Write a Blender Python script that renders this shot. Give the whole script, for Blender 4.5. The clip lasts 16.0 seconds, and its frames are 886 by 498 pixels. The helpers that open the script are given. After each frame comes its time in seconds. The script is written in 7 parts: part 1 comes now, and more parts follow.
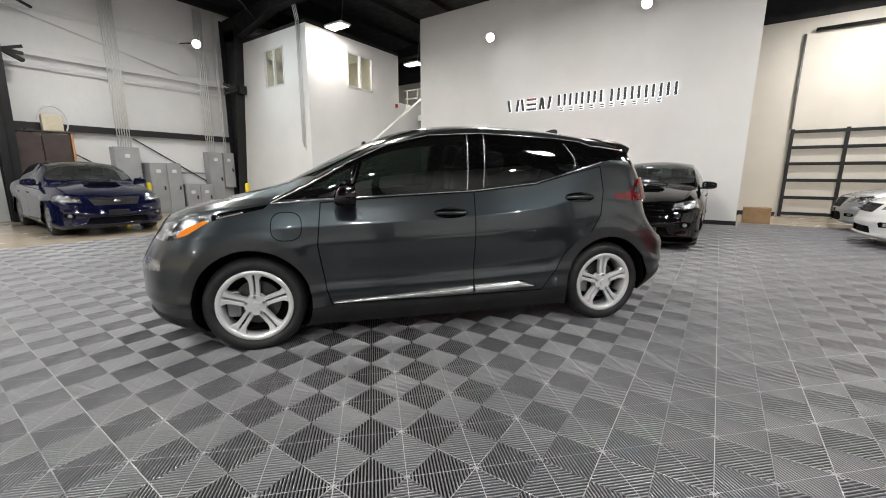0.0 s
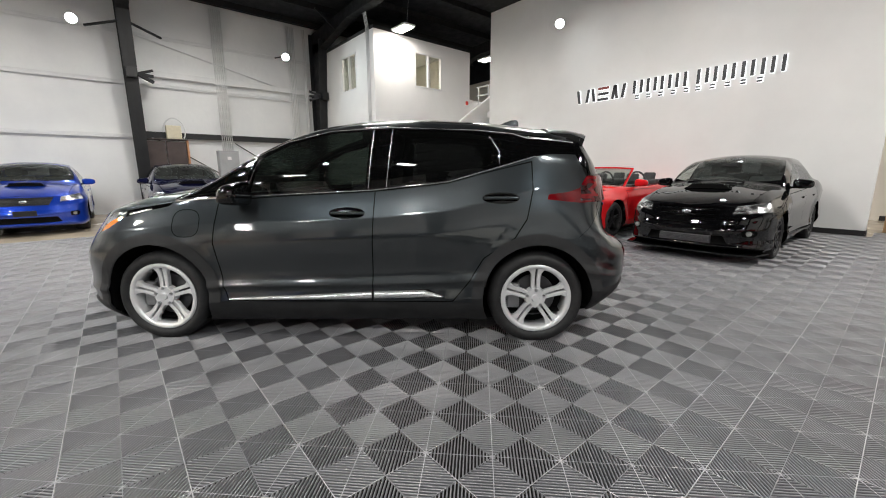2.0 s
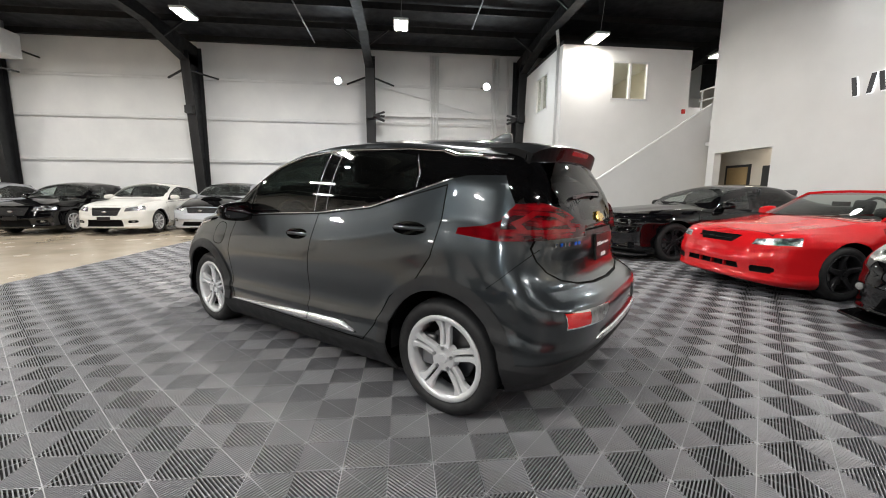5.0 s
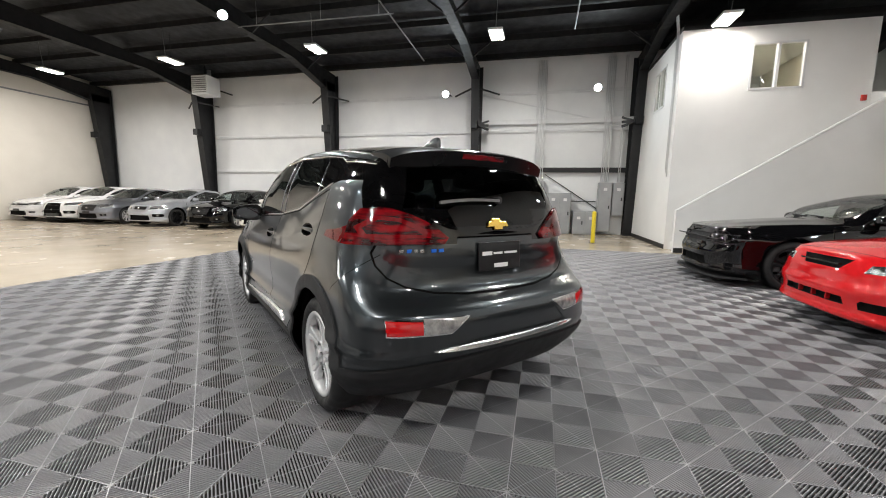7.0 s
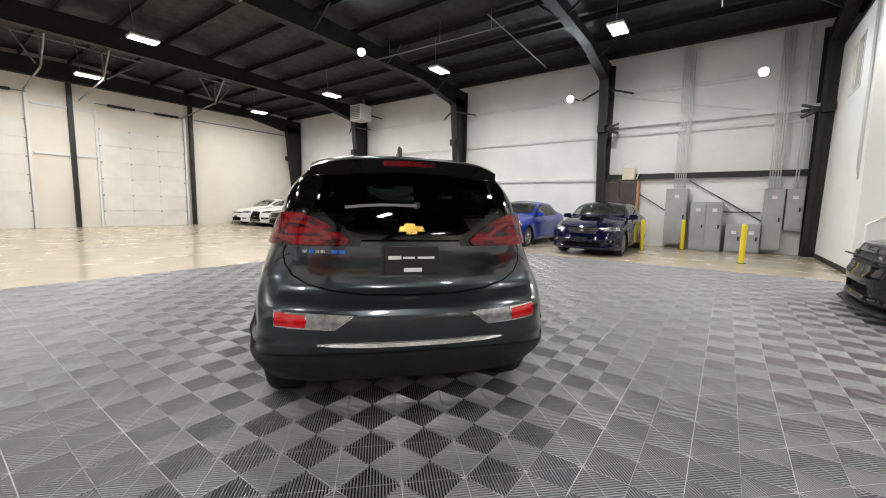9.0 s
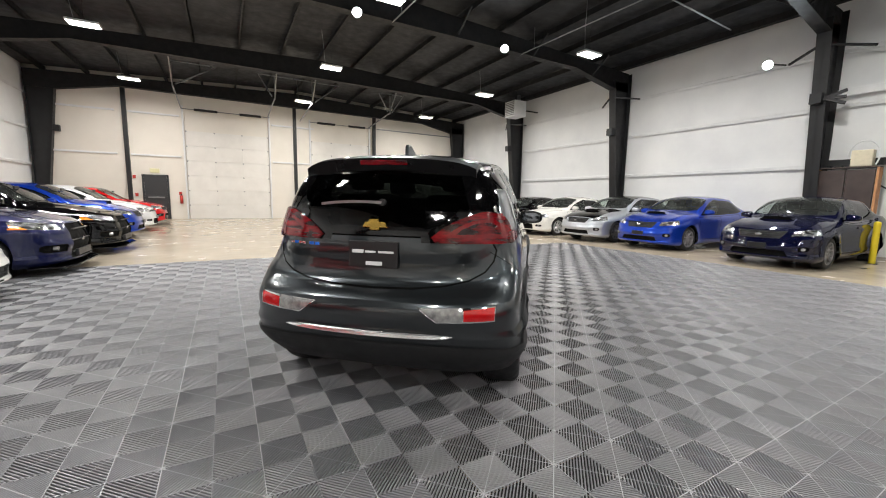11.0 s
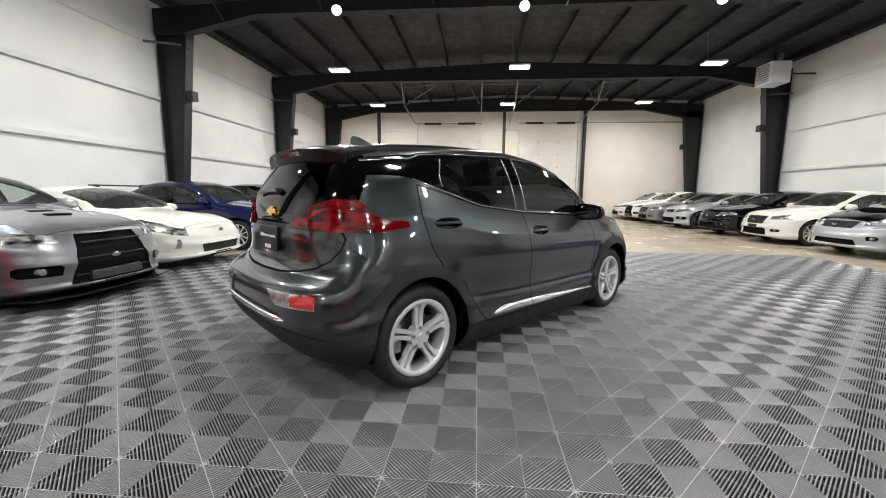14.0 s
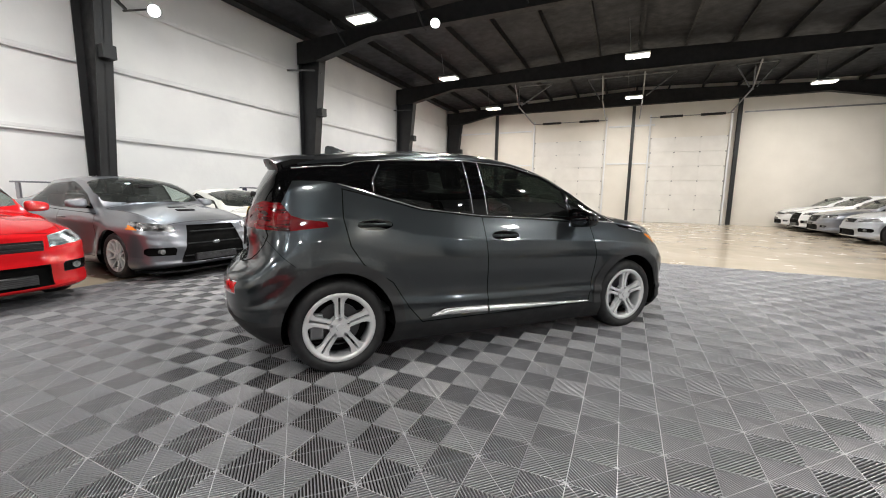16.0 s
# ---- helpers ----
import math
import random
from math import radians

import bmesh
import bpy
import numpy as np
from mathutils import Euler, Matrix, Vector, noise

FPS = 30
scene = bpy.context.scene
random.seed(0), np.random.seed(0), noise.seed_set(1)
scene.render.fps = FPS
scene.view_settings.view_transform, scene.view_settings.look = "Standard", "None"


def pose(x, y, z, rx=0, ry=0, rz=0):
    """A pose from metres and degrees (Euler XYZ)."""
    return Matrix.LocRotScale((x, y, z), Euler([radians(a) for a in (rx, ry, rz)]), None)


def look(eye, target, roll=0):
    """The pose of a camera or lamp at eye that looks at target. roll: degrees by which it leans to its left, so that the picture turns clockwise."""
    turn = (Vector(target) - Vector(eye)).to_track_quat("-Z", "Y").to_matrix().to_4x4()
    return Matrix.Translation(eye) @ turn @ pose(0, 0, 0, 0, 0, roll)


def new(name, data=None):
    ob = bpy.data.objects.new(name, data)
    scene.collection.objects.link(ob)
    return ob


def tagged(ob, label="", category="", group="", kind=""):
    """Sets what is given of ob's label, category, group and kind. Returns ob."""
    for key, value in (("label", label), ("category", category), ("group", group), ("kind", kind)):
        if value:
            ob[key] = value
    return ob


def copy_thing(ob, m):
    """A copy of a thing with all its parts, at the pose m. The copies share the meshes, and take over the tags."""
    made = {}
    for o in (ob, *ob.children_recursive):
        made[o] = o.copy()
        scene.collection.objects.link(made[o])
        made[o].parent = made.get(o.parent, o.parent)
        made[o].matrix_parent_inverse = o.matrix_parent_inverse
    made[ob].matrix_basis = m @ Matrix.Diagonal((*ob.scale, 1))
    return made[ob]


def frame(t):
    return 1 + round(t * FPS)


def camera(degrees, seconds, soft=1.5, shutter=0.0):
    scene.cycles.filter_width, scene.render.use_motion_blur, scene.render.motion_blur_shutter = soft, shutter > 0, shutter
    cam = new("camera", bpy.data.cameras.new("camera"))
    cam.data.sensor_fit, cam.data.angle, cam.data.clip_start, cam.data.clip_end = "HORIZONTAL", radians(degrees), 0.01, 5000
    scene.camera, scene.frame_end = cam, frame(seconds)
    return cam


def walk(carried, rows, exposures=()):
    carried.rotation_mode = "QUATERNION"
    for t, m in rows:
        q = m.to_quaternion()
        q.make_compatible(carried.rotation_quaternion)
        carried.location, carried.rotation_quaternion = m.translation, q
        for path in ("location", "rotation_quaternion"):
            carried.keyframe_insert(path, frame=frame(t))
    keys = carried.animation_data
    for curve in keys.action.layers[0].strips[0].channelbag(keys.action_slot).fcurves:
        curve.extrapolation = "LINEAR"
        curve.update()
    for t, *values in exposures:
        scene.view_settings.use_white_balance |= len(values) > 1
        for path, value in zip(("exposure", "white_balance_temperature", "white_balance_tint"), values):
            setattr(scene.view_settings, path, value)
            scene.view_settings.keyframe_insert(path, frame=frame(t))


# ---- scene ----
cam = camera(97.3, 16.0, 1.0)
PATH = [
    (0, (0.017, 0.013, 1.178), (-1.106, 1.624, 0.803), 0.2),
    (0.5, (0.264, 0.286, 1.177), (-0.964, 1.818, 0.798), -0.2),
    (1, (0.507, 0.541, 1.182), (-0.801, 2.007, 0.808), -0.3),
    (1.5, (0.729, 0.834, 1.173), (-0.669, 2.213, 0.795), -0.3),
    (2, (0.907, 1.157, 1.175), (-0.6, 2.415, 0.791), -0.2),
    (2.5, (1.074, 1.455, 1.181), (-0.544, 2.57, 0.805), -0.2),
    (3, (1.174, 1.769, 1.179), (-0.548, 2.719, 0.815), -0.4),
    (3.5, (1.254, 2.081, 1.19), (-0.55, 2.868, 0.836), -0.7),
    (4, (1.334, 2.447, 1.204), (-0.547, 3.041, 0.874), -0.5),
    (4.2, (1.319, 2.572, 1.202), (-0.586, 3.088, 0.881), -0.2),
    (6.3, (1.332, 4.055, 1.221), (-0.633, 3.786, 0.964), 1.0),
    (6.5, (1.312, 4.193, 1.215), (-0.643, 3.859, 0.958), 1.1),
    (7, (1.235, 4.519, 1.208), (-0.69, 4.042, 0.951), 1.1),
    (7.5, (1.138, 4.826, 1.209), (-0.749, 4.212, 0.961), 0.8),
    (8, (1.067, 5.143, 1.214), (-0.75, 4.343, 0.973), 0.7),
    (8.5, (0.916, 5.423, 1.201), (-0.813, 4.445, 0.971), 0.9),
    (8.7, (0.833, 5.534, 1.201), (-0.851, 4.479, 0.978), 1.0),
    (10.8, (-0.05, 6.409, 1.24), (-1.097, 4.724, 0.984), 1.2),
    (11, (-0.173, 6.455, 1.229), (-1.139, 4.723, 0.974), 1.1),
    (11.5, (-0.521, 6.523, 1.235), (-1.254, 4.68, 0.982), 0.5),
    (12, (-0.852, 6.599, 1.217), (-1.371, 4.683, 0.974), 0.4),
    (12.5, (-1.189, 6.669, 1.218), (-1.51, 4.71, 0.97), 0.2),
    (13, (-1.554, 6.69, 1.205), (-1.708, 4.714, 0.938), 0.2),
    (13.5, (-1.899, 6.73, 1.201), (-1.89, 4.749, 0.926), 0.2),
    (14, (-2.251, 6.713, 1.185), (-2.08, 4.74, 0.911), 0.5),
    (14.5, (-2.604, 6.709, 1.22), (-2.258, 4.758, 0.946), 0.9),
    (15, (-2.982, 6.664, 1.221), (-2.472, 4.75, 0.94), 1.0),
    (15.5, (-3.3, 6.56, 1.228), (-2.627, 4.698, 0.947), 1.1),
    (16, (-3.614, 6.447, 1.215), (-2.785, 4.648, 0.942), 0.9),
]
walk(cam, [(t, look(eye, target, roll)) for t, eye, target, roll in PATH], [(0, -0.1), (3, -0.08), (6.5, 0.0), (12, 0.08), (16, 0.04)])

# ---- world and lights ----
world = bpy.data.worlds.new("world")
scene.world = world
world.use_nodes = True
world.node_tree.nodes["Background"].inputs[0].default_value = (0.02, 0.022, 0.026, 1)
world.node_tree.nodes["Background"].inputs[1].default_value = 0.3
scene.view_settings.exposure = 0.0

LAMP_W = 186.0
SPOT_W = 170.0
LAMPS_X = (-10.2, -3.65, 2.95)
LAMPS_Y = (8.6, 3.09, -2.5, -8.1, -13.8)
LAMP_Z = 5.72


def area_lamp(name, m, watts, sx, sy, colour, spread=180):
    data = bpy.data.lights.new(name, "AREA")
    data.shape, data.size, data.size_y, data.energy, data.color = "RECTANGLE", sx, sy, watts, colour
    data.spread = radians(spread)
    ob = new(name, data)
    ob.matrix_world = m
    return ob


def spot_lamp(name, eye, target, watts, colour, radius=0.09, degrees=160):
    data = bpy.data.lights.new(name, "SPOT")
    data.energy, data.color, data.shadow_soft_size = watts, colour, radius
    data.spot_size, data.spot_blend = radians(degrees), 0.8
    ob = new(name, data)
    ob.matrix_world = look(eye, target)
    return ob


WARM = (1.0, 0.97, 0.93)
COOL = (0.85, 0.96, 1.0)
# the bays at y 7.9 and 8.6 are unseen, added to light the floor
HIGH_BAYS = [(x, y) for x in LAMPS_X for y in LAMPS_Y if not y > 8] + [(-9.71, 8.48), (-3.65, 7.9), (-10.39, 12.86), (2.95, 8.6), (2.95, 13.4)]


def bay_z(x, y):
    # the lamp beside the office hangs lower
    return LAMP_Z - (0.27 if x < -9.5 and y > 8 else 0.0)


for hx, hy in HIGH_BAYS:
    area_lamp("high_bay_light", pose(hx, hy, bay_z(hx, hy) - 0.035), LAMP_W * (0.28 if hx < -9.5 and hy > 8 else 0.6 if hx == -3.65 and hy > 7 else 1.0), 0.62, 0.30, WARM)
# round flood lamps on the frame above the concrete and on the side and end walls
FLOODS = [((-8.01, -3.9, 5.91), (-3, 3, 0.5)), ((-3.33, -3.95, 5.91), (-2.3, 3, 0.5)), ((1.5, -3.9, 5.93), (-1.5, 3, 0.5)),
          ((-13.44, 0.87, 5.06), (-3, 2.5, 0.5)), ((-13.42, 6.19, 5.04), (-3, 3.5, 0.5)),
          ((-6.2, 11.42, 5.3), (-2.5, 3, 0.5)), ((-1.9, 11.42, 5.3), (-2, 3, 0.5)), ((5.9, 0.9, 5.06), (-2, 3, 0.5))]
for eye, target in FLOODS:
    way = (Vector(target) - Vector(eye)).normalized()
    spot_lamp("flood_light", Vector(eye) + way * 0.07, target, SPOT_W, COOL)

# ---- materials ----
def nodes_of(name):
    m = bpy.data.materials.new(name)
    m.use_nodes = True
    nt = m.node_tree
    return m, nt, nt.nodes["Principled BSDF"]


def link_noise(nt, scale, detail=4.0, rough=0.55, stretch=None):
    tc = nt.nodes.new("ShaderNodeTexCoord")
    n = nt.nodes.new("ShaderNodeTexNoise")
    n.inputs["Scale"].default_value, n.inputs["Detail"].default_value, n.inputs["Roughness"].default_value = scale, detail, rough
    if stretch:
        mp = nt.nodes.new("ShaderNodeMapping")
        mp.inputs["Scale"].default_value = stretch
        nt.links.new(tc.outputs["Object"], mp.inputs[0])
        nt.links.new(mp.outputs[0], n.inputs["Vector"])
    else:
        nt.links.new(tc.outputs["Object"], n.inputs["Vector"])
    return n.outputs["Fac"]


def ramp(nt, fac, a, b, lo=0.3, hi=0.7):
    r = nt.nodes.new("ShaderNodeValToRGB")
    r.color_ramp.elements[0].position, r.color_ramp.elements[1].position = lo, hi
    r.color_ramp.elements[0].color, r.color_ramp.elements[1].color = (*a, 1), (*b, 1)
    nt.links.new(fac, r.inputs[0])
    return r.outputs[0]


def value_range(nt, fac, a, b):
    r = nt.nodes.new("ShaderNodeMapRange")
    r.inputs[1].default_value, r.inputs[2].default_value, r.inputs[3].default_value, r.inputs[4].default_value = 0.3, 0.7, a, b
    nt.links.new(fac, r.inputs[0])
    return r.outputs[0]


def bump(nt, bsdf, fac, strength, distance):
    b = nt.nodes.new("ShaderNodeBump")
    b.inputs["Strength"].default_value, b.inputs["Distance"].default_value = strength, distance
    nt.links.new(fac, b.inputs["Height"])
    nt.links.new(b.outputs[0], bsdf.inputs["Normal"])


def rough_material(name, a, b, rough=(0.5, 0.7), scale=3.0, fine=40.0, bumps=0.15, dist=0.003, metal=0.0, coat=0.0):
    """Two scales of variation: blotches of colour and gloss, and a fine relief."""
    m, nt, p = nodes_of(name)
    big = link_noise(nt, scale, 5.0)
    small = link_noise(nt, fine, 3.0)
    nt.links.new(ramp(nt, big, a, b), p.inputs["Base Color"])
    nt.links.new(value_range(nt, link_noise(nt, scale * 2.3, 4.0), *rough), p.inputs["Roughness"])
    p.inputs["Metallic"].default_value = metal
    p.inputs["Coat Weight"].default_value = coat
    if bumps:
        bump(nt, p, small, bumps, dist)
    return m


def paint(name, colour, metal=0.5, rough=0.38, coat=1.0):
    m, nt, p = nodes_of(name)
    flake = link_noise(nt, 900.0, 1.0)
    dark = tuple(c * 0.86 for c in colour)
    nt.links.new(ramp(nt, flake, dark, colour, 0.35, 0.65), p.inputs["Base Color"])
    p.inputs["Metallic"].default_value = metal
    p.inputs["Roughness"].default_value = rough
    p.inputs["Coat Weight"].default_value = coat
    p.inputs["Coat IOR"].default_value = 1.55
    p.inputs["Specular IOR Level"].default_value = 0.0 if metal < 0.2 else 0.1
    nt.links.new(value_range(nt, link_noise(nt, 5.0, 4.0), 0.015, 0.05), p.inputs["Coat Roughness"])
    return m


def plain(name, colour, rough=0.4, metal=0.0, coat=0.0, spread=0.12):
    m, nt, p = nodes_of(name)
    lo = tuple(c * (1 - spread) for c in colour)
    nt.links.new(ramp(nt, link_noise(nt, 14.0, 4.0), lo, colour), p.inputs["Base Color"])
    nt.links.new(value_range(nt, link_noise(nt, 9.0, 4.0), rough * 0.85, min(1.0, rough * 1.15)), p.inputs["Roughness"])
    p.inputs["Metallic"].default_value, p.inputs["Coat Weight"].default_value = metal, coat
    return m


def glass(name, tint, gloss=0.02, haze=0.0):
    """Thin tinted pane: what is behind shows dimmed, with a clear reflection by the angle."""
    m = bpy.data.materials.new(name)
    m.use_nodes = True
    nt = m.node_tree
    nt.nodes.clear()
    out = nt.nodes.new("ShaderNodeOutputMaterial")
    tr, gl, mx, lw, pw, fr = (nt.nodes.new(k) for k in ("ShaderNodeBsdfTransparent", "ShaderNodeBsdfGlossy", "ShaderNodeMixShader", "ShaderNodeLayerWeight", "ShaderNodeMath", "ShaderNodeMath"))
    tr.inputs[0].default_value = (*tint, 1)
    gl.inputs["Roughness"].default_value = gloss
    # gloss grows with the angle alike from both sides of the thin pane
    lw.inputs[0].default_value = 0.5
    pw.operation, fr.operation = "POWER", "MULTIPLY_ADD"
    pw.inputs[1].default_value = 4.6
    fr.inputs[1].default_value, fr.inputs[2].default_value = 0.85, 0.05
    nt.links.new(lw.outputs["Facing"], pw.inputs[0])
    nt.links.new(pw.outputs[0], fr.inputs[0])
    for a, b in ((fr.outputs[0], mx.inputs[0]), (gl.outputs[0], mx.inputs[2]), (mx.outputs[0], out.inputs[0])):
        nt.links.new(a, b)
    # pale haze mixed into the glass stands in for light reflected on it
    df, dm = nt.nodes.new("ShaderNodeBsdfDiffuse"), nt.nodes.new("ShaderNodeMixShader")
    df.inputs[0].default_value = (0.62, 0.66, 0.63, 1)
    nt.links.new(value_range(nt, link_noise(nt, 2.5, 4.0), haze * 0.7, haze * 1.3), dm.inputs[0])
    nt.links.new(tr.outputs[0], dm.inputs[1])
    nt.links.new(df.outputs[0], dm.inputs[2])
    nt.links.new(dm.outputs[0], mx.inputs[1])
    return m


def lamp_red(name):
    """Red lens, its colour streaked for the reflector folds and reflections behind it."""
    m, nt, p = nodes_of(name)
    f = link_noise(nt, 5.0, 3.0, 0.6, (1.0, 1.0, 5.0))
    nt.links.new(ramp(nt, f, (0.016, 0.0004, 0.001), (0.22, 0.001, 0.005), 0.42, 0.64), p.inputs["Base Color"])
    p.inputs["Roughness"].default_value = 0.12
    p.inputs["Specular IOR Level"].default_value = 0.3
    p.inputs["Coat Weight"].default_value = 0.35
    p.inputs["Coat Roughness"].default_value = 0.02
    return m


def lamp_clear(name):
    """Clear lens over bright bowls and dark surrounds."""
    m, nt, p = nodes_of(name)
    f = link_noise(nt, 11.0, 3.0, 0.6, (1.0, 1.0, 2.2))
    nt.links.new(ramp(nt, f, (0.035, 0.036, 0.038), (0.78, 0.79, 0.80), 0.42, 0.60), p.inputs["Base Color"])
    p.inputs["Metallic"].default_value = 0.75
    p.inputs["Roughness"].default_value = 0.22
    p.inputs["Coat Weight"].default_value = 1.0
    p.inputs["Coat Roughness"].default_value = 0.02
    bump(nt, p, f, 0.35, 0.02)
    return m


def glow(name, colour, strength):
    m, nt, p = nodes_of(name)
    p.inputs["Base Color"].default_value = (*colour, 1)
    p.inputs["Emission Color"].default_value = (*colour, 1)
    p.inputs["Emission Strength"].default_value = strength
    return m


M = {}
M["vinyl"] = rough_material("white wall vinyl", (0.74, 0.75, 0.76), (0.82, 0.83, 0.83), (0.38, 0.55), 0.9, 7.0, 0.35, 0.012)
M["drywall"] = rough_material("white painted drywall", (0.78, 0.78, 0.77), (0.83, 0.83, 0.82), (0.5, 0.65), 1.2, 90.0, 0.12, 0.002)
M["beige"] = rough_material("warm white painted wall", (0.72, 0.68, 0.61), (0.78, 0.74, 0.67), (0.5, 0.65), 1.0, 60.0, 0.12, 0.002)
M["concrete"] = rough_material("sealed tan concrete", (0.40, 0.335, 0.25), (0.52, 0.445, 0.35), (0.12, 0.3), 0.7, 25.0, 0.05, 0.002)
M["roof"] = rough_material("black roof liner", (0.008, 0.009, 0.0115), (0.016, 0.018, 0.022), (0.55, 0.8), 1.5, 12.0, 0.4, 0.01)
M["steel"] = rough_material("black painted steel", (0.006, 0.0065, 0.0075), (0.012, 0.0125, 0.0145), (0.4, 0.6), 2.5, 60.0, 0.1, 0.002)
# darker copy of the black steel; shade under the roof is in its colour
M["roof_steel_shaded"] = rough_material("shade-darkened roof steel", (0.003, 0.003, 0.0035), (0.0055, 0.0055, 0.006), (0.55, 0.75), 2.5, 60.0, 0.1, 0.002)
M["grey_steel"] = rough_material("dull galvanised steel", (0.22, 0.225, 0.23), (0.34, 0.345, 0.35), (0.35, 0.55), 4.0, 70.0, 0.08, 0.001, metal=0.7)
M["white_metal"] = rough_material("white painted metal", (0.68, 0.69, 0.7), (0.78, 0.785, 0.79), (0.35, 0.5), 2.0, 60.0, 0.06, 0.001)
M["door_panel"] = rough_material("cream sectional door paint", (0.70, 0.68, 0.64), (0.79, 0.77, 0.73), (0.4, 0.55), 1.4, 90.0, 0.1, 0.001)
M["tile"] = rough_material("grey ribbed plastic", (0.148, 0.148, 0.159), (0.208, 0.208, 0.223), (0.29, 0.43), 1.7, 160.0, 0.1, 0.0006)
M["tile"].node_tree.nodes["Principled BSDF"].inputs["Specular IOR Level"].default_value = 1.0
M["tile"].node_tree.nodes["Principled BSDF"].inputs["IOR"].default_value = 1.6
# near-black colour stands in for the shade between the ribs
M["tile_gap_shade"] = rough_material("near-black gap shade", (0.004, 0.004, 0.004), (0.007, 0.007, 0.007), (0.8, 0.9), 3.0, 90.0, 0.1, 0.001)
# edges, braces and studs are a lighter tone than the ribs
M["seam"] = rough_material("lighter plastic edge", (0.30, 0.30, 0.312), (0.42, 0.42, 0.435), (0.35, 0.5), 2.0, 120.0, 0.1, 0.0005)
M["rubber_base"] = plain("black rubber base", (0.012, 0.012, 0.013), 0.5)
M["elec"] = rough_material("grey enamel cabinet", (0.30, 0.31, 0.32), (0.38, 0.39, 0.4), (0.35, 0.5), 2.0, 60.0, 0.05, 0.001)
M["yellow"] = rough_material("safety yellow paint", (0.72, 0.55, 0.02), (0.8, 0.62, 0.03), (0.4, 0.55), 4.0, 50.0, 0.1, 0.001)
M["card"] = rough_material("brown cardboard", (0.30, 0.19, 0.10), (0.38, 0.25, 0.14), (0.7, 0.85), 6.0, 120.0, 0.1, 0.001)
M["wood"] = rough_material("orange pine board", (0.42, 0.19, 0.08), (0.55, 0.27, 0.12), (0.5, 0.65), 6.0, 60.0, 0.1, 0.001)
M["brown_panel"] = rough_material("dark brown panel", (0.045, 0.03, 0.028), (0.07, 0.05, 0.045), (0.5, 0.65), 3.0, 60.0, 0.1, 0.001)
M["red_box"] = plain("red alarm box", (0.5, 0.03, 0.02), 0.4)
M["dark_door"] = plain("dark grey door paint", (0.035, 0.037, 0.04), 0.4)
M["tan_door"] = plain("tan wooden door", (0.42, 0.30, 0.15), 0.45)
M["office_glow"] = rough_material("office inside wall", (0.5, 0.46, 0.38), (0.56, 0.52, 0.44), (0.6, 0.7), 2.0, 60.0, 0.0)
M["lamp_face"] = glow("lit lamp face", (1.0, 0.92, 0.78), 30.0)
M["flood_face"] = glow("lit flood lens", (0.95, 0.98, 1.0), 60.0)
M["halo"] = glow("lit sign edge", (0.95, 0.98, 1.0), 1.3)
M["sign_face"] = plain("dark bronze sign face", (0.045, 0.045, 0.048), 0.4, 0.3)
M["sign_red"] = plain("dull red sign face", (0.25, 0.06, 0.05), 0.45)
M["pane"] = glass("office pane", (0.8, 0.82, 0.8))

# vehicle materials
M["rubber"] = rough_material("black tyre rubber", (0.008, 0.008, 0.009), (0.016, 0.016, 0.017), (0.5, 0.75), 9.0, 150.0, 0.25, 0.0015)
M["alloy"] = plain("bright silver alloy", (0.88, 0.89, 0.90), 0.22, 0.5)
M["alloy_dark"] = plain("dark alloy", (0.03, 0.03, 0.033), 0.3, 0.6)
M["alloy_grey"] = plain("grey alloy", (0.3, 0.3, 0.31), 0.3, 0.8)
M["disc"] = plain("brushed brake disc", (0.10, 0.10, 0.105), 0.4, 0.9)
M["plastic"] = rough_material("textured black plastic", (0.019, 0.0195, 0.0205), (0.028, 0.0285, 0.030), (0.5, 0.65), 6.0, 260.0, 0.2, 0.0008)
M["plastic"].node_tree.nodes["Principled BSDF"].inputs["Specular IOR Level"].default_value = 0.28
M["gloss_black"] = plain("gloss black trim", (0.002, 0.002, 0.0022), 0.05)
M["void"] = plain("dark gap", (0.003, 0.003, 0.003), 0.8)
M["void"].node_tree.nodes["Principled BSDF"].inputs["Specular IOR Level"].default_value = 0.12
M["chrome"] = plain("chrome trim", (0.8, 0.8, 0.81), 0.06, 1.0)
M["front_tint"] = glass("light green glass", (0.15, 0.178, 0.163), haze=0.005)
M["tint"] = glass("dark tinted glass", (0.085, 0.09, 0.09), haze=0.003)
M["open_screen"] = glass("clear green glass", (0.42, 0.48, 0.45))
M["clear"] = glass("light tinted glass", (0.74, 0.80, 0.77), haze=0.035)
M["rear_glass"] = glass("very dark rear glass", (0.08, 0.09, 0.09))
M["tail"] = lamp_red("dark red tail lens")
M["tail_bright"] = plain("bright red reflector", (0.55, 0.008, 0.010), 0.12, 0.0, 1.0, 0.2)
M["lamp_wing"] = plain("red lamp tip", (0.15, 0.001, 0.004), 0.06, 0.0, 0.5, 0.4)
M["tail_mid"] = plain("red lamp loop", (0.20, 0.001, 0.004), 0.06, 0.0, 0.3, 0.4)
M["bright_satin"] = plain("satin bright trim", (0.86, 0.87, 0.88), 0.2, 0.85)
M["mirror"] = plain("dimmed mirror glass", (0.14, 0.145, 0.155), 0.03, 1.0)
M["lip_black"] = plain("satin black spoiler", (0.003, 0.003, 0.0033), 0.3)
M["lip_black"].node_tree.nodes["Principled BSDF"].inputs["Specular IOR Level"].default_value = 0.25
M["lens"] = lamp_clear("clear lamp lens")
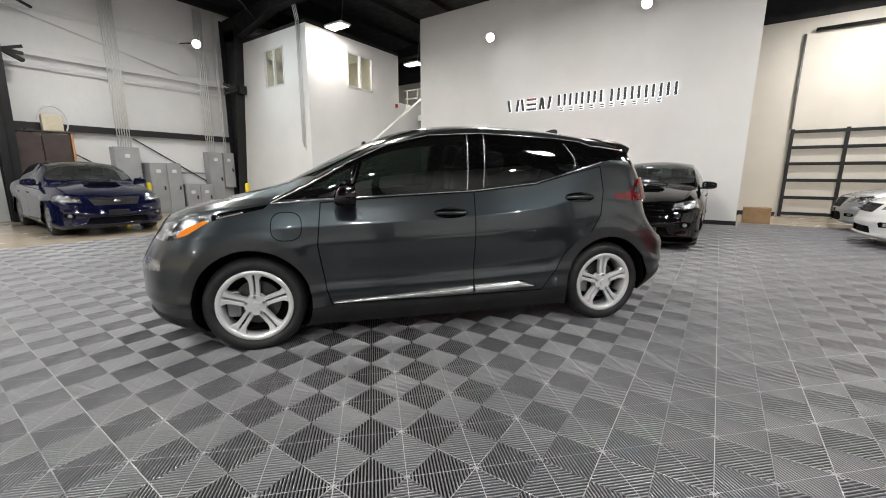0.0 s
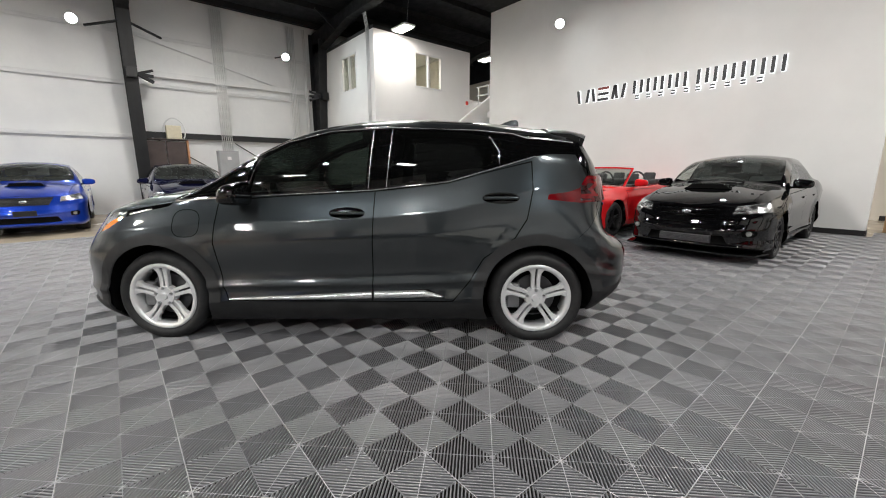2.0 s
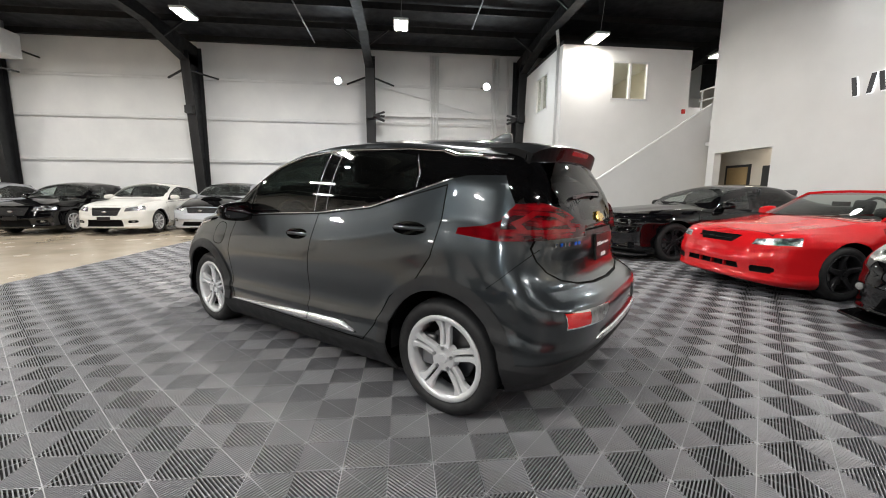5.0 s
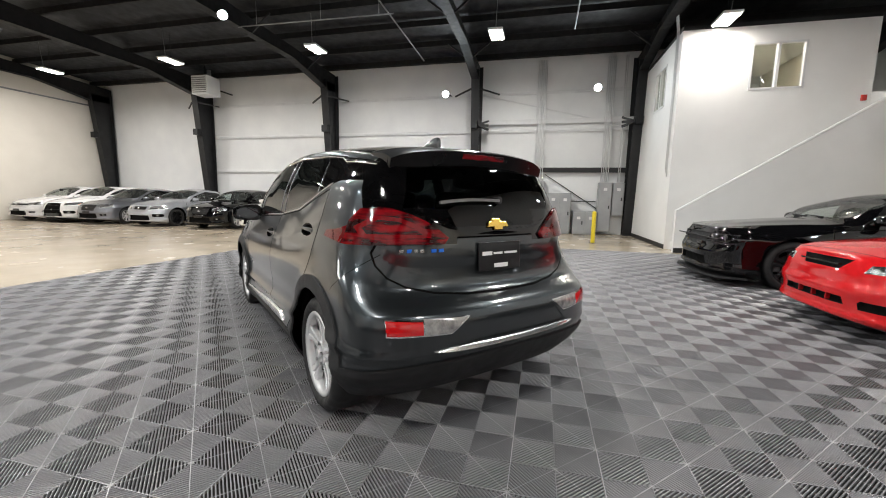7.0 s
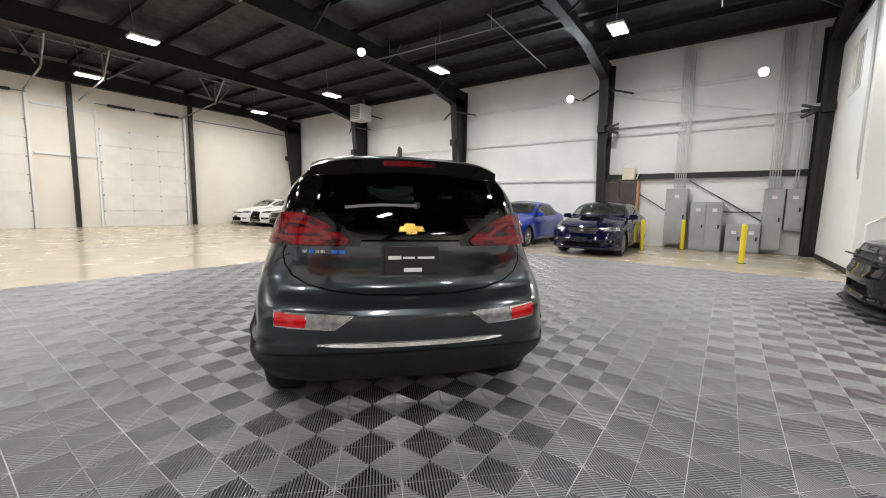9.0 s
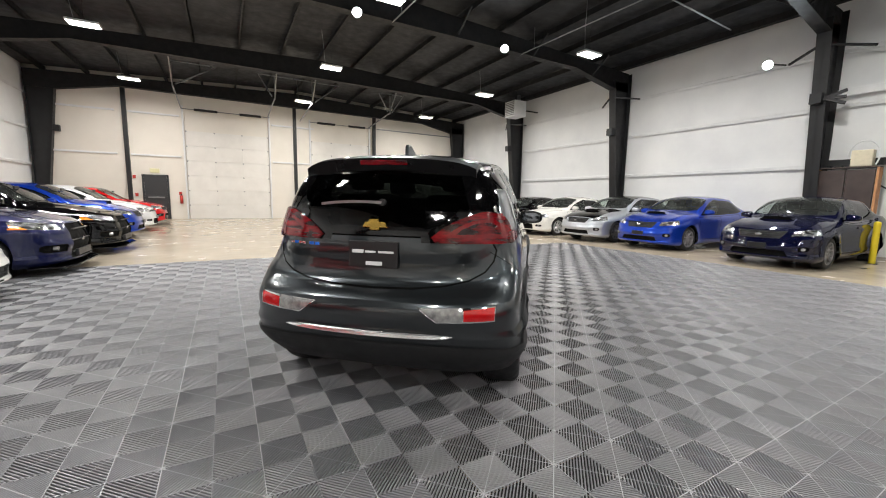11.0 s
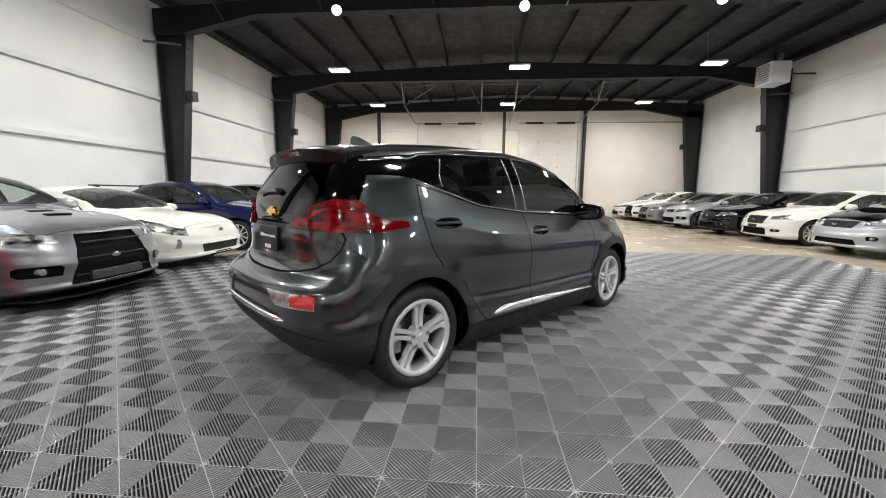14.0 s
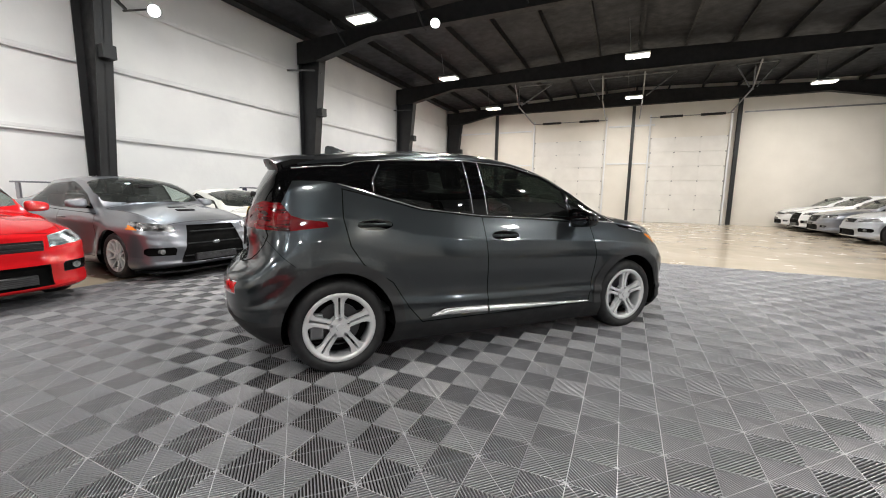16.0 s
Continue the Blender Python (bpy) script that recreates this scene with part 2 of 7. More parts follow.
M["signal_clear"] = rough_material("clear signal lens", (0.15, 0.15, 0.15), (0.42, 0.42, 0.41), (0.08, 0.16), 26.0, 300.0, 0.3, 0.0012, 0.35, 0.6)
M["amber"] = plain("amber reflector", (0.85, 0.25, 0.02), 0.15, 0.0, 1.0)
M["gold"] = plain("gold badge", (0.85, 0.55, 0.12), 0.2, 0.8)
M["badge_grey"] = plain("silver badge", (0.45, 0.46, 0.48), 0.2, 0.8)
M["badge_blue"] = plain("blue badge", (0.02, 0.16, 0.7), 0.25, 0.2)
M["plate"] = plain("black dealer plate", (0.01, 0.01, 0.011), 0.35)
M["white_mark"] = plain("white print", (0.75, 0.75, 0.75), 0.5)
M["seat"] = rough_material("dark seat cloth", (0.03, 0.03, 0.031), (0.055, 0.055, 0.057), (0.7, 0.9), 8.0, 200.0, 0.2, 0.001)
M["cabin"] = plain("dark cabin trim", (0.055, 0.055, 0.055), 0.7)
M["core"] = plain("aluminium cooler core", (0.16, 0.16, 0.165), 0.4, 0.8, 0.0, 0.4)
M["p_grey"] = paint("dark graphite metallic paint", (0.044, 0.0505, 0.055), 0.80, 0.28)
M["p_blue"] = paint("bright blue metallic paint", (0.006, 0.040, 0.36), 0.5, 0.33)
M["p_navy"] = paint("deep navy metallic paint", (0.004, 0.005, 0.024), 0.15, 0.35)
M["p_navy_dark"] = paint("dark blue metallic paint", (0.005, 0.008, 0.05), 0.4, 0.35)
M["p_black"] = paint("black paint", (0.0025, 0.0025, 0.003), 0.0, 0.3)
M["p_white"] = paint("white paint", (0.80, 0.80, 0.80), 0.0, 0.35)
M["p_pearl"] = paint("warm white paint", (0.78, 0.77, 0.73), 0.0, 0.35)
M["p_silver"] = paint("silver metallic paint", (0.46, 0.48, 0.52), 0.7, 0.34)
M["p_grey_silver"] = paint("steel grey metallic paint", (0.24, 0.25, 0.28), 0.8, 0.32)
M["p_red"] = paint("bright red paint", (0.62, 0.012, 0.016), 0.05, 0.35)

# ---- building tools ----
def mesh_of(name, bm, mat, smooth=False):
    me = bpy.data.meshes.new(name)
    bm.to_mesh(me)
    bm.free()
    for m in (mat if isinstance(mat, (list, tuple)) else (mat,)):
        me.materials.append(m)
    if smooth:
        for p in me.polygons:
            p.use_smooth = True
    return me


def part(name, bm, mat, parent=None, label="", smooth=False):
    ob = new(name, mesh_of(name, bm, mat, smooth))
    if parent:
        ob.parent = parent
    return tagged(ob, label)


def structure(name, bm, mat, label="", category="", smooth=False):
    return tagged(part(name, bm, mat, None, "", smooth), label, category, kind="structure")


def empty(name, m, label, category, group="", kind=""):
    ob = new(name)
    ob.matrix_world = m
    ob.empty_display_size = 0.1
    return tagged(ob, label, category, group, kind)


def add_box(bm, lo, hi, bevel=0.0, m=None):
    lo, hi = Vector(lo), Vector(hi)
    r = bmesh.ops.create_cube(bm, size=1.0, matrix=Matrix.LocRotScale((lo + hi) / 2, None, hi - lo))
    vs = r["verts"]
    if bevel:
        es = list({e for v in vs for e in v.link_edges})
        b = bmesh.ops.bevel(bm, geom=es, offset=bevel, segments=2, affect="EDGES", profile=0.5)
        vs = list({v for f in b["faces"] for v in f.verts} | {v for v in vs if v.is_valid})
    if m is not None:
        bmesh.ops.transform(bm, matrix=m, verts=vs)
    return bm


def box(lo, hi, bevel=0.0, m=None):
    return add_box(bmesh.new(), lo, hi, bevel, m)


def add_rod(bm, a, b, r, n=10, r2=None):
    a, b = Vector(a), Vector(b)
    d = b - a
    m = Matrix.Translation((a + b) / 2) @ d.to_track_quat("Z", "Y").to_matrix().to_4x4()
    bmesh.ops.create_cone(bm, cap_ends=True, segments=n, radius1=r, radius2=r if r2 is None else r2, depth=d.length, matrix=m)
    return bm


def rod(a, b, r, n=10, r2=None):
    return add_rod(bmesh.new(), a, b, r, n, r2)


def add_beam(bm, a, b, w, h):
    """A square bar from a to b, w across and h high."""
    a, b = Vector(a), Vector(b)
    d = b - a
    m = Matrix.Translation((a + b) / 2) @ d.to_track_quat("Y", "Z").to_matrix().to_4x4()
    bmesh.ops.create_cube(bm, size=1.0, matrix=m @ Matrix.Diagonal((w, d.length, h, 1)))
    return bm


def lathe(profile, n=48):
    """Turns points (radius, y) round the y axis."""
    bm = bmesh.new()
    rings = []
    for r, y in profile:
        if r < 1e-6:
            rings.append([bm.verts.new((0, y, 0))])
        else:
            rings.append([bm.verts.new((r * math.cos(2 * math.pi * k / n), y, r * math.sin(2 * math.pi * k / n))) for k in range(n)])
    for a, b in zip(rings, rings[1:]):
        for k in range(n):
            q = [a[k % len(a)], a[(k + 1) % len(a)], b[(k + 1) % len(b)], b[k % len(b)]]
            q = [v for i, v in enumerate(q) if v not in q[:i]]
            if len(q) > 2:
                bm.faces.new(q)
    bmesh.ops.recalc_face_normals(bm, faces=bm.faces)
    return bm


def slab(points, z0, z1, axes="xy", bevel=0.0):
    """A flat outline pulled from z0 to z1 along the axis that axes leaves out."""
    order = {"xy": (0, 1, 2), "xz": (0, 2, 1), "yz": (1, 2, 0)}[axes]
    bm = bmesh.new()
    rings = []
    for z in (z0, z1):
        ring = []
        for u, v in points:
            c = [0, 0, 0]
            c[order[0]], c[order[1]], c[order[2]] = u, v, z
            ring.append(bm.verts.new(c))
        rings.append(ring)
    bm.faces.new(rings[0])
    bm.faces.new(rings[1])
    for k in range(len(points)):
        j = (k + 1) % len(points)
        bm.faces.new((rings[0][k], rings[0][j], rings[1][j], rings[1][k]))
    bmesh.ops.recalc_face_normals(bm, faces=bm.faces)
    if bevel:
        bmesh.ops.bevel(bm, geom=list(bm.edges), offset=bevel, segments=2, affect="EDGES", profile=0.5)
    return bm


def curve(points):
    """A smooth function through points (x, value) that does not overshoot."""
    xs, ys = np.array([p[0] for p in points], float), np.array([p[1] for p in points], float)
    h, d = np.diff(xs), np.diff(ys) / np.diff(xs)
    m = np.zeros(len(xs))
    m[0], m[-1] = d[0], d[-1]
    for k in range(1, len(xs) - 1):
        if d[k - 1] * d[k] > 0:
            w1, w2 = 2 * h[k] + h[k - 1], h[k] + 2 * h[k - 1]
            m[k] = (w1 + w2) / (w1 / d[k - 1] + w2 / d[k])

    def value(x):
        x = np.clip(x, xs[0], xs[-1])
        k = np.clip(np.searchsorted(xs, x) - 1, 0, len(h) - 1)
        t = (x - xs[k]) / h[k]
        return (2 * t**3 - 3 * t**2 + 1) * ys[k] + (t**3 - 2 * t**2 + t) * h[k] * m[k] + (3 * t**2 - 2 * t**3) * ys[k + 1] + (t**3 - t**2) * h[k] * m[k + 1]
    return value

# ---- the hall ----
WX0, WX1, WY0, WY1 = -14.6, 7.05, -17.15, 15.5
FRAMES_Y = (-16.8, -10.7, -4.25, 1.95, 7.6, 13.6)
RIDGE_X, EAVE_Z, RIDGE_Z = -3.77, 6.5, 6.95
FLOOR_Z = -0.018
GIRTS_WEST, GIRTS_EAST = (2.32, 3.86, 5.25), (2.42, 3.92, 5.37)


def roof_z(x):
    half = (WX1 - WX0) / 2
    return RIDGE_Z - (RIDGE_Z - EAVE_Z) * abs(x - RIDGE_X) / half


structure("floor", box((WX0 - 0.3, WY0 - 0.3, FLOOR_Z - 0.2), (WX1 + 0.3, WY1 + 0.3, FLOOR_Z)), M["concrete"], "glossy sealed tan concrete floor of the hall", "floor")


def panel_wall(name, x, y0, y1, inward, girts, label, z1=6.75):
    """A wall along y, of padded panels that swell a little between the girts, with upright seams."""
    bm = bmesh.new()
    ys = np.arange(y0, y1 + 0.01, (y1 - y0) / round((y1 - y0) / 0.3))
    zs = np.linspace(FLOOR_Z, z1, 34)
    levels = (FLOOR_Z, *girts, z1)
    grid = []
    for y in ys:
        col = []
        for z in zs:
            k = max(i for i, g in enumerate(levels[:-1]) if z >= g - 1e-6)
            t = (z - levels[k]) / (levels[k + 1] - levels[k])
            seam = abs(((y - y0) / 1.52 + 0.5) % 1.0 - 0.5) * 1.52
            puff = 0.035 * math.sin(math.pi * t) * min(1.0, 0.55 + seam / 0.5)
            puff += 0.012 * noise.noise(Vector((y * 0.9, z * 1.3, x)))
            col.append(bm.verts.new((x + inward * puff, y, z)))
        grid.append(col)
    for a, b in zip(grid, grid[1:]):
        for k in range(len(zs) - 1):
            bm.faces.new((a[k], b[k], b[k + 1], a[k + 1]))
    add_box(bm, (min(x - inward * 0.2, x - inward * 0.06), y0, FLOOR_Z), (max(x - inward * 0.2, x - inward * 0.06), y1, z1))
    return structure(name, bm, M["vinyl"], label, "wall", True)


panel_wall("wall_west", WX0, WY0, WY1, 1, GIRTS_WEST, "white padded vinyl insulation wall between black columns")
panel_wall("wall_east", WX1, WY0, WY1, -1, GIRTS_EAST, "white padded vinyl insulation wall with girt lines")
# girts: white lipped rails along both side walls
for side, x, inward in (("west", WX0, 1), ("east", WX1, -1)):
    for z in GIRTS_WEST if side == "west" else GIRTS_EAST:
        bm = bmesh.new()
        ya = -10.7 if side == "west" else WY0
        add_box(bm, (min(x, x + inward * 0.10), ya, z - 0.035), (max(x, x + inward * 0.10), WY1, z + 0.035), 0.012)
        add_box(bm, (min(x + inward * 0.085, x + inward * 0.10), ya, z - 0.075), (max(x + inward * 0.085, x + inward * 0.10), WY1, z - 0.035))
        structure("trim", bm, M["white_metal"], "white girt rail along the padded wall", "trim")
# heavier rails in the two bays next to the office
for z, h, mat in ((4.16, 0.055, "white_metal"), (2.36, 0.06, "steel")):
    bm = box((WX0, 2.1, z - h), (WX0 + 0.2, 7.7, z + h), 0.015)
    add_box(bm, (WX0 + 0.19, 2.104, z - h - 0.03), (WX0 + 0.207, 7.696, z + h + 0.03))
    structure("trim", bm, M[mat], "steel rail along the bay beside the office", "trim")

structure("wall_south", box((WX0, WY0 - 0.2, FLOOR_Z), (WX1, WY0, 7.6)), M["beige"], "warm white end wall with two tall doors", "wall")
structure("wall_north_upper", box((WX0, WY1 - 0.004, 5.47), (WX1, WY1 + 0.2, 7.6)), M["roof"], "dark upper band of the far wall", "wall")
structure("wall_north", box((WX0, WY1, FLOOR_Z), (WX1, WY1 + 0.2, 5.47)), M["beige"], "warm white far wall behind the barred gate", "wall")
for z in (3.04, 5.0):
    structure("trim", box((4.1, WY0, z - 0.04), (WX1, WY0 + 0.08, z + 0.04), 0.01), M["white_metal"], "white girt rail on the end wall", "trim")
    structure("trim", box((1.62, WY0, z - 0.04), (3.6, WY0 + 0.08, z + 0.04), 0.01), M["white_metal"], "white girt rail on the end wall", "trim")
    structure("trim", box((-4.75, WY0, z - 0.04), (-2.55, WY0 + 0.08, z + 0.04), 0.01), M["white_metal"], "white girt rail on the end wall", "trim")
structure("trim", box((WX0, WY0, 5.35), (-8.5, WY0 + 0.05, 5.41)), M["grey_steel"], "thin grey seam on the end wall", "trim")

# roof: dark liner on both slopes, purlins along the hall
for name, xa, xb in (("ceiling_west", WX0, RIDGE_X), ("ceiling_east", RIDGE_X, WX1)):
    za, zb = roof_z(xa), roof_z(xb)
    bm = bmesh.new()
    n = 9
    for i in range(n):
        x0, x1 = xa + (xb - xa) * i / n, xa + (xb - xa) * (i + 1) / n
        for j in range(len(FRAMES_Y) * 2 + 1):
            y0 = WY0 + (WY1 - WY0) * j / (len(FRAMES_Y) * 2 + 1)
            y1 = WY0 + (WY1 - WY0) * (j + 1) / (len(FRAMES_Y) * 2 + 1)
            sag = -0.05
            cx, cy = (x0 + x1) / 2, (y0 + y1) / 2
            ring = [bm.verts.new((x, y, roof_z(x) + 0.02)) for x, y in ((x0, y0), (x1, y0), (x1, y1), (x0, y1))]
            mid = bm.verts.new((cx, cy, roof_z(cx) + sag))
            for k in range(4):
                bm.faces.new((ring[k], ring[(k + 1) % 4], mid))
    bmesh.ops.remove_doubles(bm, verts=bm.verts, dist=0.001)
    structure(name, bm, M["roof"], "black sagging insulation under the roof", "ceiling", True)
structure("ceiling_cover", slab([(WX0 - 0.3, EAVE_Z + 0.25), (RIDGE_X, RIDGE_Z + 0.25), (WX1 + 0.3, EAVE_Z + 0.25), (WX1 + 0.3, EAVE_Z + 0.35), (RIDGE_X, RIDGE_Z + 0.35), (WX0 - 0.3, EAVE_Z + 0.35)],
                                WY0 - 0.3, WY1 + 0.3, "xz"), M["roof"], "outer roof sheet", "ceiling")
for i in range(15):
    x = WX0 + 0.75 + i * 1.44
    z = roof_z(x) - 0.03
    bm = box((x - 0.03, WY0, z - 0.2), (x - 0.005, WY1, z))
    add_box(bm, (x - 0.03, WY0, z - 0.2), (x + 0.05, WY1, z - 0.185))
    structure("purlin", bm, M["roof_steel_shaded"], "black steel roof purlin", "beam")


def frame_columns(y, west=True, east=True):
    """A tapered portal frame: columns that widen upwards and a rafter with haunches."""
    hw, tf, tw = 0.15, 0.018, 0.012
    fy = y
    for on, wall, s in ((west, WX0 + 0.12, 1), (east, WX1 - 0.12, -1)):
        if not on:
            continue
        y = fy if s > 0 else fy - 0.2
        zt = roof_z(wall) - 0.25
        foot, top = 0.32, 0.95
        bm = bmesh.new()
        inner = lambda z: wall + s * (foot + (top - foot) * z / 5.9)
        # web
        for a, b in (((wall, wall + s * 0.02), (0, zt)),):
            add_box(bm, (min(a), y - hw, FLOOR_Z), (max(a), y + hw, zt))
        quad = [(wall, FLOOR_Z), (inner(0), FLOOR_Z), (inner(5.9), 5.9), (wall, 5.9)]
        w = slab(quad, y - tw, y + tw, "xz")
        fl = slab([(inner(0) - s * tf, FLOOR_Z), (inner(0), FLOOR_Z), (inner(5.9), 5.9), (inner(5.9) - s * tf, 5.9)], y - hw, y + hw, "xz")
        for extra in (w, fl):
            me = bpy.data.meshes.new("tmp")
            extra.to_mesh(me)
            extra.free()
            bm.from_mesh(me)
            bpy.data.meshes.remove(me)
        # stiffener plates and the bracket at mid height
        add_box(bm, (min(inner(4) - s * 0.05, inner(4) + s * 0.2), y - 0.12, 3.84), (max(inner(4) - s * 0.05, inner(4) + s * 0.2), y + 0.12, 4.1))
        ob = structure("column", bm, M["steel"], "black tapered steel wall column", "column")
    y = fy
    # rafter: bottom flange runs from the haunches to the ridge
    zb = lambda x: 6.0
    xs = [WX0 + 0.12, WX0 + 1.07, WX0 + 3.2, RIDGE_X, WX1 - 3.2, WX1 - 1.07, WX1 - 0.12]
    low = [(x, zb(x) - (0.42 if i in (1, 5) else 0.0)) for i, x in enumerate(xs)]
    low[0], low[-1] = (xs[0], low[1][1]), (xs[-1], low[5][1])
    up = [(x, roof_z(x) - 0.22) for x in xs]
    bm = slab(low + up[::-1], y - 0.012, y + 0.012, "xz")
    for line in (low[1:-1],):
        for a, b in zip(line, line[1:]):
            add_beam(bm, (a[0], y, a[1]), (b[0], y, b[1]), 0.28, 0.02)
    structure("rafter", bm, M["roof_steel_shaded"], "black steel roof rafter with haunches", "beam")


for fy in FRAMES_Y:
    frame_columns(fy, True, True)
# diagonal flange braces from rafters up to the purlins
for fy in (-4.25, 1.95, 7.6):
    for x in (-12.3, -9.4, -6.5, -1.0, 2.0, 4.8):
        for s in (-1, 1):
            bm = bmesh.new()
            add_beam(bm, (x, fy + s * 0.06, roof_z(x) - 0.72), (x, fy + s * 0.75, roof_z(x) - 0.2), 0.05, 0.05)
            structure("brace", bm, M["steel"], "short black roof brace", "beam")
# stub arms that reach from the columns along the wall
for fy in FRAMES_Y[1:4]:
    for x, s in ((WX0 + 1.0, 1), (WX1 - 1.0, -1)):
        for d in (-1, 1):
            bm = bmesh.new()
            add_beam(bm, (x, fy + d * 0.14, 5.25), (x - s * 0.5, fy + d * 0.85, 5.12), 0.05, 0.05)
            structure("brace", bm, M["steel"], "short black arm from column to girt", "beam")
for fy, d in ((1.95, 1), (7.6, -1)):
    for k, dz in enumerate((0.16, 0.0, -0.16)):
        bm = bmesh.new()
        add_beam(bm, (WX0 + 0.9, fy + d * 0.12, 3.96), (WX0 + 0.75, fy + d * 0.5, 3.96 + dz), 0.1, 0.07)
        structure("brace", bm, M["steel"], "cut-off black bracing arm on the column", "beam")

# ---- the end wall: posts, doors, frames above ----
for x in (3.72, -3.72, -8.3):
    bm = box((x - 0.08, WY0 + 0.02, FLOOR_Z), (x + 0.08, WY0 + 0.22, roof_z(x) - 0.4), 0.01)
    structure("post", bm, M["steel"], "slim black steel post on the end wall", "column")


def sectional_door(name, x0, x1, height, rows, cols):
    door = empty(name, pose(0, 0, 0), "tall cream sectional overhead door, closed", "door", kind="structure")
    w, h = (x1 - x0) / cols, height / rows
    for r in range(rows):
        bm = box((x0, WY0 + 0.02, FLOOR_Z + r * h + 0.003), (x1, WY0 + 0.07, FLOOR_Z + (r + 1) * h - 0.003), 0.004)
        ob = part("door_section", bm, M["door_panel"], door)
        for c in range(cols + 1):
            cx = min(max(x0 + c * w, x0 + 0.03), x1 - 0.03)
            part("stile", box((cx - 0.02, WY0 + 0.07, FLOOR_Z + r * h + 0.02), (cx + 0.02, WY0 + 0.08, FLOOR_Z + (r + 1) * h - 0.02), 0.003), M["door_panel"], ob)
            part("hinge", box((cx - 0.03, WY0 + 0.08, FLOOR_Z + (r + 1) * h - 0.06), (cx + 0.03, WY0 + 0.09, FLOOR_Z + (r + 1) * h - 0.005), 0.003), M["grey_steel"], ob)
    for x in (x0 - 0.07, x1 + 0.07):
        bm = box((x - 0.04, WY0 + 0.005, FLOOR_Z), (x + 0.04, WY0 + 0.13, height + 1.15), 0.006)
        part("track", bm, M["white_metal"], door)
    bm = rod((x0 - 0.1, WY0 + 0.2, height + 1.0), (x1 + 0.1, WY0 + 0.2, height + 1.0), 0.02)
    part("shaft", bm, M["grey_steel"], door)
    for cx in (x0 + (x1 - x0) * 0.22, x0 + (x1 - x0) * 0.75):
        part("spring", rod((cx - 0.5, WY0 + 0.2, height + 1.0), (cx + 0.5, WY0 + 0.2, height + 1.0), 0.06, 14), M["steel"], door, "dark wound spring")
    return door


sectional_door("door_1", -2.35, 1.4, 4.35, 6, 3)
sectional_door("door_2", -7.95, -4.6, 4.35, 6, 3)
mandoor = empty("door_3", pose(0, 0, 0), "dark grey steel exit door, closed", "door", kind="structure")
part("door_leaf", box((2.28, WY0 + 0.02, FLOOR_Z), (3.18, WY0 + 0.07, 2.05), 0.006), M["dark_door"], mandoor)
for lo, hi in (((2.2, 0), (2.27, 2.13)), ((3.19, 0), (3.26, 2.13)), ((2.2, 2.06), (3.26, 2.13))):
    part("door_frame", box((lo[0], WY0 + 0.002, lo[1] + FLOOR_Z), (hi[0], WY0 + 0.1, hi[1]), 0.006), M["dark_door"], mandoor)
part("push_bar", box((2.4, WY0 + 0.075, 1.0), (3.06, WY0 + 0.12, 1.07), 0.01), M["grey_steel"], mandoor, "steel push bar")
ob = part("exit_sign", box((2.55, WY0, 2.22), (2.93, WY0 + 0.06, 2.42), 0.01), plain("exit sign face", (0.75, 0.72, 0.42), 0.4))
tagged(ob, "pale yellow exit sign over the dark door", "sign")
for x, z in ((3.55, 2.0), (3.5, 1.15), (1.75, 1.25)):
    ob = part("alarm_box", box((x - 0.06, WY0, z - 0.08), (x + 0.06, WY0 + 0.06, z + 0.08), 0.008), M["red_box"])
    tagged(ob, "small red alarm box on the end wall", "alarm box")
fe = empty("fire_extinguisher", pose(1.72, WY0 + 0.1, 0.95), "red fire extinguisher hanging on the end wall", "extinguisher")
part("bottle", rod((0, 0, -0.2), (0, 0, 0.2), 0.065, 16), M["red_box"], fe, smooth=True)
part("valve", rod((0, 0, 0.2), (0, 0, 0.27), 0.03, 10), M["steel"], fe)
# hanging grey frames that carry the door tracks
for x, east, west in ((1.49, 0.0, 1.6), (-2.36, 0.67, 0.8), (-4.0, 0.8, 1.25), (-7.9, 0.62, 0.75)):
    th = empty("track_hanger", pose(x, -13.35, 0), "thin grey steel hanger frame below the roof", "hanger")
    zt = roof_z(x) - 0.3
    bars = [((0, 0, zt), (0, 0, 5.55)), ((east, 0.03, 6.55), (-west, 0.03, 6.55)), ((0, 0, 5.65), (0, 1.0, 6.6)), ((0, 0, 5.62), (0, -3.6, 5.35))]
    for reach in (east, -west):
        if abs(reach) > 0.5 and not (x in (-2.36, -4.0) and abs(reach) == 0.8):
            bars.append(((math.copysign(0.12, reach), 0, 5.66), (reach * 0.97, 0, 6.52)))
    for a, b in bars:
        part("bar", add_beam(bmesh.new(), a, b, 0.045, 0.045), M["grey_steel"], th)

# ---- office block, stair, logo wall ----
OX, OY, OZ = -10.25, 7.75, 5.47


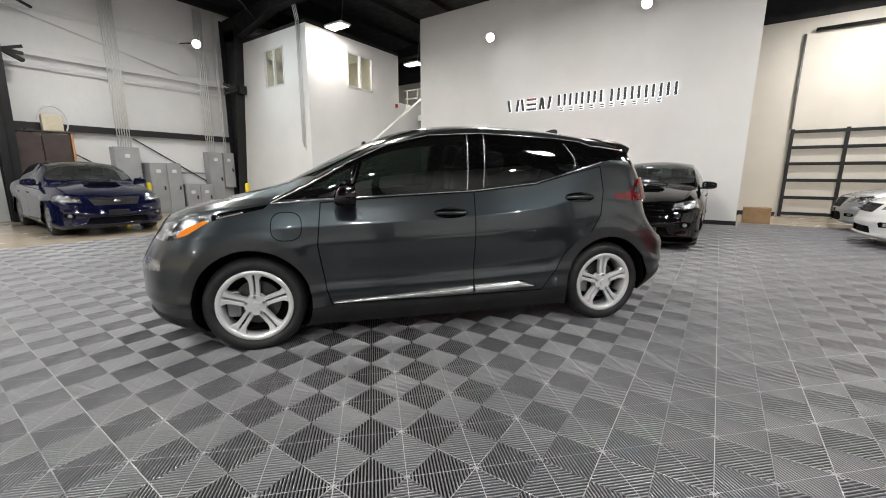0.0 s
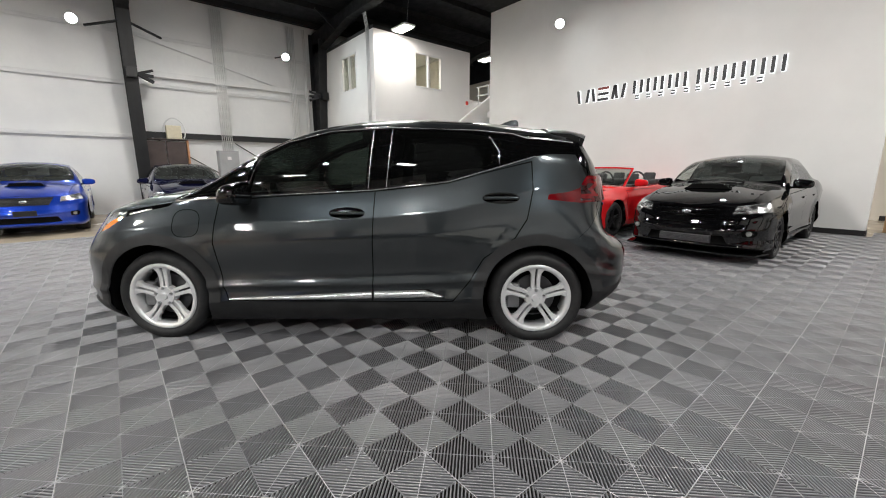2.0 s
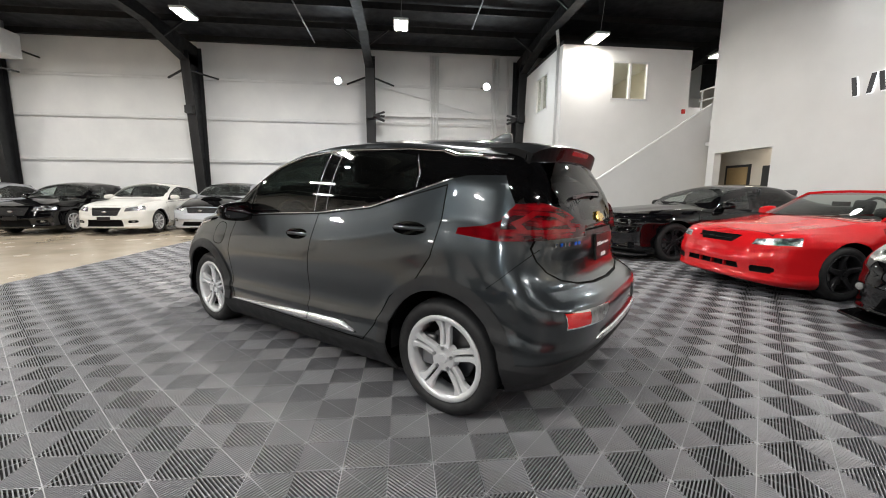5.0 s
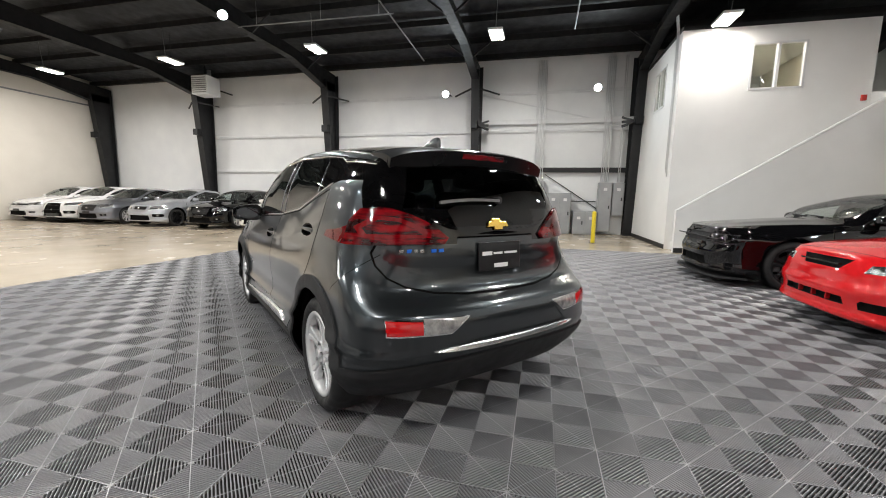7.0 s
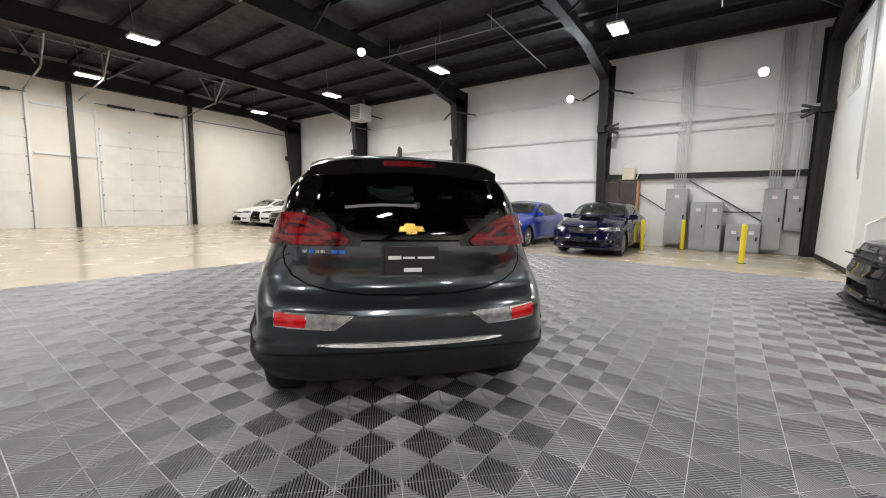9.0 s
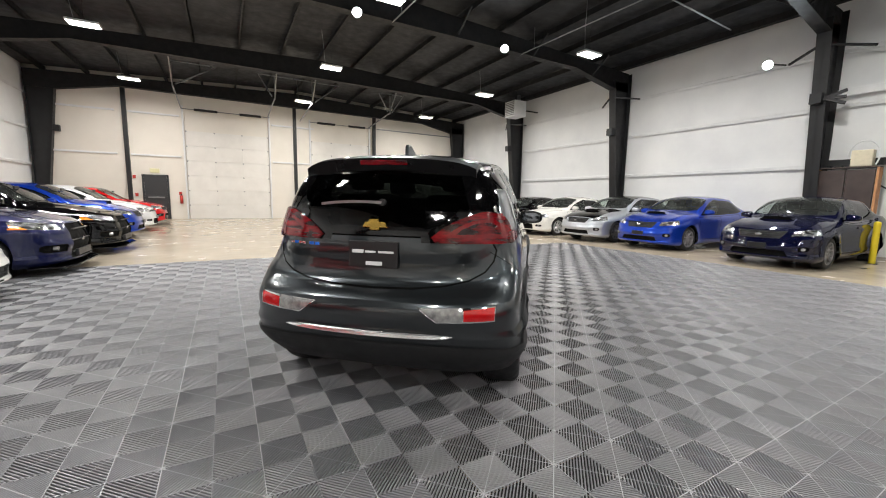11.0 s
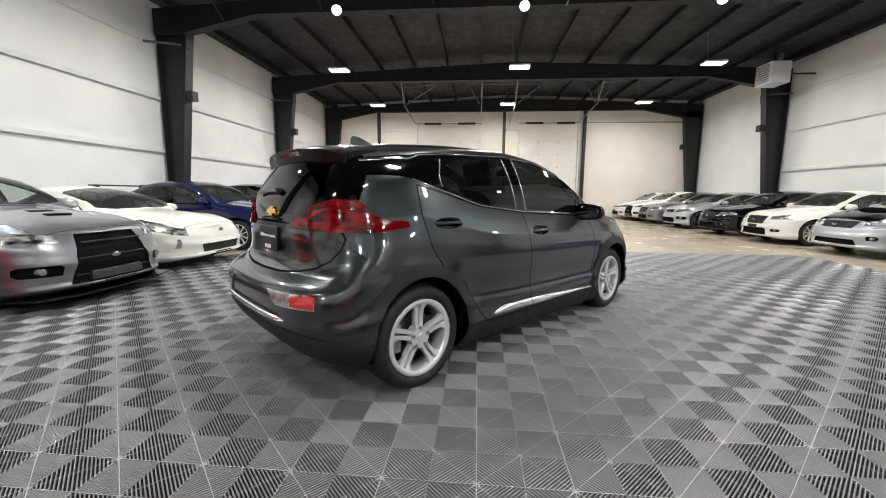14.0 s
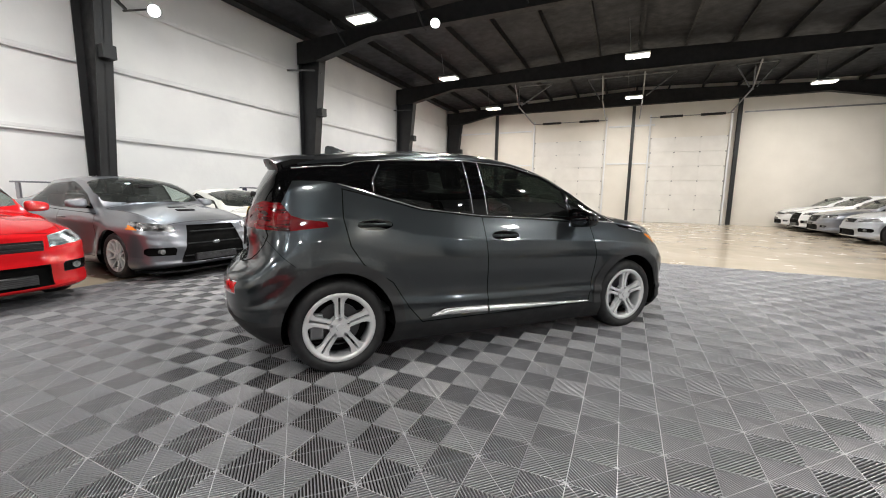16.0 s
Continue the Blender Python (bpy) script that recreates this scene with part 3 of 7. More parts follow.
def wall_with_hole(name, axis, at, thick, u0, u1, z0, z1, holes, mat, label):
    """A wall in the plane axis = at, thick towards plus, from u0 to u1, with openings (ua, ub, za, zb)."""
    bm = bmesh.new()
    cuts = sorted({u0, u1, *(h[0] for h in holes), *(h[1] for h in holes)})
    for a, b in zip(cuts, cuts[1:]):
        spans, z = [], z0
        for h in sorted((h for h in holes if h[0] <= a + 1e-6 and h[1] >= b - 1e-6), key=lambda h: h[2]):
            spans.append((z, h[2]))
            z = h[3]
        spans.append((z, z1))
        for za, zb in spans:
            if zb - za > 1e-4:
                if axis == "x":
                    add_box(bm, (at, a, za), (at + thick, b, zb))
                else:
                    add_box(bm, (a, at, za), (b, at + thick, zb))
    bmesh.ops.remove_doubles(bm, verts=bm.verts, dist=0.0005)
    return structure(name, bm, mat, label, "wall")


wall_with_hole("wall_office", "x", OX - 0.12, 0.12, OY, 11.78, FLOOR_Z, OZ, [(9.28, 10.43, 3.98, 5.08)], M["drywall"], "white drywall office front with an upper window")
structure("wall_office_low", box((OX - 0.12, 11.782, FLOOR_Z), (OX, WY1, 3.84)), M["drywall"], "white parapet wall beside the upper landing", "wall")
structure("wall_office_end", box((WX0 + 0.2, 11.64, 3.1), (OX - 0.122, 11.76, OZ)), M["drywall"], "white end wall of the upper office", "wall")
structure("floor_mezzanine", box((WX0 + 0.2, 11.77, 2.95), (OX - 0.122, WY1, 3.1)), M["office_glow"], "deck behind the upper office", "floor")
wall_with_hole("wall_office_side", "y", OY, 0.12, WX0 + 0.3, OX - 0.12, FLOOR_Z, OZ, [(-12.43, -11.38, 3.9, 5.05)], M["drywall"], "white drywall office side with an upper window")
structure("floor_office", box((WX0 + 0.2, OY + 0.13, 2.9), (OX - 0.14, WY1, 3.1)), M["office_glow"], "upper office floor", "floor")
structure("ceiling_office", box((WX0 + 0.2, OY + 0.001, OZ), (OX - 0.001, 11.78, OZ + 0.1)), M["steel"], "dark office roof deck", "ceiling")
structure("ceiling_office_inner", box((WX0 + 0.2, OY + 0.13, OZ - 0.06), (OX - 0.13, OY + 3.6, OZ - 0.04)), M["drywall"], "white inner office ceiling", "ceiling")
structure("wall_office_back", box((WX0 + 0.2, OY + 3.6, 3.1), (OX - 0.13, OY + 3.7, OZ)), M["office_glow"], "cream inner office wall", "wall")
area_lamp("office_light", pose(-11.8, 9.6, OZ - 0.12), 22, 1.2, 0.3, (1, 0.95, 0.85))
ob = part("ceiling_light", box((-12.4, 9.45, OZ - 0.1), (-11.2, 9.75, OZ - 0.06), 0.005), M["lamp_face"])
tagged(ob, "lit flat ceiling light inside the upper office", "ceiling light")


def window_x(name, x, y0, y1, z0, z1):
    win = empty(name, pose(0, 0, 0), "white framed sliding office window", "window", kind="structure")
    for a, b in (((y0, z0), (y1, z0 + 0.05)), ((y0, z1 - 0.05), (y1, z1)), ((y0, z0), (y0 + 0.05, z1)), ((y1 - 0.05, z0), (y1, z1)), (((y0 + y1) / 2 - 0.03, z0), ((y0 + y1) / 2 + 0.03, z1))):
        part("window_frame", box((x - 0.1, a[0], a[1]), (x + 0.015, b[0], b[1]), 0.004), M["white_metal"], win)
    for a, b in ((y0 + 0.05, (y0 + y1) / 2 - 0.03), ((y0 + y1) / 2 + 0.03, y1 - 0.05)):
        ob = part("pane", box((x - 0.06, a, z0 + 0.05), (x - 0.054, b, z1 - 0.05)), M["pane"], win)
        ob.visible_shadow = False


def window_y(name, y, x0, x1, z0, z1):
    win = empty(name, pose(0, 0, 0), "white framed sliding office window", "window", kind="structure")
    for a, b in (((x0, z0), (x1, z0 + 0.05)), ((x0, z1 - 0.05), (x1, z1)), ((x0, z0), (x0 + 0.05, z1)), ((x1 - 0.05, z0), (x1, z1)), (((x0 + x1) / 2 - 0.03, z0), ((x0 + x1) / 2 + 0.03, z1))):
        part("window_frame", box((a[0], y - 0.015, a[1]), (b[0], y + 0.1, b[1]), 0.004), M["white_metal"], win)
    for a, b in ((x0 + 0.05, (x0 + x1) / 2 - 0.03), ((x0 + x1) / 2 + 0.03, x1 - 0.05)):
        ob = part("pane", box((a, y + 0.05, z0 + 0.05), (b, y + 0.056, z1 - 0.05)), M["pane"], win)
        ob.visible_shadow = False


window_x("window_1", OX, 9.28, 10.43, 3.98, 5.08)
window_y("window_2", OY, -12.43, -11.38, 3.9, 5.05)
for k in range(3):
    y = OY - 0.02
    x = OX - 0.25 - k * 0.07
    bm = rod((x, y, 1.9 + k * 0.1), (x, y, OZ + 0.1), 0.014)
    add_rod(bm, (x, y, OZ + 0.1), (x - 0.12, y - 0.05, OZ + 0.75), 0.014)
    structure("conduit", bm, M["white_metal"], "thin white conduit up the office corner", "pipe", True)
structure("baseboard", box((WX0 + 0.3, OY - 0.012, FLOOR_Z), (OX, OY - 0.001, 0.1)), M["rubber_base"], "black rubber base along the office wall", "baseboard")
# stair half wall with a sloping top
SX = -9.55
bm = slab([(OY, FLOOR_Z), (12.3, FLOOR_Z), (12.3, 3.98), (7.8, 1.03), (OY, 1.03)], SX - 0.06, SX + 0.06, "yz")
structure("wall_stair", bm, M["drywall"], "white half wall with a sloping top beside the stair", "wall")
bm = bmesh.new()
add_beam(bm, (SX, 7.75, 1.02), (SX, 12.3, 4.0), 0.126, 0.014)
structure("trim", bm, M["drywall"], "white cap on the stair half wall", "trim")
structure("baseboard", box((SX + 0.061, OY, FLOOR_Z), (SX + 0.073, 11.66, 0.1)), M["rubber_base"], "black rubber base along the stair wall", "baseboard")
for k in range(15):
    y0 = 7.9 + k * 0.27
    structure("step", box((OX + 0.002, y0, FLOOR_Z), (SX - 0.062, y0 + 0.27, 0.2 + k * 0.18)), M["drywall"], "stair step behind the half wall", "step")
ob = part("alarm_box", box((OX + 0.001, 11.58, 3.64), (OX + 0.05, 11.68, 3.77), 0.008), M["red_box"])
tagged(ob, "small red alarm box on the office wall", "alarm box")
ob = part("switch_box", box((SX + 0.061, 11.98, 2.64), (SX + 0.11, 12.12, 2.78), 0.01), M["white_metal"])
tagged(ob, "small white box on the stair half wall", "switch box")
# landing railing by the upper door
rail = empty("railing", pose(0, 0, 0), "white metal railing on the upper landing", "railing")
for z in (4.0, 4.3):
    part("bar", rod((-10.2, 12.1, z), (-9.1, 12.1, z), 0.02), M["white_metal"], rail)
for x in (-10.1, -9.6, -9.2):
    part("bar", rod((x, 12.1, 3.35), (x, 12.1, 4.3), 0.02), M["white_metal"], rail)
structure("floor_landing", box((OX + 0.002, 11.95, 3.15), (-8.2, WY1, 3.35)), M["drywall"], "upper stair landing", "floor")
# the large white wall
LY = 11.66
wall_with_hole("wall_logo", "y", LY, 0.2, -9.1, 0.44, FLOOR_Z, 6.45, [(-8.85, -7.15, FLOOR_Z, 2.33)], M["drywall"], "large smooth white wall that carries the lit sign")
structure("baseboard", box((-7.15, LY - 0.012, FLOOR_Z), (0.44, LY - 0.001, 0.1)), M["rubber_base"], "black rubber base along the white wall", "baseboard")
structure("baseboard", box((0.441, LY - 0.012, FLOOR_Z), (0.453, LY + 0.2, 0.1)), M["rubber_base"], "black rubber base at the wall's end", "baseboard")
structure("wall_corridor", box((OX + 0.001, 12.9, FLOOR_Z), (-6.6, 13.0, 3.1)), M["beige"], "corridor back wall seen through the opening", "wall")
structure("wall_corridor_side", box((-6.7, LY + 0.201, FLOOR_Z), (-6.6, 12.899, 3.1)), M["beige"], "corridor side wall", "wall")
structure("ceiling_corridor", box((OX + 0.001, LY + 0.201, 2.6), (-6.7, 12.899, 2.7)), M["drywall"], "corridor ceiling", "ceiling")
# unseen fill lamp without a fixture, added to light the corridor
area_lamp("corridor_fill", pose(-8.2, 12.4, 2.55), 5, 0.6, 0.3, (1, 0.9, 0.75))
d4 = empty("door_4", pose(0, 0, 0), "tan wooden corridor door with a dark frame", "door", kind="structure")
part("door_leaf", box((-9.72, 12.855, FLOOR_Z), (-9.02, 12.89, 2.0), 0.004), M["tan_door"], d4)
part("door_frame", box((-9.8, 12.87, FLOOR_Z), (-8.94, 12.899, 2.07)), M["dark_door"], d4)
d5 = empty("door_5", pose(0, 0, 0), "dark doorway at the corridor's end", "door", kind="structure")
part("door_leaf", box((-8.55, 12.855, FLOOR_Z), (-7.85, 12.89, 2.0), 0.004), M["dark_door"], d5)


def flood(eye, target, mount):
    fl = empty("flood_lamp", look(eye, target), "round lit flood lamp with a black housing", "lamp", "flood lamps")
    part("housing", rod((0, 0, -0.01), (0, 0, 0.14), 0.13, 24, 0.09), M["steel"], fl, smooth=False)
    part("lens", rod((0, 0, -0.02), (0, 0, -0.012), 0.115, 24), M["flood_face"], fl, "glowing lens")
    part("bracket", add_beam(bmesh.new(), (0, 0, 0.12), look(eye, target).inverted() @ Vector(mount), 0.03, 0.03), M["steel"], fl)
    return fl


for eye, target in FLOODS:
    x, y, z = eye
    if y < -3:
        mount = (x, -4.25, 6.03)
    elif y > 11:
        mount = (x, LY + 0.01, z + 0.05)
    else:
        mount = (WX0 + 0.02 if x < 0 else WX1 - 0.02, y, 5.25)
    flood(eye, target, mount)


def high_bay(x, y):
    hb = empty("high_bay_lamp", pose(x, y, bay_z(x, y)), "rectangular lit high bay lamp hanging from the roof", "lamp", "high bay lamps")
    part("housing", box((-0.36, -0.2, 0.0), (0.36, 0.2, 0.06), 0.012), M["white_metal"], hb)
    part("driver", box((-0.22, -0.07, 0.06), (0.22, 0.07, 0.12), 0.008), M["steel"], hb)
    for s in (-1, 1):
        part("diffuser", box((-0.33, 0.02 if s > 0 else -0.17, -0.02), (0.33, 0.17 if s > 0 else -0.02, -0.001), 0.004), M["lamp_face"], hb, "glowing diffuser")
    up = roof_z(x) - bay_z(x, y) + 0.03
    part("cord", rod((0, 0, 0.12), (0, 0, up), 0.006, 6), M["steel"], hb)
    part("cable", rod((0.2, 0, 0.1), (0.32, 0.05, up), 0.008, 6), M["grey_steel"], hb)
    return hb


for hx, hy in HIGH_BAYS:
    high_bay(hx, hy)

# conduits that run from the rafter to the lamps
for x0, x1, y1 in ((-8.92, -9.05, 0.5), (-4.40, -4.52, 0.4)):
    bm = rod((x0, -4.2, 6.0), (x1, y1, 6.0), 0.018, 8)
    for y in (-3.6, -1.6, 0.1):
        x = x0 + (x1 - x0) * (y + 4.2) / (y1 + 4.2)
        add_rod(bm, (x, y, 6.0), (x, y, roof_z(x) - 0.1), 0.007, 6)
    structure("conduit", bm, M["grey_steel"], "grey conduit hung below the roof", "pipe", True)
for x0, y0, x1, y1 in ((-12.5, 0.3, -8.5, 0.3), (-8.0, 4.9, -8.0, 7.6), (-11.0, 5.2, -5.0, 5.2), (-6.0, 9.7, -1.0, 9.7)):
    bm = rod((x0, y0, roof_z(x0) - 0.62), (x1, y1, roof_z(x1) - 0.62), 0.02, 8)
    structure("conduit", bm, M["grey_steel"], "grey conduit under the roof", "pipe", True)

# heater under the eave
ht = empty("unit_heater", pose(-13.1, -9.55, 5.35), "pale louvred unit heater hung beside a column", "heater")
part("case", box((-0.35, -0.4, 0), (0.35, 0.4, 0.75), 0.02), M["white_metal"], ht)
for k in range(8):
    part("louvre", box((0.352, -0.34, 0.06 + k * 0.082), (0.40, 0.34, 0.085 + k * 0.082), 0.004, None), M["grey_steel"], ht)
part("flue", rod((-0.2, 0.0, 0.75), (-0.2, 0.0, 1.1), 0.08, 14), M["grey_steel"], ht)
part("bracket", add_beam(bmesh.new(), (0, 0, 0.74), (0, 0, 1.25), 0.04, 0.04), M["steel"], ht)
part("wall_arm", add_beam(bmesh.new(), (-0.3, 0, 0.4), (-1.52, 0, 0.4), 0.05, 0.05), M["steel"], ht)

# ---- electrical bay beside the office ----
def cabinet(y0, y1, z0, z1, depth, label, doors=1):
    c = empty("electrical_cabinet", pose(WX0 + 0.06, y0, 0), label, "cabinet", "electrical cabinets")
    w = y1 - y0
    part("body", box((0, 0, z0), (depth, w, z1), 0.01), M["elec"], c)
    for k in range(doors):
        a, b = w * k / doors + 0.02, w * (k + 1) / doors - 0.02
        d = part("door", box((depth, a, z0 + 0.04), (depth + 0.025, b, z1 - 0.04), 0.006), M["elec"], c)
        part("handle", box((depth + 0.025, b - 0.09, (z0 + z1) / 2 - 0.06), (depth + 0.05, b - 0.05, (z0 + z1) / 2 + 0.06), 0.006), M["steel"], d)
        part("notice", box((depth + 0.0255, (a + b) / 2 - 0.06, z1 - 0.3), (depth + 0.028, (a + b) / 2 + 0.06, z1 - 0.2)), M["white_mark"], d)
    return c


cabinet(4.0, 4.62, 0.1, 1.93, 0.35, "tall grey enamel electrical cabinet on the wall")
cabinet(4.74, 5.58, FLOOR_Z, 1.5, 0.6, "wide grey enamel switchgear cabinet on the floor", 2)
cabinet(5.68, 6.52, FLOOR_Z, 0.84, 0.5, "low grey enamel transformer box on the floor", 2)
cabinet(6.54, 7.0, 0.1, 1.9, 0.35, "tall grey enamel electrical cabinet on the wall")
cabinet(7.03, 7.43, 0.7, 1.9, 0.3, "grey enamel panel box on the wall")
for y0, n, zlow in ((4.2, 6, 1.93), (6.62, 5, 1.9), (7.2, 2, 1.9)):
    for k in range(n):
        y = y0 + k * 0.06
        bm = rod((WX0 + 0.2, y, zlow), (WX0 + 0.2, y, 6.35), 0.017, 8)
        structure("conduit", bm, M["white_metal"], "white conduit up the padded wall", "pipe", True)
for a, b in (((2.3, 2.3), (4.0, 1.2)), ((4.6, 2.2), (6.6, 0.9)), ((4.7, 1.2), (6.5, 1.2)), ((2.2, 5.2), (7.6, 3.9))):
    bm = bmesh.new()
    add_beam(bm, (WX0 + 0.11, a[0], a[1]), (WX0 + 0.11, b[0], b[1]), 0.03, 0.03)
    structure("brace", bm, M["steel"] if a[1] < 5 else M["white_metal"], "thin diagonal bracing rod on the wall", "beam")
for x, y in ((-11.0, 6.05), (-13.75, 4.6), (-12.6, 3.62)):
    b = empty("bollard", pose(x, y, FLOOR_Z), "safety yellow steel bollard on the concrete", "bollard", "yellow bollards")
    part("post", rod((0, 0, 0), (0, 0, 0.9), 0.058, 20), M["yellow"], b, smooth=False)
    part("dome", lathe([(0.058, 0), (0.05, 0.02), (0.03, 0.035), (0, 0.04)], 20), M["yellow"], b).matrix_basis = pose(0, 0, 0.9, 90)
    part("base_plate", rod((0, 0, 0), (0, 0, 0.012), 0.1, 20), M["steel"], b)
# tall brown boards leaning beside the column
bd = empty("display_board", pose(WX0 + 0.45, 1.98, FLOOR_Z), "tall dark brown boards in an orange wooden frame", "board")
for k in range(2):
    part("board", box((0, 0.06 + k * 0.54, 0.05), (0.04, 0.58 + k * 0.54, 2.18), 0.004), M["brown_panel"], bd)
for y in (0.0, 1.14):
    part("frame_post", box((-0.2, y, 0), (0.06, y + 0.05, 2.22), 0.004), M["wood"], bd)
part("shelf_top", box((-0.2, 0.0, 2.22), (0.06, 1.19, 2.25), 0.004), M["brown_panel"], bd)
for y in (0.12, 0.34):
    part("shelf_rail", box((-0.15, y, 2.25), (0.0, y + 0.14, 2.29), 0.01), M["steel"], bd)
ob = part("storage_case", box((WX0 + 0.3, 2.62, 2.236), (WX0 + 0.5, 3.02, 2.64), 0.02), plain("cream case", (0.66, 0.6, 0.45), 0.5))
tagged(ob, "cream case standing on the brown boards", "case")
hoop = bmesh.new()
pts = [Vector((WX0 + 0.46, 2.84 + 0.28 * math.cos(a), 2.48 + 0.38 * math.sin(a))) for a in np.linspace(-0.6, math.pi, 22)]
rings = []
for k, p in enumerate(pts):
    d = (pts[min(k + 1, len(pts) - 1)] - pts[max(k - 1, 0)]).normalized()
    side = d.cross(Vector((1, 0, 0))).normalized()
    rings.append([hoop.verts.new(p + side * 0.018 * math.cos(b) + Vector((0.018 * math.sin(b), 0, 0))) for b in np.linspace(0, 2 * math.pi, 9)[:-1]])
for a, b in zip(rings, rings[1:]):
    for k in range(8):
        hoop.faces.new((a[k], a[(k + 1) % 8], b[(k + 1) % 8], b[k]))
bmesh.ops.recalc_face_normals(hoop, faces=hoop.faces)
tagged(part("hose", hoop, M["white_metal"], smooth=True), "pale looped hose above the brown boards", "hose")

# ---- far gate bay ----
gt = empty("barred_gate", pose(0, 0, 0), "black barred steel gate before the far wall", "gate")
for x in (1.6, 2.76, 4.0, 5.2):
    part("gate_post", box((x - 0.04, WY1 - 0.12, FLOOR_Z), (x + 0.04, WY1 - 0.05, 2.5), 0.006), M["steel"], gt)
for z in (0.08, 0.55, 1.05, 1.52, 1.98, 2.42):
    part("gate_bar", box((1.6, WY1 - 0.1, z - 0.045), (5.2, WY1 - 0.06, z + 0.045), 0.006), M["steel"], gt)
bm = rod((1.55, WY1 - 0.06, 2.5), (1.55, WY1 - 0.06, 5.05), 0.03, 10)
structure("conduit", bm, M["grey_steel"], "grey track up the far wall", "pipe", True)
structure("conduit", rod((1.75, WY1 - 0.08, 5.12), (5.4, WY1 - 0.08, 5.12), 0.05, 12), M["steel"], "black door shaft on the far wall", "pipe", True)
structure("baseboard", box((0.45, WY1 - 0.012, FLOOR_Z), (1.5, WY1, 0.1)), M["rubber_base"], "black rubber base along the far wall", "baseboard")
cb = empty("cardboard_box", pose(0.9, 12.95, FLOOR_Z), "closed brown cardboard box on the floor", "box")
part("carton", box((-0.28, -0.2, 0), (0.28, 0.2, 0.38), 0.008), M["card"], cb)
for s in (-1, 1):
    part("flap", box((-0.28, 0.003 if s > 0 else -0.2, 0.381), (0.28, 0.2 if s > 0 else -0.003, 0.386)), M["card"], cb)

# ---- lit sign: plain strokes stand for the lettering ----
sg = empty("wall_sign", pose(0, LY, 0), "dark raised sign with white halo light on the white wall", "sign")


def stroke(x0, x1, z0, z1, mat, lean=0.0, name="sign_bar"):
    for out, y0, y1, m, nm in ((0.007, -0.03, -0.012, M["halo"], "halo_bar"), (0.0, -0.06, -0.035, M[mat], name)):
        pts = [(x0 - out, z0 - out), (x1 + out, z0 - out), (x1 + out + lean, z1 + out), (x0 - out + lean, z1 + out)]
        part(nm, slab(pts, y0, y1, "xz"), m, sg)


SIGN_Z = 3.08
for k, x in enumerate((-5.58, -5.36, -5.14)):
    stroke(x, x + 0.07, SIGN_Z, SIGN_Z + 0.34, "sign_face", -0.06 if k % 2 == 0 else 0.05)
for z, m in ((0.0, "sign_face"), (0.14, "sign_face"), (0.28, "sign_red")):
    stroke(-5.0, -4.7, SIGN_Z + z, SIGN_Z + z + 0.06, m)
for k, x in enumerate((-4.62, -4.5, -4.36)):
    stroke(x, x + 0.07, SIGN_Z, SIGN_Z + 0.34, "sign_face", 0.05 if k % 2 == 0 else -0.06)
for x0, n in ((-4.05, 4), (-2.62, 5)):
    for k in range(n):
        x = x0 + k * 0.33
        stroke(x, x + 0.06, SIGN_Z + 0.05, SIGN_Z + 0.36, "sign_face")
        stroke(x + 0.17, x + 0.23, SIGN_Z + 0.05, SIGN_Z + 0.36, "sign_face")
for x0, n in ((-3.98, 5), (-2.62, 5)):
    for k in range(n):
        x = x0 + k * 0.28
        stroke(x, x + 0.09, SIGN_Z - 0.09, SIGN_Z - 0.06, "sign_face")
        stroke(x, x + 0.09, SIGN_Z - 0.03, SIGN_Z - 0.0, "sign_face")

# ---- vehicles ----
from mathutils.bvhtree import BVHTree


# A vehicle's own axes: x towards its tail with the front axle at 0, y across, z up from the ground.
def inside(p, poly):
    x, y = p
    hit = False
    for (x0, y0), (x1, y1) in zip(poly, poly[1:] + poly[:1]):
        if (y0 > y) != (y1 > y) and x < (x1 - x0) * (y - y0) / (y1 - y0) + x0:
            hit = not hit
    return hit


PLANES = {"side": (0, 2), "end": (1, 2), "top": (0, 1)}


def carve(bm, layer, poly, view, tag, keep=None, only=None):
    """Cuts the skin along a drawn outline, seen from the side, an end or above, and marks what lies inside it."""
    a, b = PLANES[view]
    us, vs = [p[0] for p in poly], [p[1] for p in poly]
    lo, hi = (min(us) - 1e-4, min(vs) - 1e-4), (max(us) + 1e-4, max(vs) + 1e-4)

    def near(f):
        cu, cv = [v.co[a] for v in f.verts], [v.co[b] for v in f.verts]
        if max(cu) < lo[0] or min(cu) > hi[0] or max(cv) < lo[1] or min(cv) > hi[1]:
            return False
        if only is not None and f[layer] not in only:
            return False
        return keep is None or keep(f)

    faces = [f for f in bm.faces if near(f)]
    for p, q in zip(poly, poly[1:] + poly[:1]):
        du, dv = q[0] - p[0], q[1] - p[1]
        if abs(du) + abs(dv) < 1e-7:
            continue
        co, no = [0.0] * 3, [0.0] * 3
        co[a], co[b] = p
        no[a], no[b] = -dv, du
        geom = list({v for f in faces for v in f.verts}) + list({e for f in faces for e in f.edges}) + faces
        r = bmesh.ops.bisect_plane(bm, geom=geom, dist=1e-5, plane_co=co, plane_no=no)
        faces = [g for g in r["geom"] if isinstance(g, bmesh.types.BMFace)]
    for f in faces:
        c = f.calc_center_median()
        if inside((c[a], c[b]), poly):
            f[layer] = tag


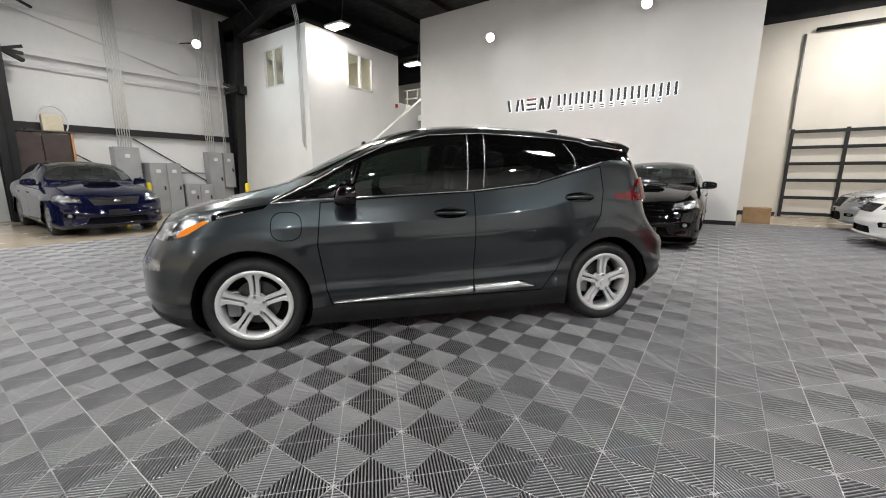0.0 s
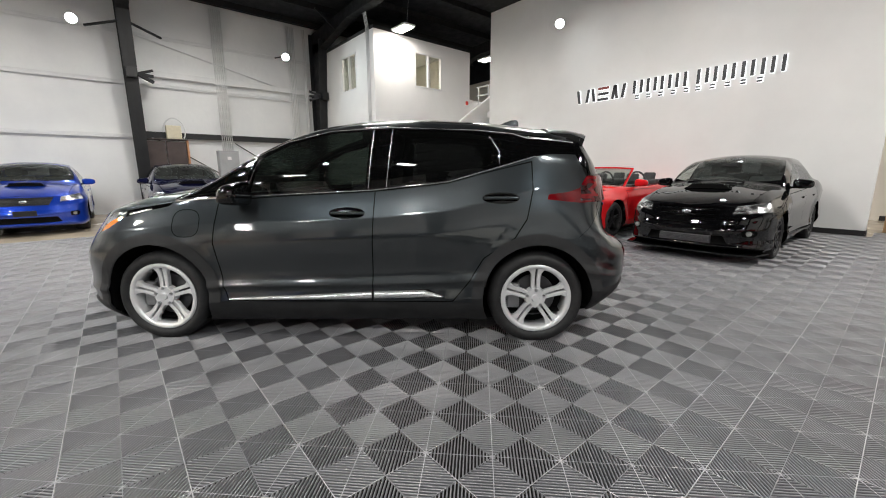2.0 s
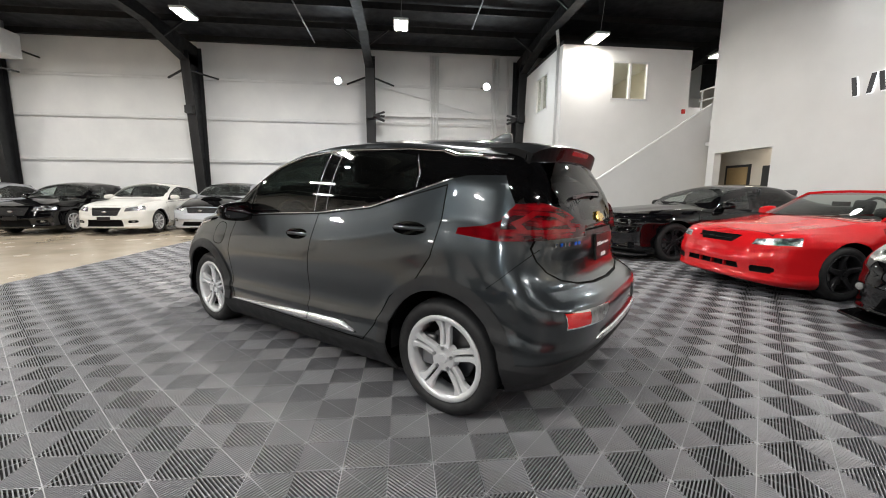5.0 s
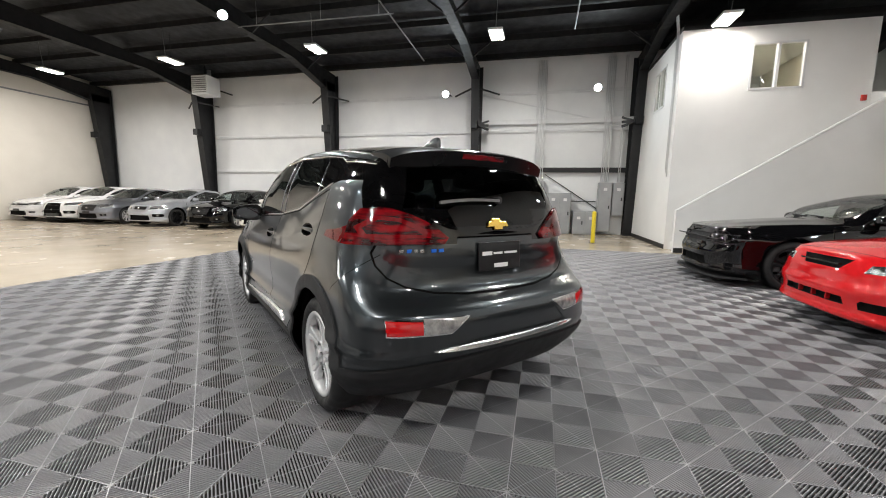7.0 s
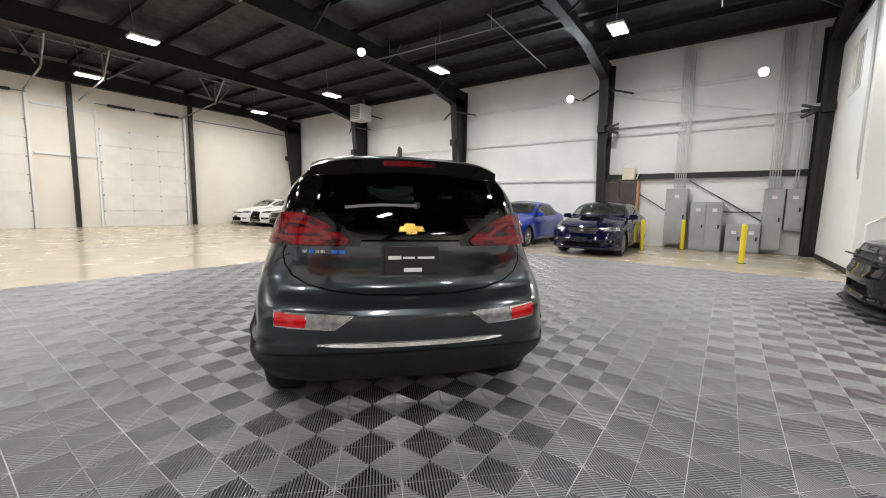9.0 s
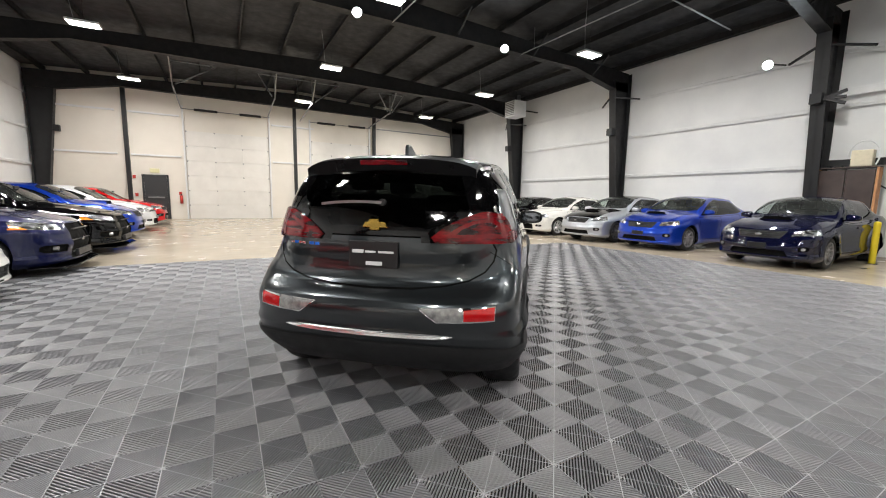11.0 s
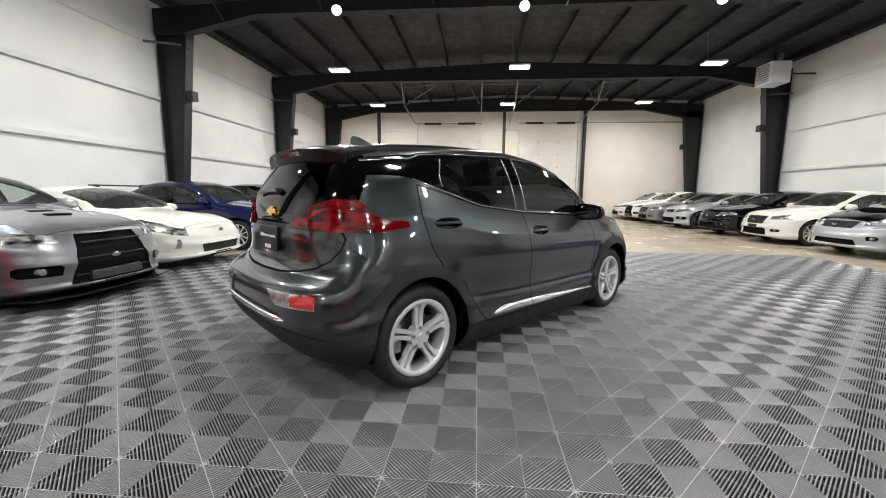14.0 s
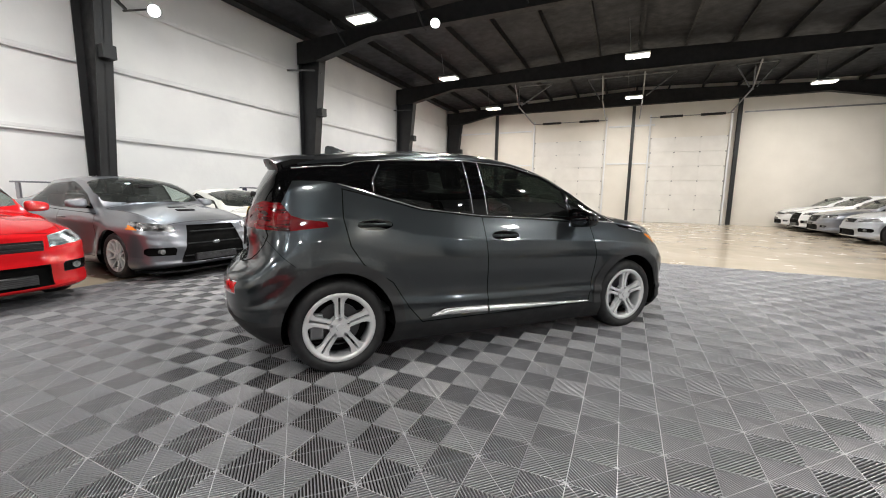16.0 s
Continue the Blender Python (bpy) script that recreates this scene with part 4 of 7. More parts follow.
def grown(poly, d):
    """The outline moved outwards by d (inwards if negative)."""
    area = sum(x0 * y1 - x1 * y0 for (x0, y0), (x1, y1) in zip(poly, poly[1:] + poly[:1]))
    s = 1 if area > 0 else -1
    out = []
    for k in range(len(poly)):
        p, c, n = Vector(poly[k - 1]), Vector(poly[k]), Vector(poly[(k + 1) % len(poly)])
        e1, e2 = (c - p).normalized(), (n - c).normalized()
        n1, n2 = Vector((e1.y, -e1.x)) * s, Vector((e2.y, -e2.x)) * s
        m = n1 + n2
        m = m / max(0.35, m.dot(n1)) if m.length > 1e-6 else n1
        out.append(tuple(c + m * d))
    return out


def ring_poly(cx, cz, r, n=44):
    return [(cx + r * math.cos(2 * math.pi * k / n), cz + r * math.sin(2 * math.pi * k / n)) for k in range(n)]


class Skin:
    """The outer shell of a vehicle: a lower body of level lines and a top laid over its upper edge."""

    def __init__(self, s, fine=1.0):
        self.s = s
        zt, zb, zc, zr, yr = (curve(s[k]) for k in ("belt", "under", "centre", "edge", "lean"))
        xf, xr, wd = curve(s["front"]), curve(s["rear"]), curve(s["width"])
        taper = curve(s["taper"])
        pinch = curve(s.get("pinch", [(-1, 1.0), (4, 1.0)]))
        vs = np.unique(np.r_[np.linspace(0, 1, int(15 * fine)), [p[0] for p in s["width"]]])
        nc, nm = int(13 * fine), int(46 * fine)
        th = np.linspace(0, math.pi / 2, nc)
        bm = bmesh.new()
        rows = []
        for v in vs:
            f, r, w = float(xf(v)), float(xr(v)), float(wd(v))
            af, ar, nf, nr = s["af"], s["ar"], s["nf"], s["nr"]
            pts = [(f + af * (1 - math.cos(t) ** (2 / nf)), w * math.sin(t) ** (2 / nf)) for t in th]
            pts += [(x, w) for x in np.linspace(f + af, r - ar, nm)[1:-1]]
            pts += [(r - ar * (1 - max(0.0, math.cos(t)) ** (2 / nr)), w * math.sin(t) ** (2 / nr)) for t in th[::-1]]
            row = []
            for x, y in pts:
                up = min(1.0, max(0.0, (v - 0.42) / 0.40))
                y *= float(taper(x)) * (1 - (1 - float(pinch(x))) * up * up * (3 - 2 * up))
                z = float(zb(x)) + v * float(zt(x) - zb(x))
                for ax in (0.0, s["wb"]):
                    d = math.hypot(x - ax, z - s["wr"])
                    if s["wr"] * 0.9 < d < s["arch"] + 0.13 and y > 0.5:
                        y += s.get("flare", 0.012) * max(0.0, 1 - abs(d - s["arch"]) / 0.13)
                row.append((x, y, z))
            rows.append(row)
        ns = len(rows[0])
        V = {}

        def vert(co):
            key = tuple(round(c, 5) for c in co)
            if key not in V:
                V[key] = bm.verts.new(co)
            return V[key]

        def quad(*cos):
            q = [vert(c) for c in cos]
            q = [v for i, v in enumerate(q) if v not in q[:i]]
            if len(q) > 2 and bm.faces.get(q) is None:
                bm.faces.new(q)

        top = rows[-1]
        sections = []
        ks, kr = int(9 * fine), int(10 * fine)
        for x, y, z in top:
            ry, rz = y * float(yr(x)), max(z, float(zr(x)))
            cz = max(rz, float(zc(x)))
            line = [(x, y + (ry - y) * q + 0.03 * math.sin(math.pi * q) * min(1, max(0.0, rz - z) * 3), z + (rz - z) * q) for q in np.linspace(0, 1, ks)]
            line[0] = (x, y, z)
            # a raised middle of the bonnet with a soft step at each side
            lift = s.get("bulge", 0.0) * max(0.0, min(1.0, (x - s.get("n", 0.0) - 0.25) / 0.35, (s.get("cowl", 0.0) - x) / 0.25))
            line += [(x, ry * q, cz - (cz - rz) * q ** 2.2 + lift * min(1.0, max(0.0, (0.68 - q) / 0.2))) for q in np.linspace(1, 0, kr)[1:]]
            sections.append(line)
        for sg in (1, -1):
            m = lambda p: (p[0], p[1] * sg, p[2])
            for a, b in zip(rows, rows[1:]):
                for k in range(ns - 1):
                    quad(m(a[k]), m(a[k + 1]), m(b[k + 1]), m(b[k]))
            for a, b in zip(sections, sections[1:]):
                for k in range(len(a) - 1):
                    quad(m(a[k]), m(b[k]), m(b[k + 1]), m(a[k + 1]))
        low = rows[0]
        for k in range(ns - 1):
            quad(low[k], low[k + 1], (low[k + 1][0], -low[k + 1][1], low[k + 1][2]), (low[k][0], -low[k][1], low[k][2]))
        bmesh.ops.recalc_face_normals(bm, faces=bm.faces)
        self.bm, self.layer = bm, bm.faces.layers.int.new("tag")
        self.tags = {"body": 0}
        bm.normal_update()
        for f in bm.faces:
            if f.normal.z < -0.9 and abs(f.calc_center_median().z - float(zb(f.calc_center_median().x))) < 0.03:
                f[self.layer] = self.tag("underbody")

    def tag(self, name):
        return self.tags.setdefault(name, len(self.tags))

    def cut(self, name, poly, view="side", keep=None, only=None):
        carve(self.bm, self.layer, [tuple(p) for p in poly], view, self.tag(name), keep, None if only is None else [self.tag(n) for n in only])

    def cut_end(self, name, pts, front=True, only=None, mirror=False, reach=0.9):
        """An outline on the nose or the tail; pts are (y, z)."""
        s = self.s
        x0 = float(curve(s["front"])(0.5)) if front else float(curve(s["rear"])(0.5))
        near = (lambda f: f.calc_center_median().x < x0 + reach and f.normal.x < 0.25) if front else (lambda f: f.calc_center_median().x > x0 - reach and f.normal.x > -0.25)
        self.cut(name, pts, "end", near, only)
        if mirror:
            self.cut(name, [(-y, z) for y, z in pts[::-1]], "end", near, only)

    def arches(self, trim=0.0, r=None):
        s = self.s
        for ax in (0.0, s["wb"]):
            side = lambda f: abs(f.calc_center_median().y) > 0.45
            if trim:
                self.cut("arch_trim", ring_poly(ax, s["wr"], s["arch"] + trim), "side", side, None)
            self.cut("hole", ring_poly(ax, s["wr"], s["arch"]), "side", side)
            under = [f for f in self.bm.faces if f[self.layer] == self.tag("hole")]
            bmesh.ops.delete(self.bm, geom=under, context="FACES")

    def sink(self, name, d):
        """Pushes a marked patch inwards, leaving an upright rim."""
        t = self.tag(name)
        faces = [f for f in self.bm.faces if f[self.layer] == t]
        if not faces:
            return
        r = bmesh.ops.extrude_face_region(self.bm, geom=faces)
        bmesh.ops.delete(self.bm, geom=[f for f in faces if f.is_valid], context="FACES")
        vs = [g for g in r["geom"] if isinstance(g, bmesh.types.BMVert)]
        fs = [g for g in r["geom"] if isinstance(g, bmesh.types.BMFace)]
        n = Vector((0, 0, 0))
        for f in fs:
            f[self.layer] = t
        for v in vs:
            nn = Vector((0, 0, 0))
            for f in v.link_faces:
                if f[self.layer] == t:
                    nn += f.normal
            if nn.length < 1e-6:
                nn = Vector((0, v.normal.y, 0))
            v.co -= nn.normalized() * d
            self.nor[v] = nn.normalized()
        for f in {f for v in vs for f in v.link_faces}:
            f[self.layer] = t
            f.normal_update()
        for v in vs:
            v.normal_update()

    def take(self, name, parent, mat, part_name=None, label="", side=None, keep=None):
        """Lifts a marked patch off as a part of its own, with the shell's smooth normals."""
        t = self.tag(name)
        faces = [f for f in self.bm.faces if f[self.layer] == t and (side is None or f.calc_center_median().y * side > 0) and (keep is None or keep(f))]
        if not faces:
            return None
        idx, cos, nos, polys = {}, [], [], []
        for f in faces:
            poly = []
            for v in f.verts:
                if v not in idx:
                    idx[v] = len(cos)
                    cos.append(tuple(v.co))
                    nos.append(tuple(self.nor.get(v) or v.normal))
                poly.append(idx[v])
            polys.append(poly)
        me = bpy.data.meshes.new(part_name or name)
        me.from_pydata(cos, [], polys)
        me.materials.append(mat)
        me.shade_smooth()
        if name not in self.flat:
            me.normals_split_custom_set_from_vertices(nos)
        ob = new(part_name or name, me)
        ob.parent = parent
        return tagged(ob, label)

    def ribbon(self, pts, width, proud, mat, parent, name, label="", sides=(-1, 1), tilt=1.0):
        """A thin raised strip laid on the flank along points (x, z)."""
        tree = BVHTree.FromBMesh(self.bm)
        fine = []
        for (x0, z0), (x1, z1) in zip(pts, pts[1:]):
            n = max(2, int(math.hypot(x1 - x0, z1 - z0) / 0.06))
            fine += [(x0 + (x1 - x0) * i / n, z0 + (z1 - z0) * i / n) for i in range(n)]
        fine.append(pts[-1])
        for sg in sides:
            bm = bmesh.new()
            rows = []
            for i, (x, z) in enumerate(fine):
                a, b = fine[max(0, i - 1)], fine[min(len(fine) - 1, i + 1)]
                d = Vector((b[0] - a[0], b[1] - a[1])).normalized()
                up = Vector((-d.y, d.x)) * (width if isinstance(width, float) else width[0] + (width[1] - width[0]) * i / (len(fine) - 1)) / 2
                row = []
                for s, out in ((-1, 0.0), (-0.8, proud), (0.8, proud / tilt), (1, 0.0)):
                    px, pz = x + up.x * s, z + up.y * s
                    hit = tree.ray_cast((px, sg * 2.0, pz), (0, -sg, 0))
                    if hit[0] is None:
                        row = None
                        break
                    row.append(bm.verts.new(hit[0] + Vector((0, sg * (out + 0.001), 0))))
                if row:
                    rows.append(row)
            for a, b in zip(rows, rows[1:]):
                for i in range(3):
                    bm.faces.new((a[i], b[i], b[i + 1], a[i + 1]))
            bmesh.ops.recalc_face_normals(bm, faces=bm.faces)
            part(name, bm, mat, parent, label, True)

    def finish(self):
        self.bm.normal_update()
        self.nor = {v: v.normal.copy() for v in self.bm.verts}
        self.flat = set()


def wheel_parts(parent, x, y, hub_z, width, design, rim_mat, big, r=None):
    """A wheel with tyre, rim, spokes and disc; y is the outer face and its sign the side."""
    s = 1 if y > 0 else -1
    r = r or hub_z
    hub = part("wheel", rod((0, -0.06, 0), (0, -0.004, 0), 0.075 if big else 0.062, 24, 0.068 if big else 0.058), rim_mat, parent, smooth=False)
    hub.matrix_basis = pose(x, y - s * 0.035, hub_z, 0, 0, 0 if s > 0 else 180)
    n = 56 if big else 32
    rr = r * (0.735 if big else 0.71)
    w = width
    prof = [(rr, 0.0), (rr + 0.012, 0.012), (rr + 0.4 * (r - rr), 0.02), (r - 0.03, 0.012), (r - 0.012, -0.005), (r - 0.003, -0.03), (r, -w * 0.5), (r - 0.003, -w + 0.03), (r - 0.03, -w), (rr, -w)]
    tyre = lathe(prof, n)
    for v in tyre.verts:
        # the foot of a loaded tyre is flat and bulges a little
        if v.co.z < -hub_z:
            v.co.z = -hub_z
    part("tyre", tyre, M["rubber"], hub, "black rubber tyre", True)
    rim = lathe([(rr, 0.004), (rr - 0.004, 0.010), (rr - (0.030 if big else 0.014), 0.005), (rr - (0.036 if big else 0.02), -0.012), (rr - (0.037 if big else 0.028), -0.05), (rr - 0.03, -w * 0.8), (rr - 0.001, -w * 0.9)], n)
    part("rim", rim, rim_mat, hub, smooth=True)
    part("brake_disc", lathe([(0.06, -0.085), (rr * 0.62, -0.085), (rr * 0.62, -0.1), (0.06, -0.1)], 32), M["disc"], hub, "dull brake disc")
    part("backing", lathe([(0.0, -0.13), (rr - 0.028, -0.13)], 24), M["void"], hub)
    part("caliper", box((rr * 0.42, -0.105, -0.09), (rr * 0.78, -0.06, 0.09), 0.012), M["alloy_grey"], hub)
    spokes = bmesh.new()
    count, pair, taper = design
    for k in range(count):
        a = 2 * math.pi * k / count + math.pi / 2
        for off in ((-1, 1) if pair else (0,)):
            # each spoke is a tapered bar, dished towards the hub and splayed out to the rim
            inner, outer = 0.045, rr - 0.012
            pts = []
            for t in np.linspace(0, 1, 11):
                rad = inner + (outer - inner) * t
                flare = max(0.0, (t - 0.60) / 0.40) ** 2.4
                half = (0.0125 + taper * t + 0.040 * flare) if pair else taper * (1.25 - 0.5 * t)
                spread = off * (half + 0.0048 + 0.5 * pair * t)
                dish = -0.012 + 0.018 * t - 0.012 * math.sin(math.pi * t)
                pts.append((rad, spread, half, dish))
            ring = []
            for rad, spread, half, dish in pts:
                sec = []
                for u, d in ((-half, -0.035), (-half, -0.007), (-half * 0.72, 0.0), (half * 0.72, 0.0), (half, -0.007), (half, -0.035)):
                    lx, lz = rad, spread + u
                    fit = min(1.0, (rr - 0.007) / math.hypot(lx, lz))
                    lx, lz = lx * fit, lz * fit
                    sec.append(spokes.verts.new((lx * math.cos(a) - lz * math.sin(a), dish + d, lx * math.sin(a) + lz * math.cos(a))))
                ring.append(sec)
            for p, q in zip(ring, ring[1:]):
                for i in range(6):
                    spokes.faces.new((p[i], p[(i + 1) % 6], q[(i + 1) % 6], q[i]))
            spokes.faces.new(ring[0])
            spokes.faces.new(ring[-1][::-1])
    bmesh.ops.recalc_face_normals(spokes, faces=spokes.faces)
    part("spokes", spokes, rim_mat, hub)
    if big:
        for k in range(5):
            a = 2 * math.pi * k / 5 + math.pi / 2
            c = (0.058 * math.cos(a), -0.006, 0.058 * math.sin(a))
            part("lug_nut", rod((c[0], -0.02, c[2]), (c[0], 0.006, c[2]), 0.0105, 8), M["alloy_grey"], hub)
        part("centre_cap", rod((0, -0.004, 0), (0, 0.006, 0), 0.027, 20, 0.024), rim_mat, hub)
    else:
        part("centre_cap", rod((0, 0.0, 0), (0, 0.012, 0), 0.03, 14, 0.026), rim_mat, hub)
    return hub


def seat_mesh(x, y, z, w=0.5):
    bm = box((x, y - w / 2, z), (x + 0.5, y + w / 2, z + 0.16), 0.05)
    add_box(bm, (0, -w / 2, 0), (0.13, w / 2, 0.6), 0.05, Matrix.Translation((x + 0.42, y, z + 0.1)) @ pose(0, 0, 0, 0, 14))
    add_box(bm, (0, -0.13, 0), (0.09, 0.13, 0.2), 0.035, Matrix.Translation((x + 0.585, y, z + 0.71)) @ pose(0, 0, 0, 0, 14))
    return bm


def cabin(parent, s):
    """Seats, dashboard and steering wheel, seen through the glass."""
    h = s["height"]
    zs = h - 1.02
    xs = s["seat_x"]
    for y in (-0.36, 0.36):
        part("front_seat", seat_mesh(xs, y, zs), M["seat"], parent, "dark front seat", True)
    if s.get("back_seat", True):
        for y in (-0.36, 0.36):
            part("rear_seat", seat_mesh(xs + s.get("back_gap", 0.85), y, zs + 0.02, 0.52), M["seat"], parent, "dark rear seat", True)
    w = s["w"] - 0.16
    zd = s.get("hood", 1.0) + 0.03
    part("dashboard", box((s.get("cowl", 0.35) + 0.12, -w + 0.06, zs + 0.1), (xs - 0.30, w - 0.06, zd), 0.07), M["cabin"], parent, "dark dashboard", True)
    tor = lathe([(0.185 + 0.014 * math.cos(a), 0.014 * math.sin(a)) for a in np.linspace(0, 2 * math.pi, 9)], 24)
    add_box(tor, (-0.17, -0.01, -0.02), (0.17, 0.01, 0.02))
    ob = part("steering_wheel", tor, M["cabin"], parent, "", True)
    ob.matrix_basis = pose(xs - 0.28, -0.36, zs + 0.38, 0, 0, 90) @ pose(0, 0, 0, -25)
    part("cabin_floor", box((xs - 0.6, -w, zs - 0.2), (xs + 1.7, w, zs - 0.17)), M["cabin"], parent)
    part("mirror_inside", box((xs - 0.2, -0.11, h - 0.2), (xs - 0.17, 0.11, h - 0.14), 0.01), M["plastic"], parent)


def wells(parent, s):
    for ax in (0.0, s["wb"]):
        for sg in (-1, 1):
            bm = bmesh.new()
            rings = []
            for yy in (s["w"] - 0.045, s["w"] - 0.36):
                rings.append([bm.verts.new((ax + (s["arch"] + 0.012) * math.cos(a), sg * yy, s["wr"] + (s["arch"] + 0.012) * math.sin(a))) for a in np.linspace(-s.get("well", (0.3, 0.25))[1 if ax else 0], math.pi + s.get("well", (0.3, 0.25))[1 if ax else 0], 24)])
            for k in range(23):
                bm.faces.new((rings[0][k], rings[0][k + 1], rings[1][k + 1], rings[1][k]))
            bm.faces.new(rings[1])
            part("wheel_well", bm, M["void"], parent)


def side_mirror(parent, x, y, z, mat, size=1.0):
    """A rounded, boxy housing on a short arm, with dimmed glass facing the tail."""
    for sg in (-1, 1):
        bm = bmesh.new()
        bmesh.ops.create_uvsphere(bm, u_segments=20, v_segments=14, radius=1.0)
        for v in bm.verts:
            c = [math.copysign(abs(q) ** 0.62, q) for q in v.co]
            # the nose side is drawn out, the outer end is lower than the root
            v.co = Vector((x + size * 0.088 * c[0] * (1.0 - 0.18 * c[2]), sg * (y + 0.13 + 0.118 * size * c[1]), z + size * (0.068 * c[2] * (1 - 0.16 * c[1]) - 0.004 * c[1])))
        bmesh.ops.bisect_plane(bm, geom=list(bm.verts) + list(bm.edges) + list(bm.faces), plane_co=(x + 0.035, 0, 0), plane_no=(1, 0, 0), clear_outer=True)
        edges = [e for e in bm.edges if e.is_boundary]
        bmesh.ops.holes_fill(bm, edges=edges)
        bmesh.ops.recalc_face_normals(bm, faces=bm.faces)
        ob = part("side_mirror", bm, mat, parent, "", False)
        for p in ob.data.polygons:
            p.use_smooth = abs(p.normal.x) < 0.98
        part("mirror_arm", add_beam(bmesh.new(), (x + 0.01, sg * (y - 0.04), z - 0.06), (x, sg * (y + 0.1), z - 0.045), 0.06, 0.03), M["gloss_black"], ob)
        gl = lathe([(0.0, 0.004), (0.9, 0.004), (1.0, 0.0)], 24)
        for v in gl.verts:
            u, w2 = math.copysign(abs(v.co.x) ** 0.75, v.co.x), math.copysign(abs(v.co.z) ** 0.75, v.co.z)
            v.co = Vector((x + 0.036 + v.co.y, sg * (y + 0.13) + 0.094 * size * u, z + 0.05 * size * w2))
        bmesh.ops.recalc_face_normals(gl, faces=gl.faces)
        part("mirror_glass", gl, M["mirror"], ob)


GREY_CAR = {
    "height": 1.575, "w": 0.875, "wb": 2.60, "wr": 0.326, "arch": 0.366, "seat_x": 0.95, "flare": 0.016, "well": (0.36, 0.13),
    "af": 0.62, "ar": 0.42, "nf": 2.25, "nr": 3.3,
    "belt": [(-0.80, 0.80), (-0.62, 0.85), (-0.3, 0.925), (0.0, 0.965), (0.3, 0.99), (0.9, 1.015), (1.5, 1.045), (2.0, 1.10), (2.35, 1.195), (2.62, 1.265), (2.85, 1.235), (3.0, 1.14), (3.12, 1.02), (3.3, 0.99)],
    "under": [(-0.9, 0.20), (-0.5, 0.135), (0.4, 0.148), (2.2, 0.162), (2.8, 0.215), (3.0, 0.232), (3.3, 0.262)],
    "centre": [(-0.80, 0.80), (-0.7, 0.875), (-0.45, 0.955), (-0.1, 1.04), (0.15, 1.115), (0.45, 1.265), (0.8, 1.43), (1.1, 1.525), (1.45, 1.57), (1.8, 1.575), (2.3, 1.548), (2.75, 1.495), (2.93, 1.455), (3.01, 1.36), (3.095, 1.2), (3.165, 1.0)],
    "edge": [(-0.80, 0.80), (-0.5, 0.915), (-0.1, 0.995), (0.15, 1.02), (0.35, 1.09), (0.6, 1.235), (0.9, 1.385), (1.2, 1.468), (1.6, 1.505), (2.1, 1.49), (2.6, 1.44), (2.9, 1.40), (2.99, 1.29), (3.085, 1.15), (3.16, 1.0)],
    "lean": [(-0.8, 0.82), (0.0, 0.87), (0.3, 0.93), (0.6, 0.895), (1.0, 0.825), (1.6, 0.775), (2.3, 0.78), (2.7, 0.77), (2.9, 0.765), (3.0, 0.81), (3.12, 0.89)],
    "front": [(0, -0.70), (0.12, -0.80), (0.35, -0.855), (0.6, -0.85), (0.8, -0.79), (1, -0.70)],
    "rear": [(0, 3.165), (0.1, 3.235), (0.27, 3.305), (0.47, 3.318), (0.56, 3.29), (0.62, 3.205), (0.68, 3.168), (0.78, 3.160), (0.87, 3.168), (1, 3.155)],
    "width": [(0, 0.80), (0.1, 0.858), (0.17, 0.878), (0.245, 0.866), (0.275, 0.868), (0.29, 0.8745), (0.305, 0.873), (0.345, 0.857), (0.40, 0.853), (0.55, 0.866), (0.65, 0.869), (0.72, 0.861), (0.79, 0.846), (0.806, 0.843), (0.822, 0.836), (0.86, 0.822), (0.92, 0.800), (1, 0.768)],
    "pinch": [(-1.0, 1.0), (1.6, 1.0), (2.35, 0.968), (2.67, 0.935), (3.0, 0.90), (3.3, 0.885)],
    "taper": [(-0.9, 0.96), (-0.4, 0.985), (0.2, 1.0), (1.5, 1.0), (2.4, 1.0), (2.9, 0.998), (3.3, 0.985)],
}


